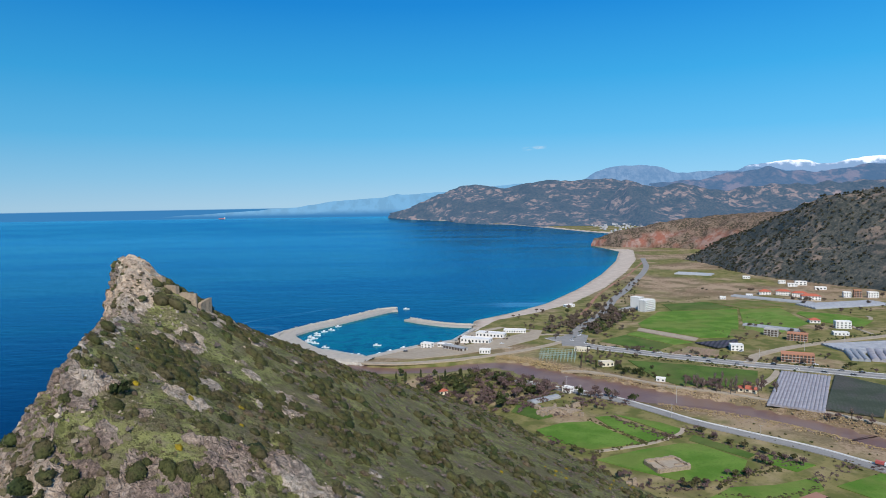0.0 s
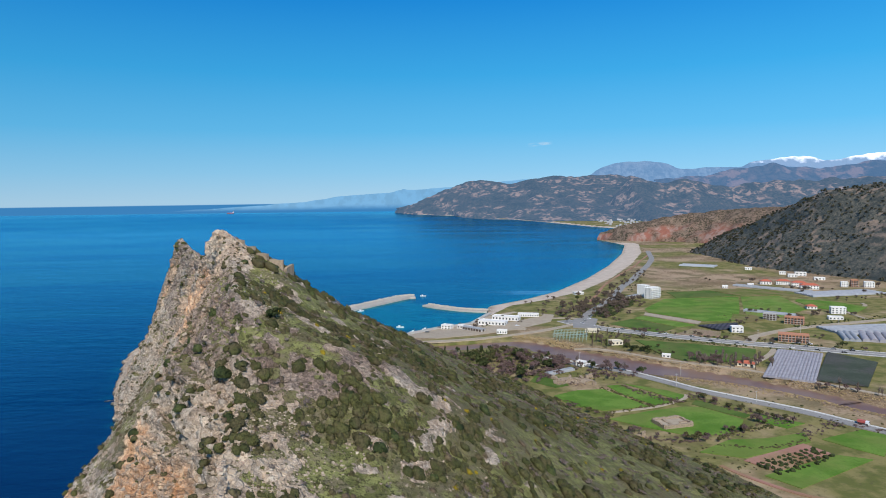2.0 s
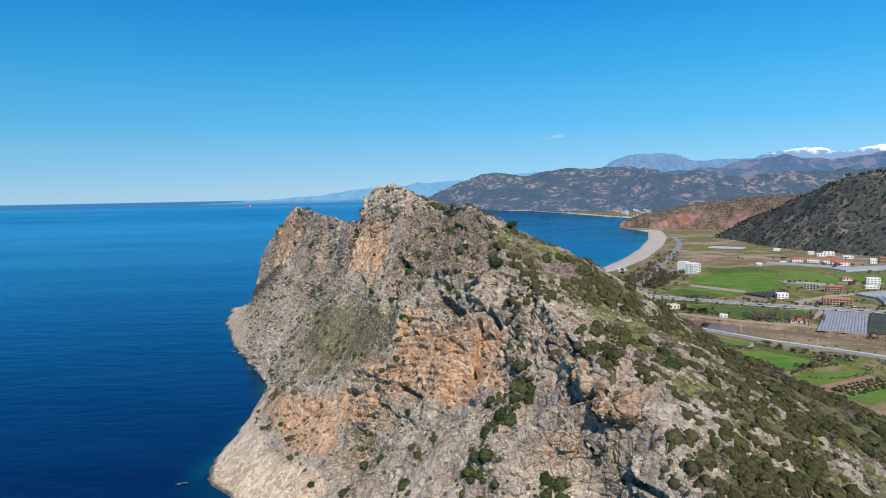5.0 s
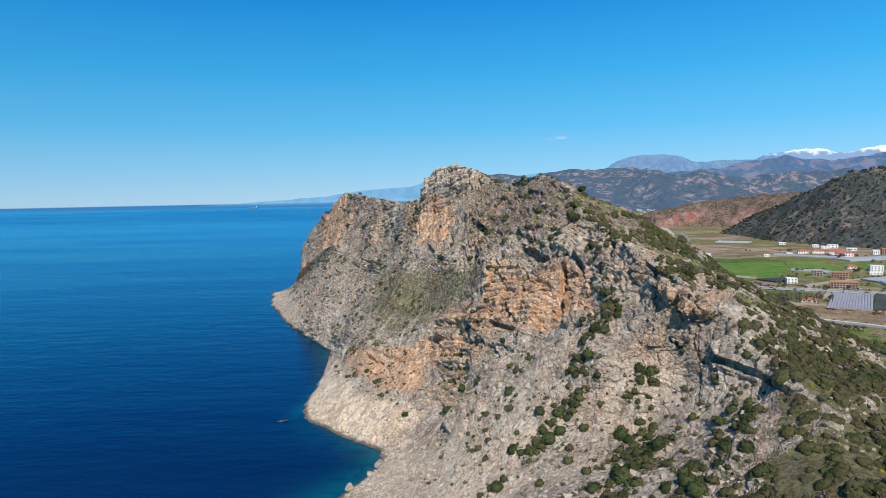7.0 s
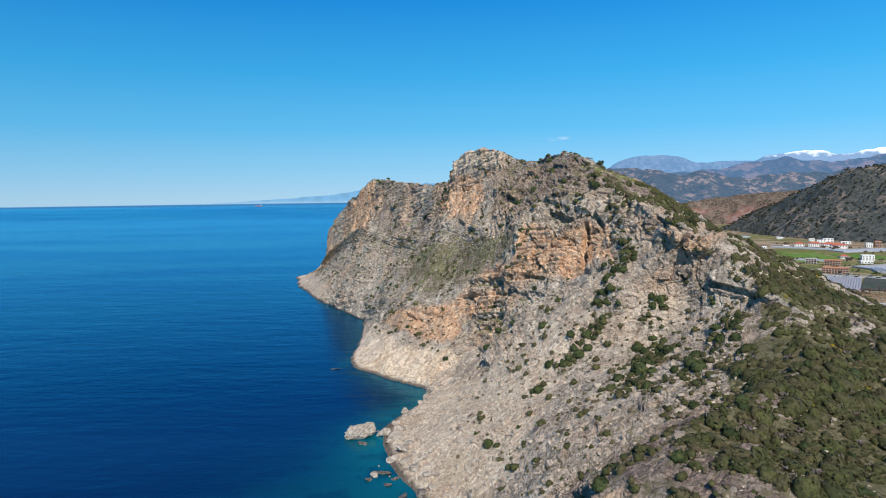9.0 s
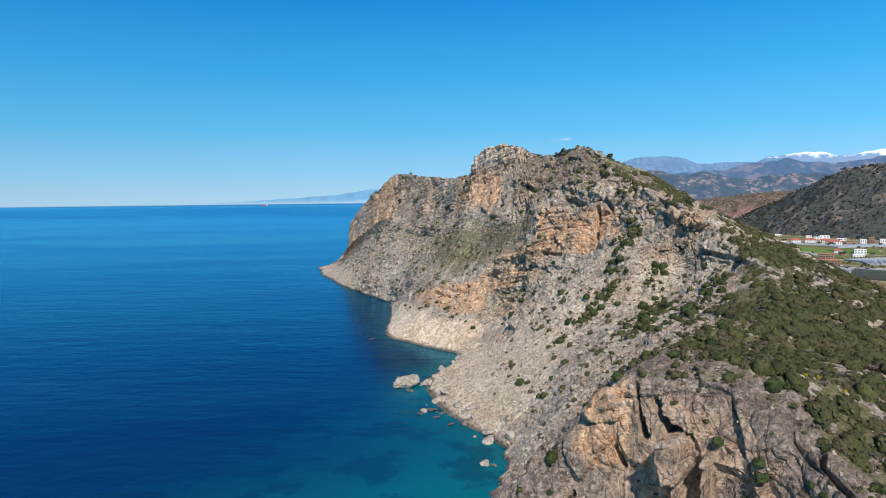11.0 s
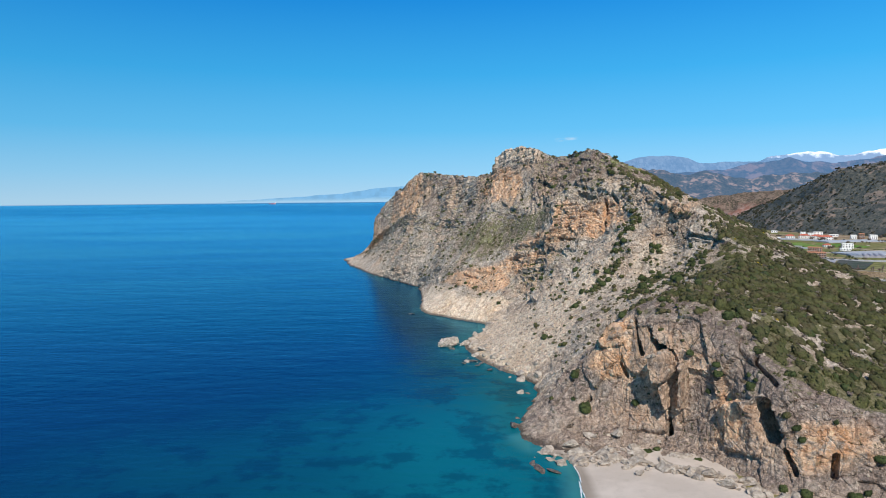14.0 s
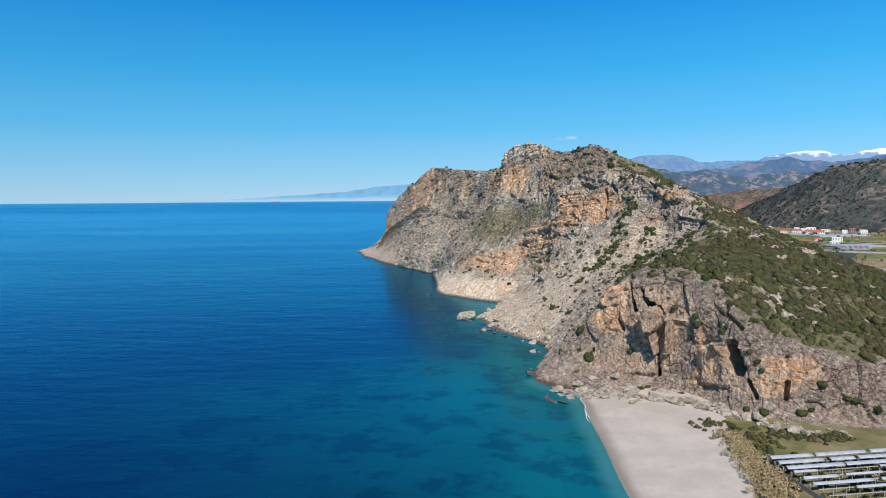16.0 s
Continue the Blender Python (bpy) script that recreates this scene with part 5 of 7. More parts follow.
k = Nodes("boulder_stone", 0.9, spec=0.2)
n1, n2 = k.noise(1.6, 5, 0.65), k.noise(0.3, 4, 0.6)
c = k.mix(k.step(n1, 0.38, 0.66), (0.29, 0.24, 0.19), (0.52, 0.445, 0.36))
STONE = k.done(k.mix(k.step(n2, 0.55, 0.75, 0, 0.5), c, (0.34, 0.25, 0.17)), k.math("ADD", n1, n2), 0.3)
PEBBLES = [arrays_of(stone_shape(s, 1)) for s in range(5)]
def scatter_stones(name, idx, sizes, label):
    verts, faces, base = [], [], 0
    for j, i in enumerate(idx):
        v, f = PEBBLES[j % 5]
        m = np.array(Euler(RNG.uniform(0, 6.28, 3)).to_matrix())
        w = (v @ m.T) * sizes[j] + LAND[i]
        verts.append(w)
        faces.append(f + base)
        base += len(v)
    me = raw_mesh(name, np.concatenate(verts), np.concatenate(faces), STONE, False)
    tagged(new(name, me), label, "stones", kind="stuff")


i = pick_on((span < edge) * (station > 9.3) * (0.25 + scree) * smooth(0.35, 0.6, up) * (height > 1), 1500)
scatter_stones("scree_stones", i, RNG.gamma(1.6, 0.2, len(i)).clip(0.12, 1.5), "pale broken stones on the scree slope")
i = pick_on(east * smooth(0.02, 0.3, fbm(flat, 18, 3, 541)) * smooth(5, 4.2, span) * (0.3 + outcrop), 1500)
scatter_stones("slope_stones", i, RNG.gamma(2.2, 0.15, len(i)).clip(0.15, 0.8), "grey limestone outcrops among the scrub")
def chips(name, idx, sizes, material, label):
    """Small angular stones, each a chipped block."""
    n = len(idx)
    unit = np.array([(x, y, z) for x in (-1, 1) for y in (-1, 1) for z in (-0.7, 0.7)], float)
    quads = np.array([(0, 1, 3, 2), (4, 6, 7, 5), (0, 4, 5, 1), (2, 3, 7, 6), (1, 5, 7, 3), (0, 2, 6, 4)])
    v = unit[None] * RNG.uniform(0.55, 1.1, (n, 8, 3)) * RNG.uniform(0.6, 1.3, (n, 1, 3))
    a, b = RNG.uniform(0, 6.28, n), RNG.uniform(-0.7, 0.7, n)
    ca, sa, cb, sb = np.cos(a)[:, None], np.sin(a)[:, None], np.cos(b)[:, None], np.sin(b)[:, None]
    x, y, z = v[..., 0] * ca - v[..., 1] * sa, v[..., 0] * sa + v[..., 1] * ca, v[..., 2]
    v = np.stack([x, y * cb - z * sb, y * sb + z * cb], -1) * sizes[:, None, None] + LAND[idx][:, None]
    faces = (quads[None] + 8 * np.arange(n)[:, None, None]).reshape(-1, 4)
    tagged(new(name, raw_mesh(name, v.reshape(-1, 3), faces, material, False)), label, "stones", kind="stuff")


k = Nodes("pale_chipped_stone", 0.9, spec=0.15)
c = k.mix(k.island(), (0.30, 0.235, 0.175), (0.54, 0.44, 0.335))
CHIP = k.done(k.mix(k.step(k.noise(0.5, 4), 0.5, 0.65, 0, 0.6), c, (0.29, 0.225, 0.165)), k.noise(0.3, 4), 0.1)
i = pick_on((span > 3.85) * (span < 5.2) * (station > 6.8) * (station < 14.5) * (0.1 + 1.6 * shoulder + smooth(0.05, 0.3, fbm(flat, 9, 3, 561))) * smooth(5.2, 4.5, span) * (0.12 + 0.88 * smooth(10.5, 11, station)), 3000)
chips("shoulder_stones", i, RNG.gamma(2.0, 0.085, len(i)).clip(0.1, 0.4), CHIP, "pale chipped limestone strewn over the shoulder")
i = pick_on((span < edge + 0.1) * (station > 9) * (0.2 + scree + 0.6 * (station > 11) * (station < 15)) * smooth(0.3, 0.6, up) * (height > 1), 5000)
chips("scree_chips", i, RNG.gamma(2.0, 0.13, len(i)).clip(0.1, 0.9), CHIP, "broken pale stones on the steep scree")
BOULDER_MESH = []
for s in range(6):
    bm = stone_shape(40 + s, 3)
    me = bpy.data.meshes.new("boulder")
    bm.to_mesh(me)
    bm.free()
    me.materials.append(STONE)
    BOULDER_MESH.append(me)


k = Nodes("wet_dark_stone", 0.45, spec=0.4)
n1 = k.noise(0.9, 5, 0.65)
WETSTONE = k.done(k.mix(k.step(n1, 0.4, 0.62), (0.07, 0.055, 0.045), (0.20, 0.16, 0.125)), n1, 0.3)
WET_MESH = []
for me in BOULDER_MESH[:3]:
    me = me.copy()
    me.materials.clear()
    me.materials.append(WETSTONE)
    WET_MESH.append(me)


def boulder(x, y, z, r, label, flat_=0.75, stretch=1.0, wet_=False):
    ob = new("boulder", (WET_MESH if wet_ else BOULDER_MESH)[RNG.randint(3 if wet_ else 6)])
    ob.matrix_world = Matrix.LocRotScale((x, y, z), Euler((RNG.uniform(-0.3, 0.3), RNG.uniform(-0.3, 0.3), RNG.uniform(0, 6.28))), (r * stretch, r, r * flat_))
    return tagged(ob, label, "boulder", "boulders on the shore")


big = part("boulder", stone_shape(91, 4, 0.66), STONE)
big.matrix_world = pose(-192, 50, 1.4, 8, -6, 30) @ Matrix.Diagonal((5.0, 3.9, 4.2, 1))
tagged(big, "large pale boulder standing in the sea", "boulder", "boulders on the shore")
for i in pick_on((station > 9.8) * (station < 14) * smooth(1.4, 1.15, span), 44):
    r = min(max(RNG.gamma(3, 0.5), 0.6), 3.4)
    boulder(LAND[i, 0], LAND[i, 1], LAND[i, 2] + 0.15 * r, r, "pale tumbled boulder on the scree shore", 0.8)
foot_line = spline([(-159, -104), (-149, -111), (-137, -116), (-122, -123), (-108, -135), (-99, -148), (-88, -157), (-72, -160)], 200)
for j in range(165):
    q = foot_line[RNG.randint(4, 196) if j % 3 else RNG.randint(30, 120)] + RNG.normal(size=2) * (2.6, 2.2)
    r = min(max(RNG.gamma(4, 0.30), 0.5), 2.8)
    boulder(q[0], q[1], max(ground_z(*q), -0.3) + 0.25 * r, r, "grey limestone boulder fallen at the cliff foot")
for i in pick_on((station > 16.7) * (station < 19.2) * smooth(1.95, 1.3, span) * (up > 0.25), 46):
    r = min(max(RNG.gamma(4, 0.42), 0.8), 3.6)
    boulder(LAND[i, 0], LAND[i, 1], LAND[i, 2] + 0.2 * r, r, "pale broken boulder piled against the cliff")
for j in range(30):
    q = spline([(-186, 56), (-181, 32), (-177, 16), (-165, -5), (-154, -20), (-154, -38), (-158, -62), (-165, -89)], 120)[RNG.randint(120)] + RNG.normal(size=2) * 4
    r = min(max(RNG.gamma(3, 0.45), 0.5), 3.0)
    boulder(q[0] + 1, q[1], 0.1 * r, r, "dark sea-washed boulder along the rocky shore", 0.6, 1.0, j % 3 > 0)
for x, y, r in ((-180, 16, 2.2), (-177, 6, 1.8), (-183, 10, 1.5), (-171, -2, 2.0), (-156, -120, 1.9), (-160, -118, 2.4), (-162, -115, 1.3), (-221, 152, 1.8), (-280, 384, 2.0)):
    boulder(x, y, 0.0, r, "low dark rock awash near the shore", 0.3, 1.5, True)


# ---- trees ----
def tree_kind(seed, height, crown, material, trunk_h, count, size, narrow=1.0, flat_=0.9, hollow=0.4, label="", bare=False):
    """trunk with limbs, and a crown of many small sprays"""
    r = np.random.RandomState(seed)
    root = empty("tree", Matrix(), label, "tree", "trees of the valley")
    bm = bmesh.new()
    bmesh.ops.create_cone(bm, segments=7, radius1=0.035 * height, radius2=0.014 * height, depth=trunk_h + 0.35 * (height - trunk_h), matrix=Matrix.Translation((0, 0, (trunk_h + 0.35 * (height - trunk_h)) / 2)))
    for j in range(7 if bare else 4):
        a, tip = r.uniform(0, 6.28), r.uniform(0.45, 0.95)
        p0 = Vector((0, 0, trunk_h * r.uniform(0.7, 1.05)))
        p1 = Vector((math.cos(a) * crown * 0.6, math.sin(a) * crown * 0.6, trunk_h + (height - trunk_h) * tip))
        d = p1 - p0
        bmesh.ops.create_cone(bm, segments=5, radius1=0.014 * height, radius2=0.004 * height, depth=d.length, matrix=Matrix.Translation((p0 + p1) / 2) @ d.to_track_quat("Z", "Y").to_matrix().to_4x4())
    part("trunk", bm, BARK, root)
    v, f = leaf_cloud(r, count, size, 7, flat_, narrow, hollow)
    v = v * (crown, crown, (height - trunk_h) / (flat_ * 1.75)) + (0, 0, trunk_h * 0.85)
    ob = new("crown", raw_mesh("crown", v, f, material, False))
    ob.parent = root
    return root


TREES = {
    "broad": tree_kind(1, 7.0, 3.2, DARKLEAF, 1.6, 200, 0.18, label="dark green broad-crowned tree in the valley"),
    "olive": tree_kind(2, 5.5, 3.0, MAQUIS, 1.3, 180, 0.18, label="olive-green round tree beside the fields"),
    "cypress": tree_kind(3, 10.0, 1.4, DARKLEAF, 0.6, 170, 0.3, 0.9, 1.0, label="tall narrow dark cypress tree"),
    "bare": tree_kind(4, 6.5, 3.0, PURPLE, 1.4, 190, 0.11, 1.0, 0.9, 0.1, "leafless purple-brown tree with fine twigs", True),
    "poplar": tree_kind(5, 9.0, 1.5, TWIGS, 1.8, 150, 0.14, 0.8, 1.0, 0.1, "tall leafless grey poplar", True),
    "pine": tree_kind(6, 9.0, 3.6, DARKLEAF, 4.0, 300, 0.14, 1.0, 0.5, label="umbrella-shaped dark pine tree"),
}
first_use = {}


FAR_TREES = {}


def tree(kind, x, y, scale=1.0, z=None):
    m = pose(x, y, ground_z(x, y) if z is None else z, 0, 0, RNG.uniform(0, 360)) @ Matrix.Diagonal((scale, scale, scale * RNG.uniform(0.9, 1.15), 1))
    if kind not in first_use:
        first_use[kind] = TREES[kind]
        TREES[kind].matrix_world = m
        return
    if y > 520:                        # too small to tell apart: joined below
        FAR_TREES.setdefault(kind, []).append(np.array(m))
        return
    ob = copy_thing(TREES[kind], m)
    ob.matrix_basis = m


def far_trees():
    """The distant trees of each kind, trunks and crowns together in one mesh a kind."""
    for kind, places in FAR_TREES.items():
        verts, faces, base = [], [], 0
        for child in TREES[kind].children:
            co = np.array([v.co for v in child.data.vertices])
            quads = np.array([[*p.vertices][:4] for p in child.data.polygons if len(p.vertices) == 4])
            for m in places:
                verts.append(co @ m[:3, :3].T + m[:3, 3])
                faces.append(quads + base)
                base += len(co)
        me = raw_mesh("distant_trees", np.concatenate(verts), np.concatenate(faces), TREES[kind].children[-1].data.materials[0], False)
        tagged(new("distant_trees", me), "distant " + TREES[kind]["label"], "trees", kind="stuff")


def grove(kinds, poly, count, low=0.7, high=1.2):
    poly = np.asarray(poly, float)
    done = 0
    while done < count:
        q = RNG.uniform(poly.min(0), poly.max(0))
        if inside(q[None], poly)[0] and line_distance(q[None], RIVER_LINE)[0] > 22:
            tree(kinds[RNG.randint(len(kinds))], q[0], q[1], RNG.uniform(low, high))
            done += 1


def thicket(name, poly, count, material, low, high, label, kinds=None):
    poly = np.asarray(poly, float)
    q = RNG.uniform(poly.min(0), poly.max(0), (count * 6, 2))
    q = q[inside(q, poly) & (line_distance(q, RIVER_LINE) > 20)][:count]
    z = valley_height(q)[0]
    return scatter_mesh(name, kinds or LOW_SHRUBS, np.c_[q, z - 0.1], RNG.uniform(low, high, len(q)), np.tile((0, 0, 1.0), (len(q), 1)), material, label, "thicket")


def tree_row(kinds, line, count, spread=2.0, low=0.7, high=1.1):
    p = spline(line, count * 3)
    for j in range(count):
        q = p[RNG.randint(len(p))] + RNG.normal(size=2) * spread
        tree(kinds[RNG.randint(len(kinds))], q[0], q[1], RNG.uniform(low, high))


tree("broad", -87, 109, 0.62, float(LAND[np.argmin(np.hypot(LAND[:, 0] + 87, LAND[:, 1] - 109)), 2]) - 0.2)
grove(["broad", "olive", "bare", "broad"], [(112, 668), (124, 655), (190, 770), (178, 800), (150, 760)], 30, 0.9, 1.5)
thicket("copse", [(112, 668), (124, 655), (190, 770), (178, 800), (150, 760)], 110, DARKLEAF, 2.0, 3.6, "dense dark copse beside the wheat field")
thicket("bare_copse", [(112, 668), (124, 655), (190, 770), (178, 800), (150, 760)], 90, PURPLE, 1.8, 3.4, "leafless brown trees of the copse", SPARSE)
grove(["broad", "olive", "pine"], [(66, 650), (96, 660), (150, 770), (170, 830), (140, 840), (90, 760)], 34)
grove(["bare", "olive", "broad", "bare"], [(-60, 470), (-30, 440), (8, 412), (20, 440), (48, 452), (36, 486), (10, 503), (-20, 498)], 60, 0.9, 1.6)
thicket("bare_thicket", [(-62, 480), (-20, 420), (12, 405), (52, 440), (50, 470), (36, 488), (10, 505), (-30, 500)], 300, PURPLE, 1.8, 3.8, "leafless purple-brown thicket south of the river", SPARSE)
thicket("green_thicket", [(-80, 505), (-20, 430), (12, 405), (40, 440), (20, 500), (-40, 505)], 160, MAQUIS, 1.0, 2.4, "olive-green thicket south of the river")
grove(["cypress", "broad"], [(-78, 500), (-40, 460), (-20, 470), (0, 490), (-30, 505), (-70, 515)], 22, 0.6, 0.95)
grove(["bare"], [(52, 446), (70, 452), (84, 432), (72, 412), (54, 418)], 14, 0.6, 1.0)
grove(["poplar", "bare", "poplar"], [(140, 462), (160, 478), (200, 462), (186, 440), (150, 450)], 30, 0.8, 1.2)
grove(["broad", "olive"], [(104, 505), (112, 545), (135, 525), (142, 492), (120, 480)], 24, 0.5, 0.9)
grove(["cypress", "broad", "pine"], [(78, 520), (96, 505), (100, 550), (84, 556)], 9, 0.6, 0.9)
grove(["olive", "broad"], [(-60, 620), (-40, 640), (-10, 600), (20, 632), (40, 640), (40, 655), (0, 640)], 16, 0.4, 0.7)
tree_row(["bare", "bare", "olive"], [(70, 305), (88, 297), (106, 300), (124, 318), (140, 326)], 22, 2.2, 0.5, 0.95)
tree_row(["bare", "olive"], [(118, 372), (128, 350), (140, 338), (152, 322)], 18, 2.0, 0.45, 0.9)
tree_row(["olive", "broad", "bare"], [(122, 590), (174, 562), (212, 540), (260, 518), (306, 494)], 18, 1.5, 0.4, 0.8)
tree_row(["bare", "olive"], [(330, 700), (300, 690), (260, 620), (250, 640)], 14, 5, 0.5, 0.9)
tree_row(["olive", "bare"], [(430, 760), (480, 780), (520, 800)], 14, 6, 0.5, 0.9)
tree_row(["bare", "poplar"], [(205, 395), (214, 388), (240, 372), (262, 350)], 12, 3, 0.7, 1.0)
tree_row(["broad", "olive"], [(330, 980), (400, 960), (470, 950), (540, 900), (600, 860)], 16, 9, 0.6, 1.1)
tree_row(["olive", "broad"], [(190, 870), (230, 960), (270, 1040)], 14, 8, 0.5, 1.0)
tree_row(["bare", "olive"], [(190, 760), (160, 690), (130, 640)], 12, 2.0, 0.5, 0.9)
tree_row(["olive"], [(262, 546), (280, 552), (300, 540), (320, 520)], 8, 3, 0.5, 0.9)
tree_row(["broad", "bare", "pine", "olive", "broad"], [(78, 648), (100, 690), (128, 740), (172, 800)], 44, 8, 0.7, 1.25)
tree_row(["olive", "broad", "bare"], [(-10, 652), (30, 670), (60, 700), (60, 760), (90, 800)], 26, 9, 0.4, 0.85)
tree_row(["bare", "bare", "broad", "poplar"], [(30, 470), (56, 456), (80, 448), (96, 430)], 26, 5, 0.6, 1.05)
tree_row(["bare", "poplar", "bare"], [(150, 470), (176, 470), (205, 455)], 18, 5, 0.8, 1.2)
tree_row(["broad", "olive", "cypress"], [(80, 560), (104, 566), (130, 548)], 18, 6, 0.45, 0.8)
tree_row(["bare", "olive", "bare"], [(60, 300), (44, 326), (30, 352), (16, 380)], 24, 4, 0.5, 0.9)
tree_row(["broad", "bare", "olive"], [(300, 640), (340, 662), (400, 672)], 14, 6, 0.5, 0.9)
tree_row(["olive", "broad"], [(420, 860), (470, 850), (540, 820), (590, 800)], 22, 10, 0.5, 1.0)
tree_row(["broad", "olive", "bare"], [(128, 740), (160, 800), (196, 900), (236, 1000), (280, 1100)], 40, 7, 0.6, 1.1)
tree_row(["broad", "olive"], [(110, 612), (150, 588), (210, 552), (260, 528), (330, 496)], 26, 3, 0.4, 0.8)
far_trees()
# orchard rows
orchard = []
for a in range(5):
    for b in range(11):
        q = np.array((106, 262)) + np.array((37, 20)) * (b / 10) + np.array((6, -11)) * (a / 4) + RNG.normal(size=2) * 0.5
        orchard.append(q)
orchard = np.array(orchard)
scatter_mesh("orchard", SHRUBS, np.c_[orchard, valley_height(orchard)[0] + 0.2], RNG.uniform(1.2, 1.8, len(orchard)), np.tile((0, 0, 1.0), (len(orchard), 1)), DARKLEAF, "rows of dark green orchard trees on red soil", "orchard")
# hedges, reeds and brush as joined masses
def flat_scatter(name, kinds, material, lines, count, spread, low, high, label, category, keep=None):
    pts = []
    for line in lines:
        p = spline(line, 200)
        pts.append(p[RNG.randint(0, 200, count // len(lines))] + RNG.normal(size=(count // len(lines), 2)) * spread)
    p = np.concatenate(pts)
    z, d = valley_height(p)
    ok = z > 0.5
    p, z = p[ok], z[ok]
    return scatter_mesh(name, kinds, np.c_[p, z - 0.1], RNG.uniform(low, high, len(p)), np.tile((0, 0, 1.0), (len(p), 1)), material, label, category)


flat_scatter("hedges", LOW_SHRUBS, MAQUIS, [[(60, 396), (70, 378), (84, 352)], [(74, 402), (92, 372), (102, 362)], [(50, 340), (80, 354), (108, 364)], [(24, 372), (40, 352), (52, 336)], [(104, 300), (118, 310), (140, 316)],
             [(96, 290), (120, 284), (150, 296)], [(230, 556), (210, 600), (250, 622)], [(124, 560), (140, 552), (200, 520)]], 620, 1.1, 0.5, 1.3, "scrubby hedges between the fields", "hedge")
flat_scatter("brambles", SPARSE, PURPLE, [[(62, 300), (90, 294), (140, 322)], [(112, 376), (130, 348), (150, 320)], [(54, 420), (70, 430), (90, 425)], [(74, 402), (92, 372), (102, 362)], [(10, 440), (30, 420), (44, 402)], [(150, 300), (180, 320), (200, 300)], [(98, 214), (116, 202), (140, 204)], [(112, 196), (130, 190), (150, 196)]],
             820, 2.6, 0.6, 1.7, "leafless purple-brown brambles", "brambles")
flat_scatter("reeds", [leaf_cloud(RNG, 14, 0.30, 4, 0.55) for _ in range(3)], REED, [[(40, 540), (64, 516), (100, 490), (132, 460), (176, 428), (205, 396), (236, 360), (300, 290)], [(118, 424), (150, 404), (184, 378), (206, 352), (230, 325), (290, 262)], [(18, 566), (40, 545), (58, 525)]],
             6800, 5.0, 0.35, 0.9, "dry straw-coloured reeds on the river banks", "reeds")
flat_scatter("beach_reeds", [leaf_cloud(RNG, 34, 0.15, 6, 1.15) for _ in range(3)], REED, [[(-112, -162), (-114, -176), (-117, -192), (-119, -215)], [(-113, -168), (-112, -186), (-115, -204)]], 420, 1.7, 0.6, 1.7, "dry straw-coloured reeds behind the beach", "reeds")
flat_scatter("beach_scrub", LOW_SHRUBS, MAQUIS, [[(-116, -150), (-104, -158), (-92, -163), (-76, -164)], [(-108, -162), (-104, -176), (-112, -196), (-114, -220)]], 300, 2.4, 0.3, 1.5, "low green scrub behind the beach", "scrub")
flat_scatter("roadside_scrub", LOW_SHRUBS, DARKLEAF, [[(90, 650), (118, 606), (150, 584), (210, 548), (260, 524), (310, 500), (400, 456)], [(96, 590), (128, 566), (170, 540), (206, 520), (250, 498)], [(104, 660), (128, 700), (170, 780), (210, 880), (250, 980)], [(300, 600), (350, 624), (420, 650), (520, 690)]],
             520, 3.5, 0.5, 1.7, "dark scrub and garden bushes along the roads", "scrub")
flat_scatter("valley_weeds", LOW_SHRUBS, MAQUIS, [[(-30, 470), (30, 440), (60, 420)], [(20, 330), (40, 310), (70, 292), (100, 262)], [(140, 380), (180, 330), (215, 290)], [(100, 520), (140, 500), (190, 455)], [(250, 660), (300, 680), (330, 760)], [(230, 830), (330, 900), (450, 900)]],
             700, 7.0, 0.4, 1.2, "olive weeds and low bushes between the plots", "scrub")
# woods on the hill
ok = np.where((HILLN[:, 2] > 0.3) & (np.tile(np.linspace(0, 1, 110), 170) < 0.75) & (np.tile(np.linspace(0, 1, 110), 170) > 0.03))[0]
i = RNG.choice(ok, 3800)
scatter_mesh("hill_woods", [leaf_cloud(RNG, 13, 0.55, 4, 0.8) for _ in range(4)], HILL[i] + np.c_[RNG.normal(size=(3800, 2)) * 3, np.zeros(3800) - 0.5], RNG.uniform(1.2, 3.2, 3800), HILLN[i] * (0.5, 0.5, 1), leaf_material("hill_scrub_leaves", (0.036, 0.044, 0.026), (0.072, 0.072, 0.042), (0.085, 0.068, 0.048)), "dark scattered trees and scrub on the hill", "woods")

# ---- fields and roads ----
def field_material(name, a, b, row=None, angle=0.0, stripe=None):
    """Crop with patches, and planted rows of the given spacing."""
    k = Nodes(name, 0.95, spec=0.1)
    big, fine = k.noise(16, 4), k.noise(1.3, 4, 0.7)
    c = k.mix(k.step(big, 0.38, 0.64), a, b)
    c = k.mix(k.step(fine, 0.5, 0.72, 0, 0.5), c, tuple(0.62 * x for x in a))
    c = k.mix(k.step(k.noise(38, 3), 0.46, 0.6, 0, 0.5), c, tuple(x * y for x, y in zip(b, (1.25, 0.85, 1.3))))
    h = fine
    if row:
        m = k.n.new("ShaderNodeMapping")
        m.inputs["Rotation"].default_value = (0, 0, radians(angle))
        k.l.new(k.where, m.inputs[0])
        w = k.n.new("ShaderNodeTexWave")
        w.inputs["Scale"].default_value = 0.314 / row
        w.inputs["Distortion"].default_value = 0.6
        k.l.new(m.outputs[0], w.inputs[0])
        c = k.mix(k.step(w.outputs["Fac"], 0.35, 0.75, 0, 0.85), c, stripe or tuple(0.5 * x for x in b))
        h = w.outputs["Fac"]
    return k.done(c, h, 0.25)


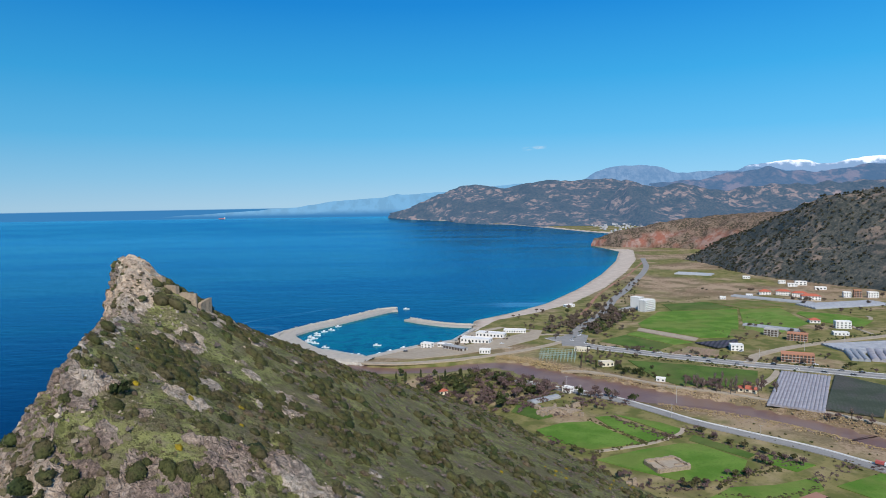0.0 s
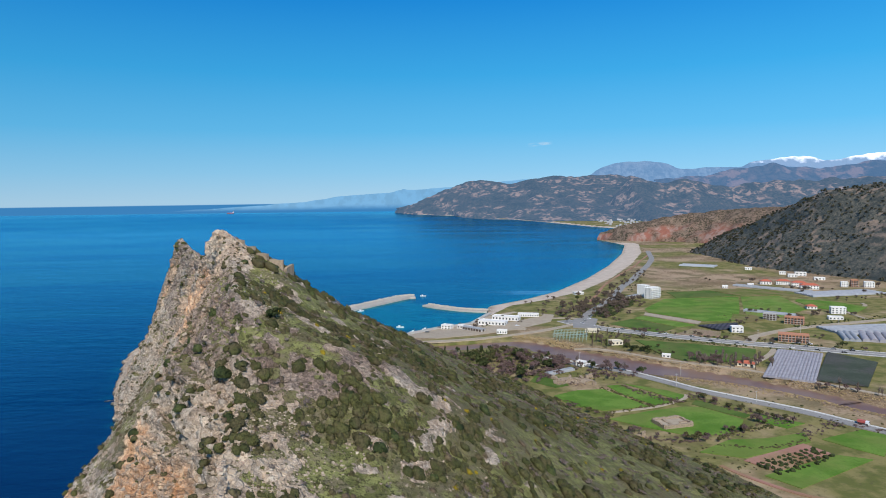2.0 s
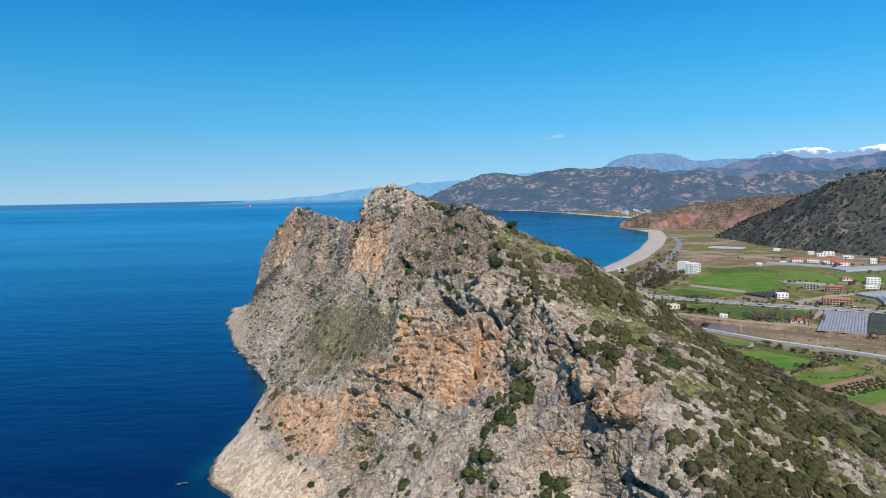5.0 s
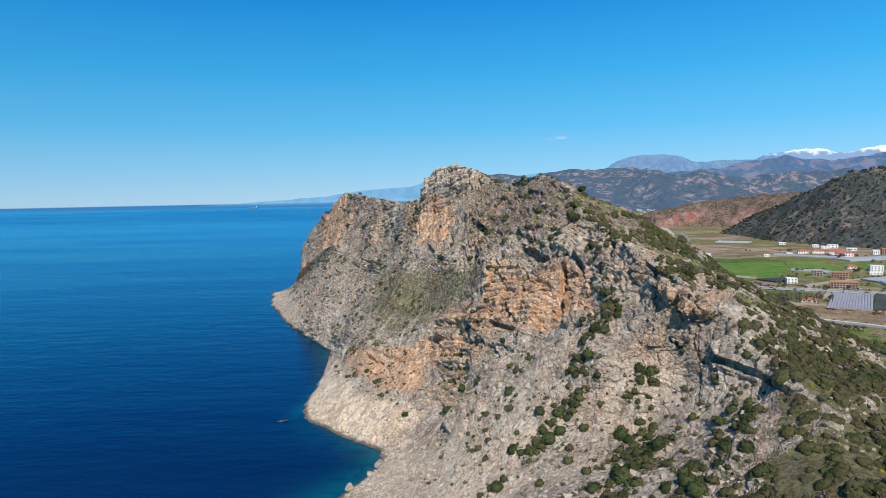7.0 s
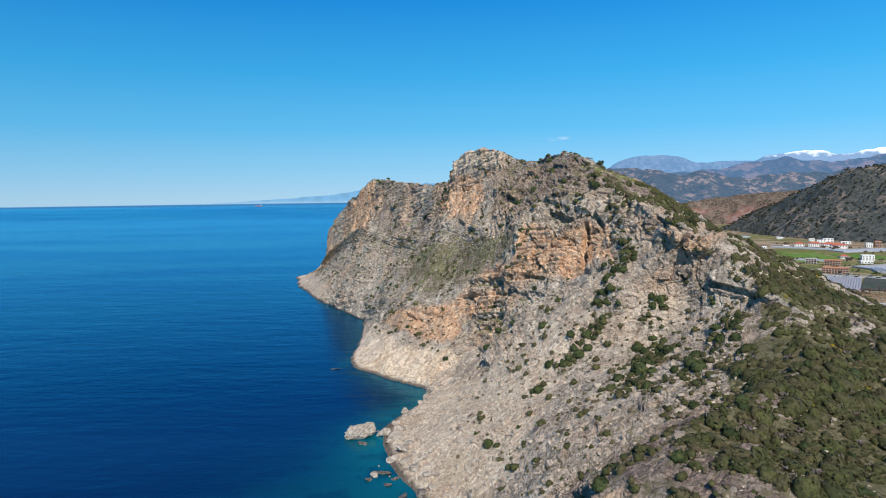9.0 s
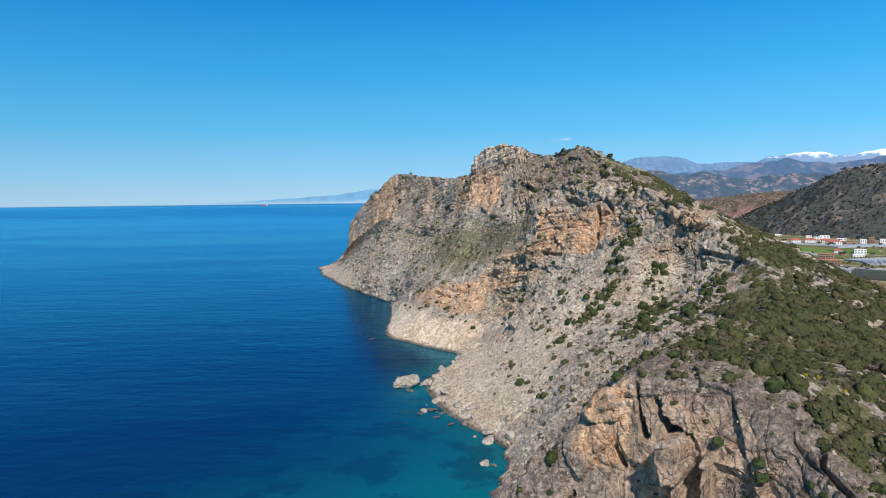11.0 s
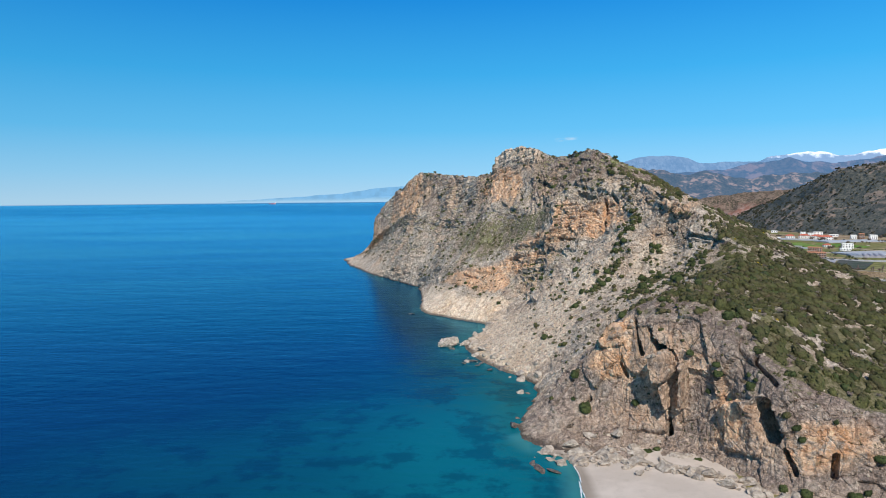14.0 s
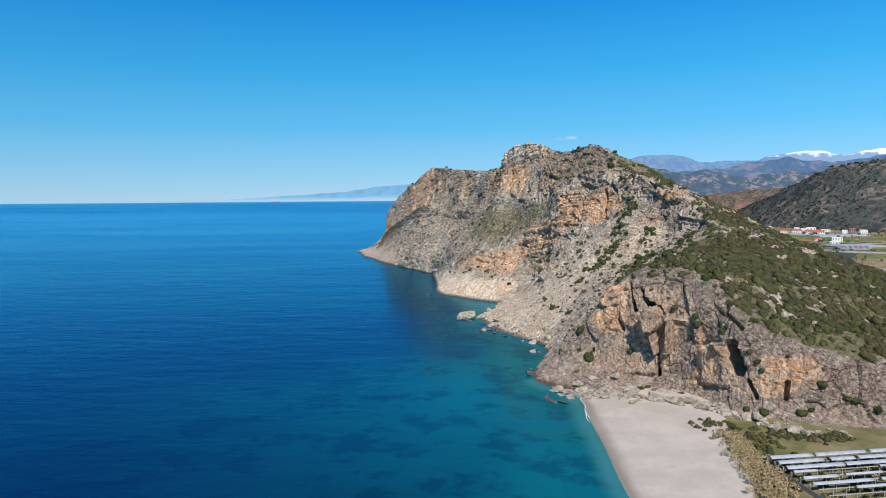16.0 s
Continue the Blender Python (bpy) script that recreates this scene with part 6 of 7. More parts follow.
CROP = field_material("young_wheat", (0.090, 0.185, 0.026), (0.145, 0.245, 0.045))
CROP2 = field_material("dark_crop", (0.070, 0.125, 0.026), (0.105, 0.165, 0.038))
CROP3 = field_material("light_wheat", (0.115, 0.205, 0.034), (0.165, 0.255, 0.055))
MEADOW = field_material("rough_meadow", (0.12, 0.15, 0.035), (0.19, 0.185, 0.07))
PLOUGH = field_material("bare_plot", (0.30, 0.225, 0.14), (0.36, 0.28, 0.18), 2.2, 60, (0.16, 0.16, 0.07))
BLACKNET = field_material("dark_shade_net", (0.055, 0.06, 0.075), (0.085, 0.09, 0.105), 4.0, 30, (0.04, 0.045, 0.055))
GREENNET = field_material("dark_green_net", (0.065, 0.08, 0.06), (0.10, 0.115, 0.09), 2.0, -34, (0.05, 0.065, 0.045))
EARTH = field_material("red_earth", (0.27, 0.17, 0.095), (0.34, 0.23, 0.14))
ASPHALT = plain("asphalt", (0.30, 0.29, 0.275), (0.23, 0.225, 0.215), 6.0, 0.9)
DIRT = plain("packed_dirt", (0.42, 0.355, 0.27), (0.33, 0.27, 0.20), 5.0, 0.95)
CONCRETE = plain("concrete", (0.46, 0.44, 0.41), (0.36, 0.34, 0.31), 3.0, 0.9)
PAINT = plain("road_paint", (0.75, 0.75, 0.72), (0.55, 0.55, 0.52), 2.0, 0.8)


FIELD_STEP = []


def field(name, poly, material, label, lift=0.28):
    bm = bmesh.new()
    lift += 0.012 * len(FIELD_STEP)
    FIELD_STEP.append(name)
    vs = [bm.verts.new((x, y, ground_z(x, y) + lift)) for x, y in poly]
    f = bm.faces.new(vs)
    if f.normal.z < 0:
        f.normal_flip()
    r = bmesh.ops.extrude_face_region(bm, geom=[f])
    bmesh.ops.translate(bm, verts=[v for v in r["geom"] if isinstance(v, bmesh.types.BMVert)], vec=(0, 0, -0.9))
    bmesh.ops.recalc_face_normals(bm, faces=bm.faces)
    return tagged(part(name, bm, material), label, "field", kind="structure")


GREEN = "bright green field of young wheat"
field("field_1", [(24, 378), (31, 359), (50, 346), (80, 354), (66, 380), (60, 392), (42, 390)], CROP, GREEN)
field("field_2", [(64, 400), (70, 379), (86, 355), (98, 362), (88, 382), (73, 402)], CROP, GREEN)
field("field_3", [(77, 405), (92, 384), (104, 364), (112, 375), (102, 388)], CROP, GREEN)
field("field_4", [(50, 331), (64, 319), (86, 303), (104, 304), (117, 309), (128, 328), (112, 352), (101, 353), (76, 344)], CROP, GREEN)
field("field_5", [(114, 366), (108, 358), (130, 331), (136, 336)], CROP2, "green plot beside the river road")
field("field_6", [(143, 336), (160, 321), (146, 313), (134, 326)], CROP, GREEN)
field("field_7", [(84, 279), (104, 271), (148, 292), (152, 306), (128, 298), (106, 296)], CROP, GREEN)
field("field_8", [(102, 268), (112, 254), (150, 276), (143, 290)], EARTH, "reddish ploughed orchard soil")
field("field_9", [(104, 250), (114, 236), (166, 268), (152, 274)], CROP, GREEN)
field("field_10", [(156, 296), (164, 284), (174, 272), (196, 300), (186, 310)], CROP, GREEN)
field("field_11", [(20, 432), (12, 412), (28, 396), (38, 402), (34, 424)], CROP2, "small green plot by the ruins")
field("field_12", [(118, 624), (150, 652), (181, 602), (156, 577)], CROP2, GREEN)
field("field_13", [(178, 691), (220, 634), (256, 634), (288, 706), (326, 798), (226, 786), (180, 712)], CROP, "wide bright green wheat field")
field("field_14", [(329, 798), (380, 800), (375, 770), (361, 700), (304, 650), (270, 640), (292, 704)], CROP3, "wide light green wheat field")
field("field_23", [(249, 844), (311, 857), (328, 806), (244, 792)], CROP2, "narrow green field behind the hotel")
field("field_24", [(391, 776), (425, 752), (438, 711), (404, 676), (376, 712), (379, 760)], CROP, "green field below the village houses")
field("field_25", [(152, 655), (167, 669), (204, 614), (183, 603)], CROP3, "light green strip beside the wheat")
field("field_15", [(204, 607), (248, 618), (240, 594), (216, 584)], BLACKNET, "field under dark grey shade netting", 1.6)
field("field_16", [(164, 565), (194, 596), (216, 580), (206, 557)], PLOUGH, "bare vineyard plot with low rows")
field("field_17", [(124, 546), (166, 529), (216, 506), (202, 476), (168, 462), (140, 470), (130, 490)], CROP2, "green plots below the highway")
field("field_18", [(268, 490), (287, 455), (240, 391), (214, 408)], GREENNET, "field under dark green netting", 1.2)
field("field_19", [(332, 804), (316, 850), (360, 876), (430, 812), (400, 790), (384, 806)], MEADOW, "rough yellow-green meadow")
field("field_20", [(174, 688), (216, 631), (208, 618), (168, 673)], DIRT, "pale dirt strip between the fields", 0.34)
field("field_21", [(250, 640), (262, 625), (290, 640), (286, 668), (266, 672)], MEADOW, "small plots with planted rows")
field("field_22", [(-34, 462), (-10, 450), (20, 470), (22, 500), (-14, 505), (-40, 488)], MEADOW, "grassy patch south of the river")
HIGHWAY = [(74, 645), (84, 628), (106, 600), (133, 581), (174, 554), (212, 531), (251, 513), (278, 498), (306, 484), (400, 440), (640, 340)]
ribbon("highway", HIGHWAY, 17, None, ASPHALT, "grey two-lane highway along the valley", "road", 160, lift=0.45, thick=0.8)
ribbon("median", HIGHWAY[1:], 1.4, None, CONCRETE, "concrete median kerb of the highway", "kerb", 160, lift=0.62, thick=0.4)
for off, nm in ((8.0, "kerb"), (-8.0, "kerb")):
    h = spline(np.array(HIGHWAY, float), 120)
    t = np.gradient(h, axis=0)
    t /= np.linalg.norm(t, axis=1, keepdims=True)
    ribbon(nm, (h + np.c_[-t[:, 1], t[:, 0]] * off)[::4], 0.7, None, PAINT, "pale kerb line beside the highway", "kerb", 120, lift=0.6, thick=0.4)
ribbon("coast_road", [(84, 632), (98, 652), (114, 696), (157, 782), (198, 893), (235, 975), (275, 1074), (330, 1210), (372, 1330), (395, 1420), (420, 1520)], 11, None, ASPHALT, "grey coast road behind the beach", "road", 140, lift=0.5, thick=0.8)
ribbon("promenade", [(128, 770), (150, 830), (180, 920), (230, 1040), (290, 1170), (350, 1320), (400, 1440)], 4, None, EARTH, "reddish promenade path behind the beach", "path", 120, lift=0.4, thick=0.6)
ribbon("side_road", [(219, 528), (230, 545), (242, 560), (288, 589), (341, 610), (402, 632), (560, 690), (700, 730)], 8.5, None, DIRT, "pale side road to the village", "road", 120, lift=0.5, thick=0.8)
ribbon("lane", [(232, 506), (218, 486), (196, 462), (182, 448)], 5, None, DIRT, "dirt lane below the highway", "path", 60, lift=0.42, thick=0.6)
ribbon("village_lane", [(449, 740), (440, 720), (400, 690), (392, 640)], 4, None, DIRT, "dirt lane across the meadow", "path", 60, lift=0.42, thick=0.6)
ribbon("field_lane", [(112, 378), (106, 368), (84, 353), (52, 342)], 2.6, None, DIRT, "narrow field track", "path", 60, lift=0.36, thick=0.6)
ribbon("farm_track", [(88, 262), (96, 248), (110, 231), (122, 224), (134, 221), (158, 232), (184, 250)], 2.4, None, EARTH, "reddish farm track round the plots", "path", 60, lift=0.4, thick=0.6)
RIVER_ROAD = [(20, 488), (46, 467), (81, 441), (106, 410), (122, 388), (142, 368), (170, 341), (192, 312), (240, 255), (330, 160)]
ribbon("river_road", RIVER_ROAD, 7.5, None, ASPHALT, "grey road along the river", "road", 140, lift=0.5, thick=0.8)
h = spline(np.array(RIVER_ROAD, float), 120)
t_ = np.gradient(h, axis=0)
t_ /= np.linalg.norm(t_, axis=1, keepdims=True)
ribbon("parapet", (h + np.c_[-t_[:, 1], t_[:, 0]] * 4.4)[::4], 1.1, None, PAINT, "low whitewashed parapet beside the river road", "parapet", 120, lift=0.9, thick=1.4)
ribbon("river_track", [(64, 522), (96, 502), (130, 470), (176, 441), (210, 406), (236, 378), (310, 300)], 4, None, DIRT, "pale embankment track along the river", "path", 120, lift=0.5, thick=1.4)
ribbon("harbour_track", [(-190, 650), (-160, 606), (-120, 567), (-86, 547), (-50, 549), (-10, 562), (30, 582), (62, 606), (84, 626)], 7, None, DIRT, "pale dirt track along the harbour", "path", 120, lift=0.55, thick=1.2)
ribbon("harbour_lane", [(30, 600), (10, 610), (40, 648), (70, 660), (96, 656)], 6, None, DIRT, "dirt lane among the harbour sheds", "path", 80, lift=0.4, thick=1.0)
field("yard", [(-96, 580), (-64, 616), (-30, 646), (-4, 690), (26, 706), (70, 680), (60, 640), (20, 600), (-20, 575), (-60, 560)], DIRT, "bare dusty harbour yard", 0.15)
field("junction", [(78, 606), (98, 600), (112, 650), (100, 664), (84, 646)], ASPHALT, "paved road junction", 0.52)

# ---- harbour ----
RUBBLE = plain("armour_stone", (0.56, 0.53, 0.48), (0.42, 0.39, 0.35), 1.5, 0.95)

MOLE = plain("paved_mole_crown", (0.47, 0.43, 0.37), (0.36, 0.33, 0.285), 4.0, 0.95)


def breakwater(line, width, top, label):
    """A mole: paved crown between sloping rubble flanks with stones of their own."""
    p = spline(line, 90)
    t = np.gradient(p, axis=0)
    t /= np.linalg.norm(t, axis=1, keepdims=True)
    s = np.c_[-t[:, 1], t[:, 0]]
    prof = [(-0.5 * width - 5, -3.0), (-0.5 * width, top), (-0.28 * width, top + 1.4), (-0.22 * width, top + 1.4), (-0.2 * width, top), (0.5 * width, top), (0.5 * width + 0.4, -3.0)]
    rows = [np.c_[p + s * a, np.full(90, b) + (0.25 * fbm(np.c_[p * 1.0, np.full(90, a)], 3, 2, 9) if b > 0 else 0)] for a, b in prof]
    me = raw_mesh("breakwater", np.stack(rows, 1).reshape(-1, 3), grid_faces(90, len(prof)), MOLE, False)
    ob = tagged(new("breakwater", me), label, "breakwater", kind="structure")
    verts, faces, base = [], [], 0
    for j in range(420):
        i, (v, f) = RNG.randint(90), PEBBLES[j % 5]
        a = -0.5 * width - RNG.uniform(-1.0, 5)
        q = np.r_[p[i] + s[i] * a, np.interp(a, [-0.5 * width - 5, -0.5 * width], [-1.0, top])]
        m = np.array(Euler(RNG.uniform(0, 6.28, 3)).to_matrix())
        verts.append((v @ m.T) * RNG.uniform(0.7, 1.5) + q + np.r_[RNG.normal(size=2), 0])
        faces.append(f + base)
        base += len(v)
    st = new("armour_stones", raw_mesh("armour_stones", np.concatenate(verts), np.concatenate(faces), RUBBLE, False))
    st.parent = ob
    st["kind"] = "stuff"


breakwater([(-98, 843), (-112, 838), (-134, 806), (-163, 760), (-192, 716), (-204, 680), (-190, 648), (-164, 608), (-130, 577), (-100, 564)], 24, 2.2, "curved harbour breakwater with a dirt crown and rock armour")
breakwater([(-2, 722), (-30, 731), (-60, 752), (-78, 770)], 14, 1.8, "short rubble jetty at the harbour mouth")
for a, b in (((-104, 578), (-62, 620)), ((-62, 620), (-24, 645)), ((-24, 645), (-2, 704)), ((-150, 612), (-104, 578))):
    ribbon("quay", [a, ((a[0] + b[0]) / 2, (a[1] + b[1]) / 2), b], 5, 2.0, CONCRETE, "concrete harbour quay", "quay", 20, thick=4)

WHITE = plain("white_plaster", (0.80, 0.79, 0.76), (0.70, 0.68, 0.64), 2.5, 0.8)
CREAM = plain("cream_plaster", (0.72, 0.66, 0.52), (0.62, 0.56, 0.44), 2.5, 0.8)
BRICK = plain("hollow_brick", (0.52, 0.25, 0.15), (0.44, 0.21, 0.13), 1.0, 0.9)
RAWGREY = plain("raw_concrete", (0.50, 0.48, 0.45), (0.40, 0.38, 0.35), 2.0, 0.9)
TILE = plain("red_roof_tiles", (0.50, 0.14, 0.085), (0.40, 0.12, 0.075), 0.9, 0.85)
SLATE = plain("grey_sheet_roof", (0.36, 0.37, 0.38), (0.28, 0.29, 0.30), 3.0, 0.6)
GLASS = plain("window_glass", (0.035, 0.045, 0.055), (0.02, 0.025, 0.03), 1.0, 0.08, spec=0.6)
# dark colour standing in for the shade inside open bays
BAY_SHADE = plain("painted_bay_shade", (0.10, 0.075, 0.06), (0.06, 0.05, 0.045), 1.5, 0.95)
PLASTIC = plain("greenhouse_plastic", (0.40, 0.385, 0.41), (0.27, 0.25, 0.265), 5.0, 0.6, spec=0.25)
PLASTIC2 = plain("pale_plastic_sheet", (0.37, 0.385, 0.41), (0.25, 0.265, 0.29), 6.0, 0.6, spec=0.25)
PLASTIC3 = plain("white_plastic_film", (0.46, 0.48, 0.51), (0.30, 0.31, 0.32), 1.6, 0.45, spec=0.4)
METAL = plain("painted_steel", (0.30, 0.42, 0.38), (0.24, 0.34, 0.31), 1.0, 0.5)
SHARED = {}


def shared_box(key, w, d, h, material):
    if key not in SHARED:
        me = bpy.data.meshes.new(key[0])
        bm = boxes((-w / 2, w / 2, -d / 2, d / 2, 0, h))
        bm.to_mesh(me)
        bm.free()
        me.materials.append(material)
        SHARED[key] = me
    return SHARED[key]


def building(name, x, y, w, d, h, storeys, turn, wall, label, roof="flat", cols=5, category="house", open_bays=False, balconies=False, roof_mat=None, sides=True):
    """A block with storeys of windows set in reveals, a parapet or a tiled hip roof."""
    w, d, h = 0.82 * w, 0.8 * d, 0.72 * h
    z = ground_z(x, y)
    root = empty(name, pose(x, y, z, 0, 0, turn), label, category)
    fl = h / storeys
    part("wall", boxes((-w / 2, w / 2, -d / 2, d / 2, -0.8, h)), wall, root)
    if roof == "hip":
        bm = bmesh.new()
        e, rise, in_ = 0.6, min(w, d) * 0.28, min(w, d) / 2
        lo = [bm.verts.new(p) for p in ((-w / 2 - e, -d / 2 - e, h), (w / 2 + e, -d / 2 - e, h), (w / 2 + e, d / 2 + e, h), (-w / 2 - e, d / 2 + e, h))]
        a = bm.verts.new((-w / 2 + in_, 0, h + rise)) if w > d else bm.verts.new((0, -d / 2 + in_, h + rise))
        b = bm.verts.new((w / 2 - in_, 0, h + rise)) if w > d else bm.verts.new((0, d / 2 - in_, h + rise))
        quads = [(lo[0], lo[1], b, a), (lo[2], lo[3], a, b), (lo[1], lo[2], b), (lo[3], lo[0], a)] if w > d else [(lo[0], lo[1], a), (lo[1], lo[2], b, a), (lo[2], lo[3], b), (lo[3], lo[0], a, b)]
        for q in quads:
            bm.faces.new(q)
        bm.faces.new(lo[::-1])
        part("roof", bm, roof_mat or TILE, root, "red tiled hip roof")
    elif roof == "gable":
        bm = bmesh.new()
        e, rise = 0.4, d * 0.14
        v = [bm.verts.new(p) for p in ((-w / 2 - e, -d / 2 - e, h), (w / 2 + e, -d / 2 - e, h), (w / 2 + e, 0, h + rise), (-w / 2 - e, 0, h + rise), (w / 2 + e, d / 2 + e, h), (-w / 2 - e, d / 2 + e, h))]
        for q in ((0, 1, 2, 3), (3, 2, 4, 5), (1, 4, 2), (0, 3, 5), (0, 5, 4, 1)):
            bm.faces.new([v[j] for j in q])
        part("roof", bm, roof_mat or SLATE, root, "low pitched sheet roof")
    else:
        part("roof", boxes((-w / 2 - 0.15, w / 2 + 0.15, -d / 2 - 0.15, d / 2 + 0.15, h, h + 0.25)), roof_mat or wall, root)
        part("parapet", boxes((-w / 2 - 0.15, w / 2 + 0.15, -d / 2 - 0.15, -d / 2 + 0.1, h + 0.25, h + 0.6), (-w / 2 - 0.15, w / 2 + 0.15, d / 2 - 0.1, d / 2 + 0.15, h + 0.25, h + 0.6),
                              (-w / 2 - 0.15, -w / 2 + 0.1, -d / 2 + 0.1, d / 2 - 0.1, h + 0.25, h + 0.6), (w / 2 - 0.1, w / 2 + 0.15, -d / 2 + 0.1, d / 2 - 0.1, h + 0.25, h + 0.6)), wall, root)
    ww, wh = (w / cols * (0.72 if open_bays else 0.42)), fl * (0.72 if open_bays else 0.48)
    # open bays are dark panels on the solid wall, their inner shade painted
    pane = BAY_SHADE if open_bays else GLASS
    me = shared_box(("window", round(ww, 2), round(wh, 2), open_bays), ww, 0.12, wh, pane)
    for s in range(storeys):
        zz = s * fl + fl * (0.12 if open_bays else 0.3)
        for c in range(cols):
            ob = new("window", me)
            ob.parent = root
            ob.matrix_local = Matrix.Translation((-w / 2 + (c + 0.5) * w / cols, -d / 2 - 0.02, zz))
        if sides:
            n2 = max(1, int(d / 4.5))
            for c in range(n2):
                for sx in (-1, 1):
                    ob = new("window", me)
                    ob.parent = root
                    ob.matrix_local = Matrix.Translation((sx * (w / 2 + 0.02), -d / 2 + (c + 0.5) * d / n2, zz)) @ pose(0, 0, 0, 0, 0, 90) @ Matrix.Diagonal((min(1, 0.6 * d / n2 / ww), 1, 1, 1))
        if open_bays or (balconies and s):
            part("slab" if open_bays else "balcony", boxes((-w / 2 - 0.2, w / 2 + 0.2, -d / 2 - (0.5 if open_bays else 1.3), -d / 2 + 0.1, s * fl - 0.12, s * fl + (0.16 if open_bays else 0.85))), RAWGREY if open_bays else wall, root)
    return root


B = building
B("hotel", 214, 796, 24, 13, 19, 6, 38, WHITE, "white six-storey hotel with balconies", cols=6, balconies=True, category="hotel")
B("hotel_wing", 208, 815, 16, 12, 20, 6, 128, WHITE, "white hotel wing with rows of balconies", cols=5, balconies=True, category="hotel")
B("restaurant", 190, 800, 22, 11, 4.2, 1, 38, CREAM, "low cream restaurant with a dark sheet roof", "gable", 5, roof_mat=SLATE)
B("apartment_block", 263, 536, 30, 12, 9.2, 3, -24, BRICK, "unfinished three-storey brick building by the highway", cols=9, open_bays=True, category="building")
B("unfinished_apartments", 292, 641, 15, 10, 9.0, 3, -34, RAWGREY, "grey concrete apartment block under construction", cols=4, open_bays=True, category="building")
B("brick_block", 306, 618, 21, 11, 9.2, 3, -34, BRICK, "orange brick block under construction", cols=6, open_bays=True, category="building")
B("white_house", 231, 580, 13, 10, 7.2, 2, -10, WHITE, "white flat-roofed two-storey house", cols=3)
B("cottage", 370, 706, 13, 10, 4.5, 1, -12, WHITE, "white cottage with a red tiled roof", "hip", 3)
B("white_block", 382, 674, 18, 10, 9.8, 3, -14, WHITE, "white three-storey house beside the road", cols=4)
B("low_house", 360, 640, 17, 9, 3.8, 1, -14, WHITE, "low white flat-roofed house", cols=4)
B("villa", 418, 920, 18, 13, 6.4, 2, -18, WHITE, "white villa with a red tiled roof", "hip", 4)
B("row_house", 440, 913, 22, 12, 7.6, 2, -24, WHITE, "white row house with a red tiled roof", "hip", 6)
B("row_house", 453, 894, 22, 12, 7.6, 2, -24, WHITE, "white row house with a red tiled roof", "hip", 6)
B("villa", 453, 866, 28, 13, 7.6, 2, -16, WHITE, "long white villa with a red tiled roof", "hip", 6)
for x, y, w, h, n in ((498, 1000, 16, 6, 2), (518, 1014, 20, 8, 2), (500, 1036, 12, 6, 2), (520, 962, 18, 5, 1), (476, 1108, 14, 5, 1), (598, 1146, 14, 5, 1), (344, 884, 9, 4, 1), (388, 902, 10, 4, 1)):
    B("white_house", x, y, w, 10, h, n, -20, WHITE, "small white house at the foot of the hill", cols=3)
B("white_block", 512, 884, 11, 10, 9.5, 3, -20, WHITE, "white three-storey house at the village edge", cols=3)
B("brick_tower", 526, 884, 11, 10, 13, 4, -20, BRICK, "brick four-storey building frame", cols=3, open_bays=True, category="building")
B("white_block", 543, 878, 15, 11, 10, 3, -20, WHITE, "white three-storey house at the village edge", cols=4)
B("harbour_shed", -50, 618, 13, 9, 6, 2, -25, WHITE, "white two-storey harbour building", cols=3, category="shed")
B("harbour_shed", -32, 614, 18, 9, 4.2, 1, -38, WHITE, "white harbour shed with pitched roof", "gable", 4, "shed", roof_mat=WHITE)
B("boat_shed", -23, 598, 30, 9, 4.2, 1, -42, RAWGREY, "open boat shed with a grey sheet roof", "gable", 7, "shed", True)
B("warehouse", -2, 630, 36, 14, 5.5, 1, -22, WHITE, "large white flat-roofed warehouse", cols=8, category="warehouse")
B("warehouse", 14, 656, 36, 13, 5.5, 1, -22, WHITE, "large white flat-roofed warehouse", cols=8, category="warehouse")
B("workshop", 40, 674, 28, 9, 4.0, 1, -8, WHITE, "long low white workshop with a row of windows", cols=9, category="workshop")
B("white_hut", 4, 582, 12, 8, 4.6, 1, -8, WHITE, "small white harbour office with dark windows", cols=4)
B("white_hut", 132, 482, 8, 5, 3, 1, -25, WHITE, "small white farm hut", cols=2)
B("kiosk", 93, 585, 16, 9, 3.4, 1, -20, CREAM, "low pavilion with a pale overhanging roof", cols=6, category="kiosk")
B("farmhouse", 102, 530, 13, 9, 4.6, 1, 12, CREAM, "cream flat-roofed farmhouse among trees", cols=3)
B("farmhouse", 57, 456, 8, 7, 4.8, 2, -40, WHITE, "white farmhouse by the river road", cols=2)
B("hut", -33, 455, 7, 6, 3.6, 1, 15, CREAM, "small farm hut with a red roof", "hip", 2)
B("farmhouse", 184, 452, 15, 8, 3.6, 1, -30, CREAM, "low farmhouse with a red roof among bare trees", "hip", 3)
B("cafe", 126, 836, 16, 10, 3.6, 1, 20, WHITE, "low white beach cafe", cols=4, category="cafe")

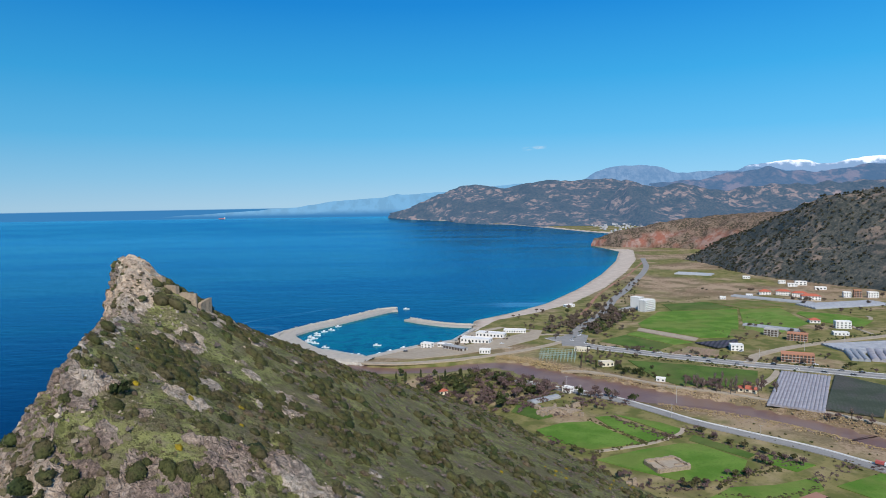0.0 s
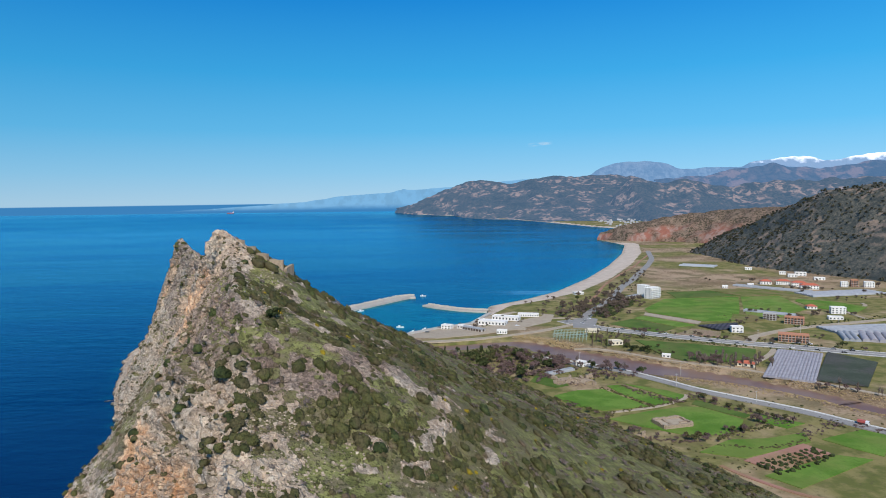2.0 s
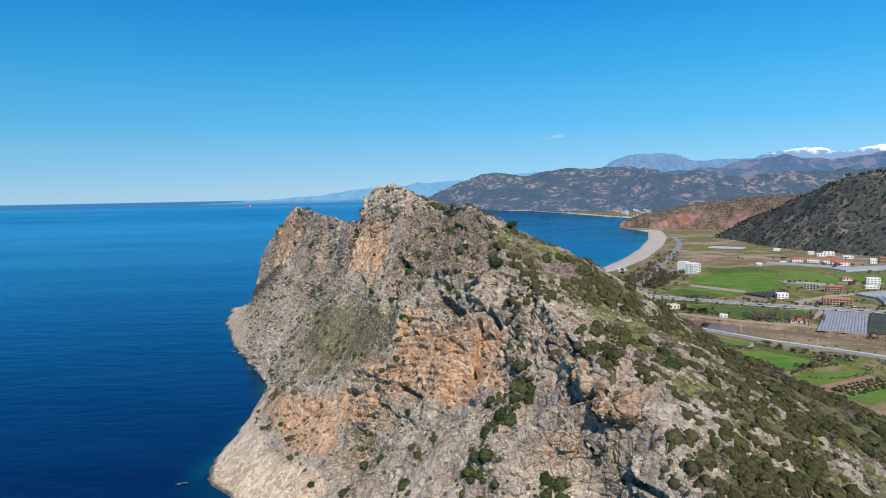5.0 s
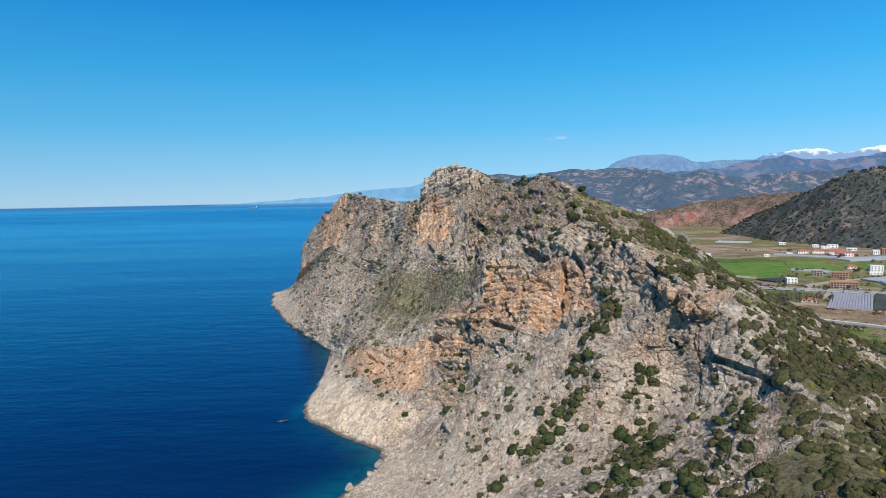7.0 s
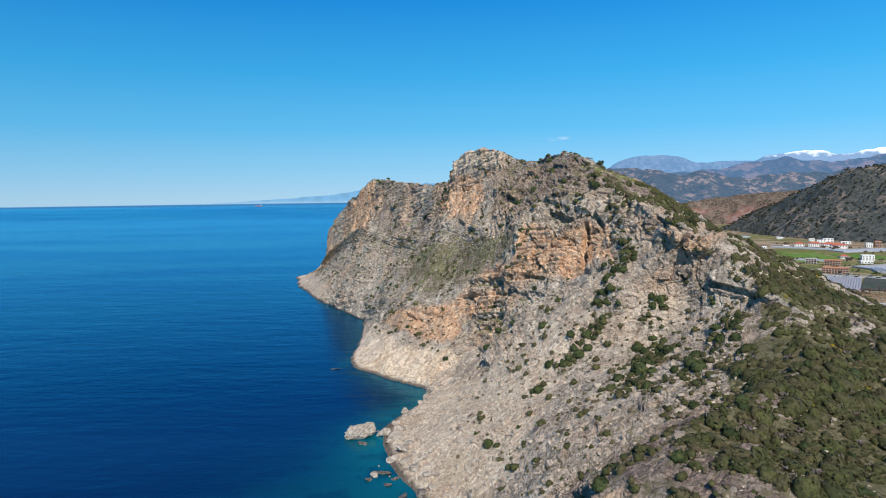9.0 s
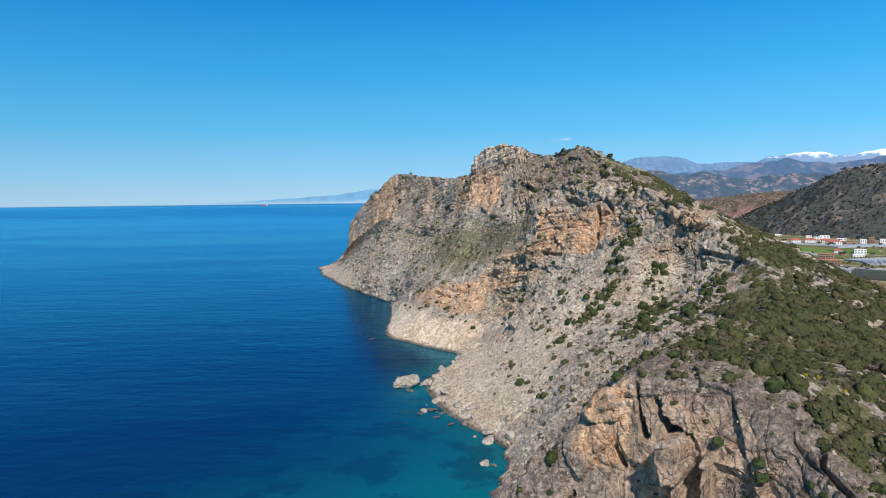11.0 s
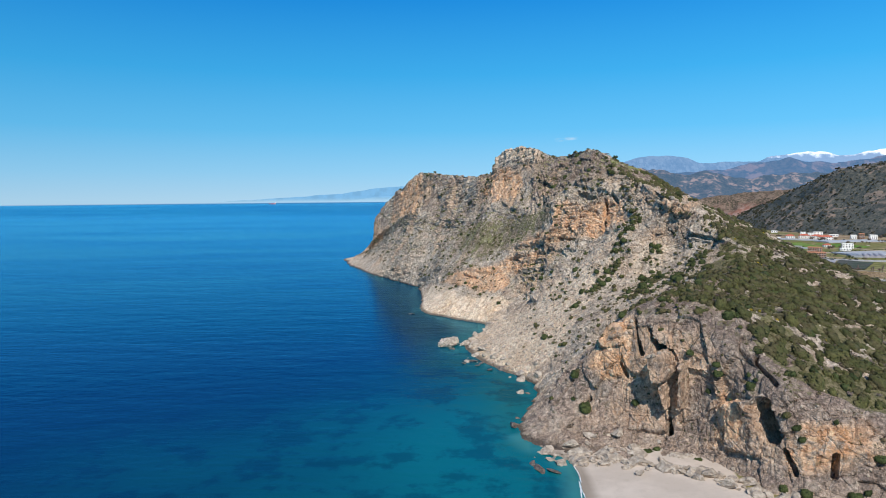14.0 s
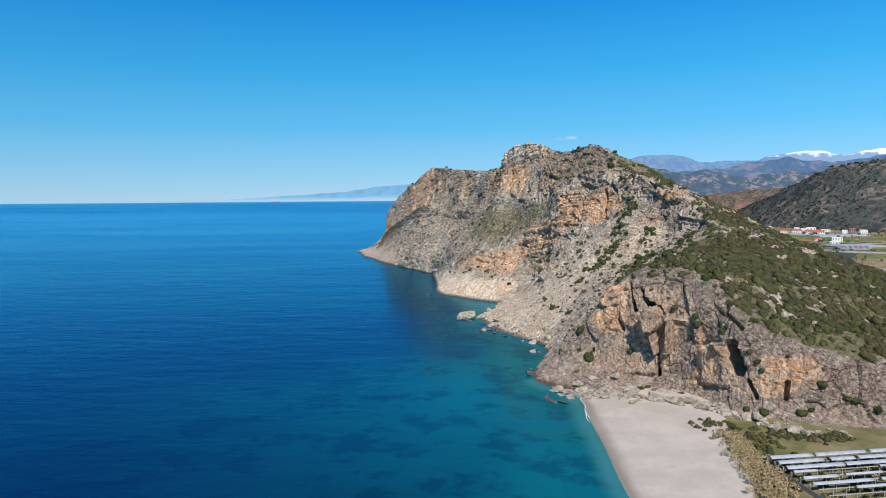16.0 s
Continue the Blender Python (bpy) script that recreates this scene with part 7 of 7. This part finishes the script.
# ---- greenhouses ----
def tunnel_house(a, b, c, rows, radius, label, material, name="greenhouse"):
    """Long arched tunnels, from the side a-b running to c; each tunnel a part of its own, with end ribs."""
    a, b, c = (Vector((*p, 0)) for p in (a, b, c))
    run, side = c - a, b - a
    root = empty(name, pose(a.x, a.y, ground_z(a.x, a.y), 0, 0, math.degrees(math.atan2(run.y, run.x))), label, "greenhouse")
    n, half = 10, side.length / rows / 2
    bm = bmesh.new()
    L = run.length
    sgn = 1 if run.cross(side).z > 0 else -1
    prev = []
    for xx in np.linspace(0, L, 12):
        prev.append([bm.verts.new((xx, -half * 0.97 * math.cos(math.pi * j / n), 0.9 + radius * math.sin(math.pi * j / n) if 0 < j < n else 0.0)) for j in range(n + 1)])
    for r0, r1 in zip(prev, prev[1:]):
        for j in range(n):
            bm.faces.new((r0[j], r1[j], r1[j + 1], r0[j + 1]))
    bm.faces.new(prev[0])
    bm.faces.new(prev[-1][::-1])
    bmesh.ops.recalc_face_normals(bm, faces=bm.faces)
    first = part("tunnel", bm, material, root)
    for j in range(rows):
        ob = first if j == 0 else new("tunnel", first.data)
        ob.parent = root
        ob.matrix_local = Matrix.Translation((0, sgn * (2 * j + 1) * half, RNG.uniform(-0.08, 0.08)))
    return root


tunnel_house((233, 503), (265, 492), (182, 420), 15, 0.5, "long plastic greenhouse tunnels in rows below the highway", PLASTIC)
tunnel_house((308, 536), (322, 534), (322, 572), 3, 2.0, "plastic greenhouse beside the field", PLASTIC2)
tunnel_house((323, 533), (348, 531), (341, 571), 4, 2.0, "brownish plastic greenhouse beside the road", PLASTIC)
tunnel_house((316, 596), (330, 560), (388, 606), 7, 1.2, "wide pale plastic greenhouse sheets", PLASTIC2)
tunnel_house((418, 790), (432, 822), (525, 812), 7, 1.4, "wide white-blue plastic greenhouses", PLASTIC2)
tunnel_house((362, 902), (372, 912), (432, 826), 2, 1.6, "long grey greenhouse below the village", SLATE)
tunnel_house((286, 692), (294, 698), (326, 654), 2, 1.6, "grey-blue greenhouse behind the apartments", PLASTIC2)
tunnel_house((380, 1185), (392, 1212), (432, 1150), 5, 1.5, "white greenhouse tunnels near the hill", PLASTIC3)
tunnel_house((25, 433), (29, 428), (46, 447), 1, 1.2, "single grey tunnel by the white farmhouse", SLATE)


def shade_house():
    """Terraced plastic-roofed frames over rows of plants behind the beach."""
    root = empty("shade_house", pose(-110.5, -185, ground_z(-100, -190), 0, 0, 10), "weathered greenhouse of posts and torn plastic roofs over rows of plants", "greenhouse")
    wood = plain("grey_posts", (0.42, 0.38, 0.33), (0.30, 0.27, 0.23), 0.6, 0.9)
    pm = shared_box(("post", 1), 0.14, 0.14, 2.6, wood)
    bay = 3.4
    for r in range(14):
        y = -r * bay
        for c in range(18):
            ob = new("post", pm)
            ob.parent = root
            ob.matrix_local = Matrix.Translation((c * 3.6, y, 0)) @ Matrix.Diagonal((1, 1, 0.9 + 0.05 * RNG.rand(), 1))
        part("beam", boxes((-0.3, 61.6, y - 0.09, y + 0.09, 2.42, 2.62)), wood, root)
        x = 0.0
        while x < 60:
            ln = RNG.uniform(5, 17)
            cover_w = bay * (0.62 if r < 3 else RNG.uniform(0.22, 0.45))
            if RNG.rand() < 0.8 or r < 3:
                g = [(xx, y - yy, 2.66 + 0.45 * math.sin(math.pi * yy / cover_w) + 0.05 * RNG.rand()) for xx in np.linspace(x, min(x + ln, 61.2), 8) for yy in np.linspace(0, cover_w, 6)]
                ob = new("roof_sheet", raw_mesh("roof_sheet", np.array(g), grid_faces(8, 6), PLASTIC3, True))
                ob.parent = root
                m = ob.modifiers.new("film", "SOLIDIFY")
                m.thickness = 0.03
            x += ln + RNG.uniform(0.3, 2.5)
    crop = []
    for r in range(28):
        n = 30
        crop.append(np.c_[RNG.uniform(0.5, 60.5, n), np.full(n, -0.9 - r * 1.7) + RNG.normal(size=n) * 0.12, np.zeros(n)])
    crop = np.concatenate(crop)
    m = np.array(root.matrix_world)
    crop = crop @ m[:3, :3].T + m[:3, 3]
    rows = scatter_mesh("plant_rows", LOW_SHRUBS, crop, RNG.uniform(0.6, 1.15, len(crop)), np.tile((0, 0, 1.0), (len(crop), 1)), MAQUIS, "rows of leafy plants under the frames", "plants")
    part("side_sheet", boxes((-0.35, -0.28, -46, 0.2, 0.1, 1.3)), wood, root, "grey weathered side boarding")


shade_house()

# ---- ruins ----
RUIN = plain("old_masonry", (0.40, 0.315, 0.225), (0.20, 0.155, 0.115), 0.9, 0.95)


def ruined_wall(bm, a, b, z, h, thick, seed):
    """A masonry wall from a to b with a crumbled top."""
    a, b = Vector((*a, 0)), Vector((*b, 0))
    n = max(3, int((b - a).length / 0.7))
    side = Vector((-(b - a).y, (b - a).x, 0)).normalized() * thick / 2
    r = np.random.RandomState(seed)
    hs = h * (0.62 + 0.45 * np.convolve(r.rand(n + 4), np.ones(3) / 3, "same")[:n])
    ring = []
    for j in range(n):
        p = a.lerp(b, j / (n - 1))
        jig = Vector((r.normal() * 0.05, r.normal() * 0.05, 0))
        ring.append([bm.verts.new(p + jig + side * s + Vector((0, 0, q))) for s, q in ((-1, z - 2.5), (-1, z + hs[j]), (1, z + hs[j] - 0.1), (1, z - 2.5))])
    for r0, r1 in zip(ring, ring[1:]):
        for j in range(3):
            bm.faces.new((r0[j], r1[j], r1[j + 1], r0[j + 1]))
    bm.faces.new(ring[0][::-1])
    bm.faces.new(ring[-1])
    return bm


def land_z(x, y):
    return float(LAND[np.argmin((LAND[:, 0] - x) ** 2 + (LAND[:, 1] - y) ** 2 + 1e3 * (span < 3.6)), 2])


castle = empty("castle_ruin", pose(0, 0, 0), "ruined stone castle walls below the rocky summit", "ruin")
walls = [((-114.0, 201.5), (-108.6, 202.2), 4.6), ((-108.0, 202.4), (-106.6, 208), 5.4), ((-106.6, 208), (-113, 214), 3.4), ((-119.5, 204), (-114.6, 201.8), 3.2), ((-126, 209), (-121, 206), 2.0), ((-132, 214), (-127, 211), 1.8)]
for j, (a, b, hh) in enumerate(walls):
    z = 0.5 * (land_z(*a) + land_z(*b)) - 0.3
    part("wall", ruined_wall(bmesh.new(), a, b, z, 0.78 * hh, 1.3, 70 + j), RUIN, castle)

z = ground_z(84, 321)
ruin = empty("stone_ruin", pose(84, 321, z, 0, 0, 16), "square roofless stone ruin standing in the wheat", "ruin")
for j, (a, b) in enumerate((((-9, -6), (9, -6)), ((9, -6), (9, 6.5)), ((9, 6.5), (-9, 6.5)), ((-9, 6.5), (-9, -6)), ((-3, -6), (-3, 6.5)), ((3.5, -1), (9, -1)))):
    part("wall", ruined_wall(bmesh.new(), a, b, 0, 2.9 if j < 4 else 2.3, 1.4, 30 + j), RUIN, ruin)
part("fill", boxes((-8.6, 8.6, -5.6, 6.1, -0.5, 1.3)), DIRT, ruin, "earth and rubble filling")
heap = empty("rubble_ruin", pose(46, 408, ground_z(46, 408)), "tumbled remains of old stone walls", "ruin")
for j in range(30):
    a = RNG.uniform((-17, -5), (11, 14))
    b = a + RNG.normal(size=2) * 3.0
    part("wall", ruined_wall(bmesh.new(), tuple(a), tuple(b), 0, RNG.uniform(0.9, 3.6), 1.8, 130 + j), RUIN, heap)
mound = stone_shape(77, 3, 0.5)
bmesh.ops.transform(mound, matrix=Matrix.Translation((-3, 4, -0.4)) @ Matrix.Diagonal((13, 9, 2.2, 1)), verts=mound.verts)
part("mound", mound, RUIN, heap, "earth and fallen stones")
pillar = empty("stone_pillar", pose(60, 296, land_z(60, 296)), "broken stone pillar at the foot of the slope", "ruin")
part("shaft", ruined_wall(bmesh.new(), (-0.8, 0), (1.0, 0.3), 0, 4.2, 1.3, 5), RUIN, pillar)
part("footing", ruined_wall(bmesh.new(), (-3.5, 1), (-0.8, 0.4), 0, 1.8, 1.3, 6), RUIN, pillar)

# ---- nets, poles, boats, cars ----
court = empty("netted_court", pose(66, 556, ground_z(66, 556), 0, 0, -14), "green steel-post court enclosure with nets", "court")
pm = shared_box(("pole", 2), 0.22, 0.22, 6.5, METAL)
for j in range(11):
    for r in range(4):
        ob = new("pole", pm)
        ob.parent = court
        ob.matrix_local = Matrix.Translation((-15 + 3 * j, -10.5 + 7 * r, 0))
for r in range(4):
    part("rail", boxes((-15, 15, -10.6 + 7 * r, -10.4 + 7 * r, 6.3, 6.5), (-15, 15, -10.6 + 7 * r, -10.4 + 7 * r, 3.2, 3.32)), METAL, court)
for x, y, h in ((112, 398, 9), (150, 360, 8), (64, 446, 8), (24, 560, 10), (236, 546, 9), (288, 572, 9), (340, 600, 9), (60, 478, 8), (128, 436, 13)):
    pole = empty("utility_pole", pose(x, y, ground_z(x, y)), "plain grey utility pole beside the road", "pole", "poles along the roads")
    bm = bmesh.new()
    bmesh.ops.create_cone(bm, segments=8, radius1=0.16, radius2=0.1, depth=h, matrix=Matrix.Translation((0, 0, h / 2)))
    part("shaft", bm, RAWGREY, pole)
    part("crossarm", boxes((-0.9, 0.9, -0.06, 0.06, h - 0.6, h - 0.45)), RAWGREY, pole)
HULL, DECK = plain("boat_paint", (0.78, 0.80, 0.82), (0.62, 0.64, 0.66), 1.0, 0.4), plain("boat_deck", (0.50, 0.40, 0.28), (0.4, 0.32, 0.24), 0.6, 0.7)


def boat_shape(length):
    root = empty("fishing_boat", Matrix(), "small white wooden fishing boat moored at the quay", "boat", "boats in the harbour")
    bm = bmesh.new()
    sec = []
    for u in np.linspace(0, 1, 9):
        w = 0.17 * length * (math.sin(math.pi * min(1, 0.35 + 0.65 * u) ** 0.9) ** 0.7 if u < 1 else 0.02)
        w = 0.165 * length * (1 - max(0, (u - 0.45) / 0.55) ** 2) + 0.01
        sheer = 0.13 * length + 0.06 * length * abs(u - 0.4) ** 1.5
        sec.append([bm.verts.new(((u - 0.5) * length, s * w * k_, zz)) for s, k_, zz in ((-1, 1, sheer), (-1, 0.75, 0.0), (1, 0.75, 0.0), (1, 1, sheer))])
    for a, b in zip(sec, sec[1:]):
        for j in range(3):
            bm.faces.new((a[j], b[j], b[j + 1], a[j + 1]))
    bm.faces.new(sec[0][::-1])
    bm.faces.new(sec[-1])
    part("hull", bm, HULL, root)
    part("deck", boxes((-0.46 * length, 0.2 * length, -0.12 * length, 0.12 * length, 0.09 * length, 0.11 * length)), DECK, root)
    part("cabin", boxes((-0.25 * length, 0.02 * length, -0.08 * length, 0.08 * length, 0.11 * length, 0.3 * length), bevel=0.1), HULL, root)
    part("cabin_window", boxes((0.0, 0.03 * length, -0.06 * length, 0.06 * length, 0.2 * length, 0.27 * length)), GLASS, root)
    bm = bmesh.new()
    bmesh.ops.create_cone(bm, segments=6, radius1=0.06, radius2=0.04, depth=0.4 * length, matrix=Matrix.Translation((0.08 * length, 0, 0.3 * length)))
    part("mast", bm, DECK, root)
    return root


one = boat_shape(8.0)
spots = [(-172, 652), (-174, 660), (-170, 668), (-175, 676), (-170, 684), (-172, 694), (-166, 704), (-160, 714), (-164, 645), (-150, 625), (-118, 592), (-112, 590), (-93, 594), (-84, 606), (-72, 618), (-14, 668), (-8, 690), (-100, 632), (-86, 852), (-156, 734)]
for j, (x, y) in enumerate(spots):
    m = pose(x, y, -0.15, 0, 0, RNG.uniform(-30, 40)) @ Matrix.Diagonal((1, 1, 1, 1))
    if j == 0:
        one.matrix_world = m
    else:
        copy_thing(one, m)
bm = None
ship = empty("cargo_ship", pose(-1620, 4560, sea_rise(4560), 0, 0, 4) @ Matrix.Diagonal((0.8, 0.8, 0.8, 1)), "red-hulled cargo ship far out at sea", "ship")
RED = plain("red_hull_paint", (0.50, 0.12, 0.10), (0.40, 0.10, 0.09), 5, 0.5)
part("hull", boxes((-32, 26, -5, 5, -1, 6), bevel=1.5), RED, ship)
part("superstructure", boxes((18, 27, -4, 4, 6, 15), bevel=0.5), HULL, ship)
part("funnel", boxes((22, 25, -1.5, 1.5, 15, 18), bevel=0.3), RED, ship)

k = Nodes("car_paint", 0.3, spec=0.5)
rnd = k.random()
CARPAINT = k.done(k.mix(k.step(rnd, 0.45, 0.5), k.mix(k.step(rnd, 0.2, 0.24), (0.03, 0.03, 0.035), (0.25, 0.26, 0.28)), (0.75, 0.75, 0.74)))
TYRE = plain("tyre", (0.025, 0.025, 0.025), (0.015, 0.015, 0.015), 0.2, 0.9)


def car_shape():
    root = empty("car", Matrix(), "parked car at the roadside", "car", "cars along the highway")
    part("body", boxes((-2.15, 2.15, -0.86, 0.86, 0.35, 0.95), bevel=0.12), CARPAINT, root)
    bm = bmesh.new()
    lo = [bm.verts.new(p) for p in ((-1.6, -0.78, 0.94), (1.0, -0.78, 0.94), (1.0, 0.78, 0.94), (-1.6, 0.78, 0.94))]
    hi = [bm.verts.new(p) for p in ((-1.15, -0.64, 1.45), (0.35, -0.64, 1.45), (0.35, 0.64, 1.45), (-1.15, 0.64, 1.45))]
    for j in range(4):
        bm.faces.new((lo[j], lo[(j + 1) % 4], hi[(j + 1) % 4], hi[j]))
    bm.faces.new(hi)
    part("cabin", bm, GLASS, root)
    part("roof", boxes((-1.12, 0.32, -0.62, 0.62, 1.452, 1.5)), CARPAINT, root)
    for x in (-1.35, 1.35):
        for y in (-0.82, 0.82):
            bm = bmesh.new()
            bmesh.ops.create_cone(bm, segments=14, radius1=0.34, radius2=0.34, depth=0.22, cap_ends=True, matrix=pose(x, y, 0.34, 90, 0, 0))
            part("wheel", bm, TYRE, root)
    return root


one = car_shape()
hw = spline(np.array(HIGHWAY, float), 300)
ht = np.gradient(hw, axis=0)
for j, (u, off) in enumerate(((0.12, 5), (0.17, 5), (0.2, -5), (0.26, 5), (0.33, -4), (0.36, 5), (0.41, 5), (0.45, -5), (0.5, -4.5), (0.56, 5), (0.6, -6), (0.63, 5), (0.66, -6), (0.7, 5), (0.73, -6), (0.76, 5))):
    i = int(u * 299)
    tt = ht[i] / np.linalg.norm(ht[i])
    q = hw[i] + np.array((-tt[1], tt[0])) * off
    m = pose(q[0], q[1], ground_z(*hw[i]) + 0.46, 0, 0, math.degrees(math.atan2(tt[1], tt[0])) + (180 if off > 0 else 0))
    if j == 0:
        one.matrix_world = m
    else:
        copy_thing(one, m)
for x, y, a in ((96, 640, 40), (103, 650, 40), (160, 800, 60), (176, 838, 62), (262, 526, -24), (270, 521, -24), (232, 572, 20), (-70, 600, 10), (22, 616, 0)):
    copy_thing(one, pose(x, y, ground_z(x, y) + 0.5, 0, 0, a))
truck = empty("truck", pose(192, 318, ground_z(192, 318) + 0.52, 0, 0, -46), "small truck with a white cab and red load bed", "truck")
part("bed", boxes((-3.2, 0.6, -1.1, 1.1, 0.9, 2.4), bevel=0.08), RED, truck, "red load bed")
part("cab", boxes((0.8, 2.6, -1.05, 1.05, 0.6, 2.3), bevel=0.15), HULL, truck, "white cab")
part("windscreen", boxes((2.55, 2.63, -0.85, 0.85, 1.4, 2.05)), GLASS, truck)
for x in (-2.3, 1.8):
    for y in (-1.0, 1.0):
        bm = bmesh.new()
        bmesh.ops.create_cone(bm, segments=14, radius1=0.45, radius2=0.45, depth=0.28, cap_ends=True, matrix=pose(x, y, 0.45, 90, 0, 0))
        part("wheel", bm, TYRE, truck)

# foam where small waves reach the sand
FOAM = plain("sea_foam", (0.72, 0.76, 0.76), (0.45, 0.56, 0.56), 0.8, 0.6)
p = spline(np.array(SOUTH_SHORE, float)[1:], 400)
for j in range(7):
    i0, n = (8 + j * 13, 18) if j < 6 else (60, 40)
    seg = p[i0:i0 + n]
    tt = np.gradient(seg, axis=0)
    tt /= np.linalg.norm(tt, axis=1, keepdims=True)
    side = np.c_[-tt[:, 1], tt[:, 0]]
    off = RNG.uniform(-0.5, 0.3) + 0.5 * fbm(np.c_[seg, np.full(n, j)], 6, 2, j)
    wid = (0.06 + 0.16 * RNG.rand(n)) * np.sin(np.linspace(0, math.pi, n)) + 0.03
    rows = [np.c_[seg + side * (off - s * wid)[:, None], np.full(n, 0.07)] for s in (-1, 0, 1)]
    rows[1][:, 2] += 0.05
    tagged(new("foam", raw_mesh("foam", np.stack(rows, 1).reshape(-1, 3), grid_faces(n, 3), FOAM, True)), "thin white line of foam on the beach", "foam", kind="structure")

# one thin streak of cloud, its sunlit white put in as glow
k = Nodes("thin_cloud", 1.0, spec=0.0)
k.link((0.9, 0.93, 0.97), k.bsdf.inputs["Emission Color"])
k.bsdf.inputs["Emission Strength"].default_value = 0.85
k.link((0.02, 0.02, 0.02), k.bsdf.inputs["Base Color"])
k.link(k.math("MULTIPLY", k.attr("veil"), k.step(k.noise(26, 4, stretch=(0.4, 1, 1)), 0.35, 0.7)), k.bsdf.inputs["Alpha"])
g = np.array([(x, 4560 + 12 * y, 0.10 * x + 16 * y) for x in np.linspace(-90, 90, 24) for y in np.linspace(-1, 1, 10)])
veil = (np.cos(np.pi * g[:, 0] / 180) * np.cos(np.pi * (g[:, 1] - 4560) / 24)).clip(0, 1)
cloud = new("cloud", raw_mesh("cloud", g, grid_faces(24, 10), k.mat, True, {"veil": 0.6 * veil}))
cloud.location = (560, 0, 503)
tagged(cloud, "single thin white streak of cloud", "cloud", kind="structure")
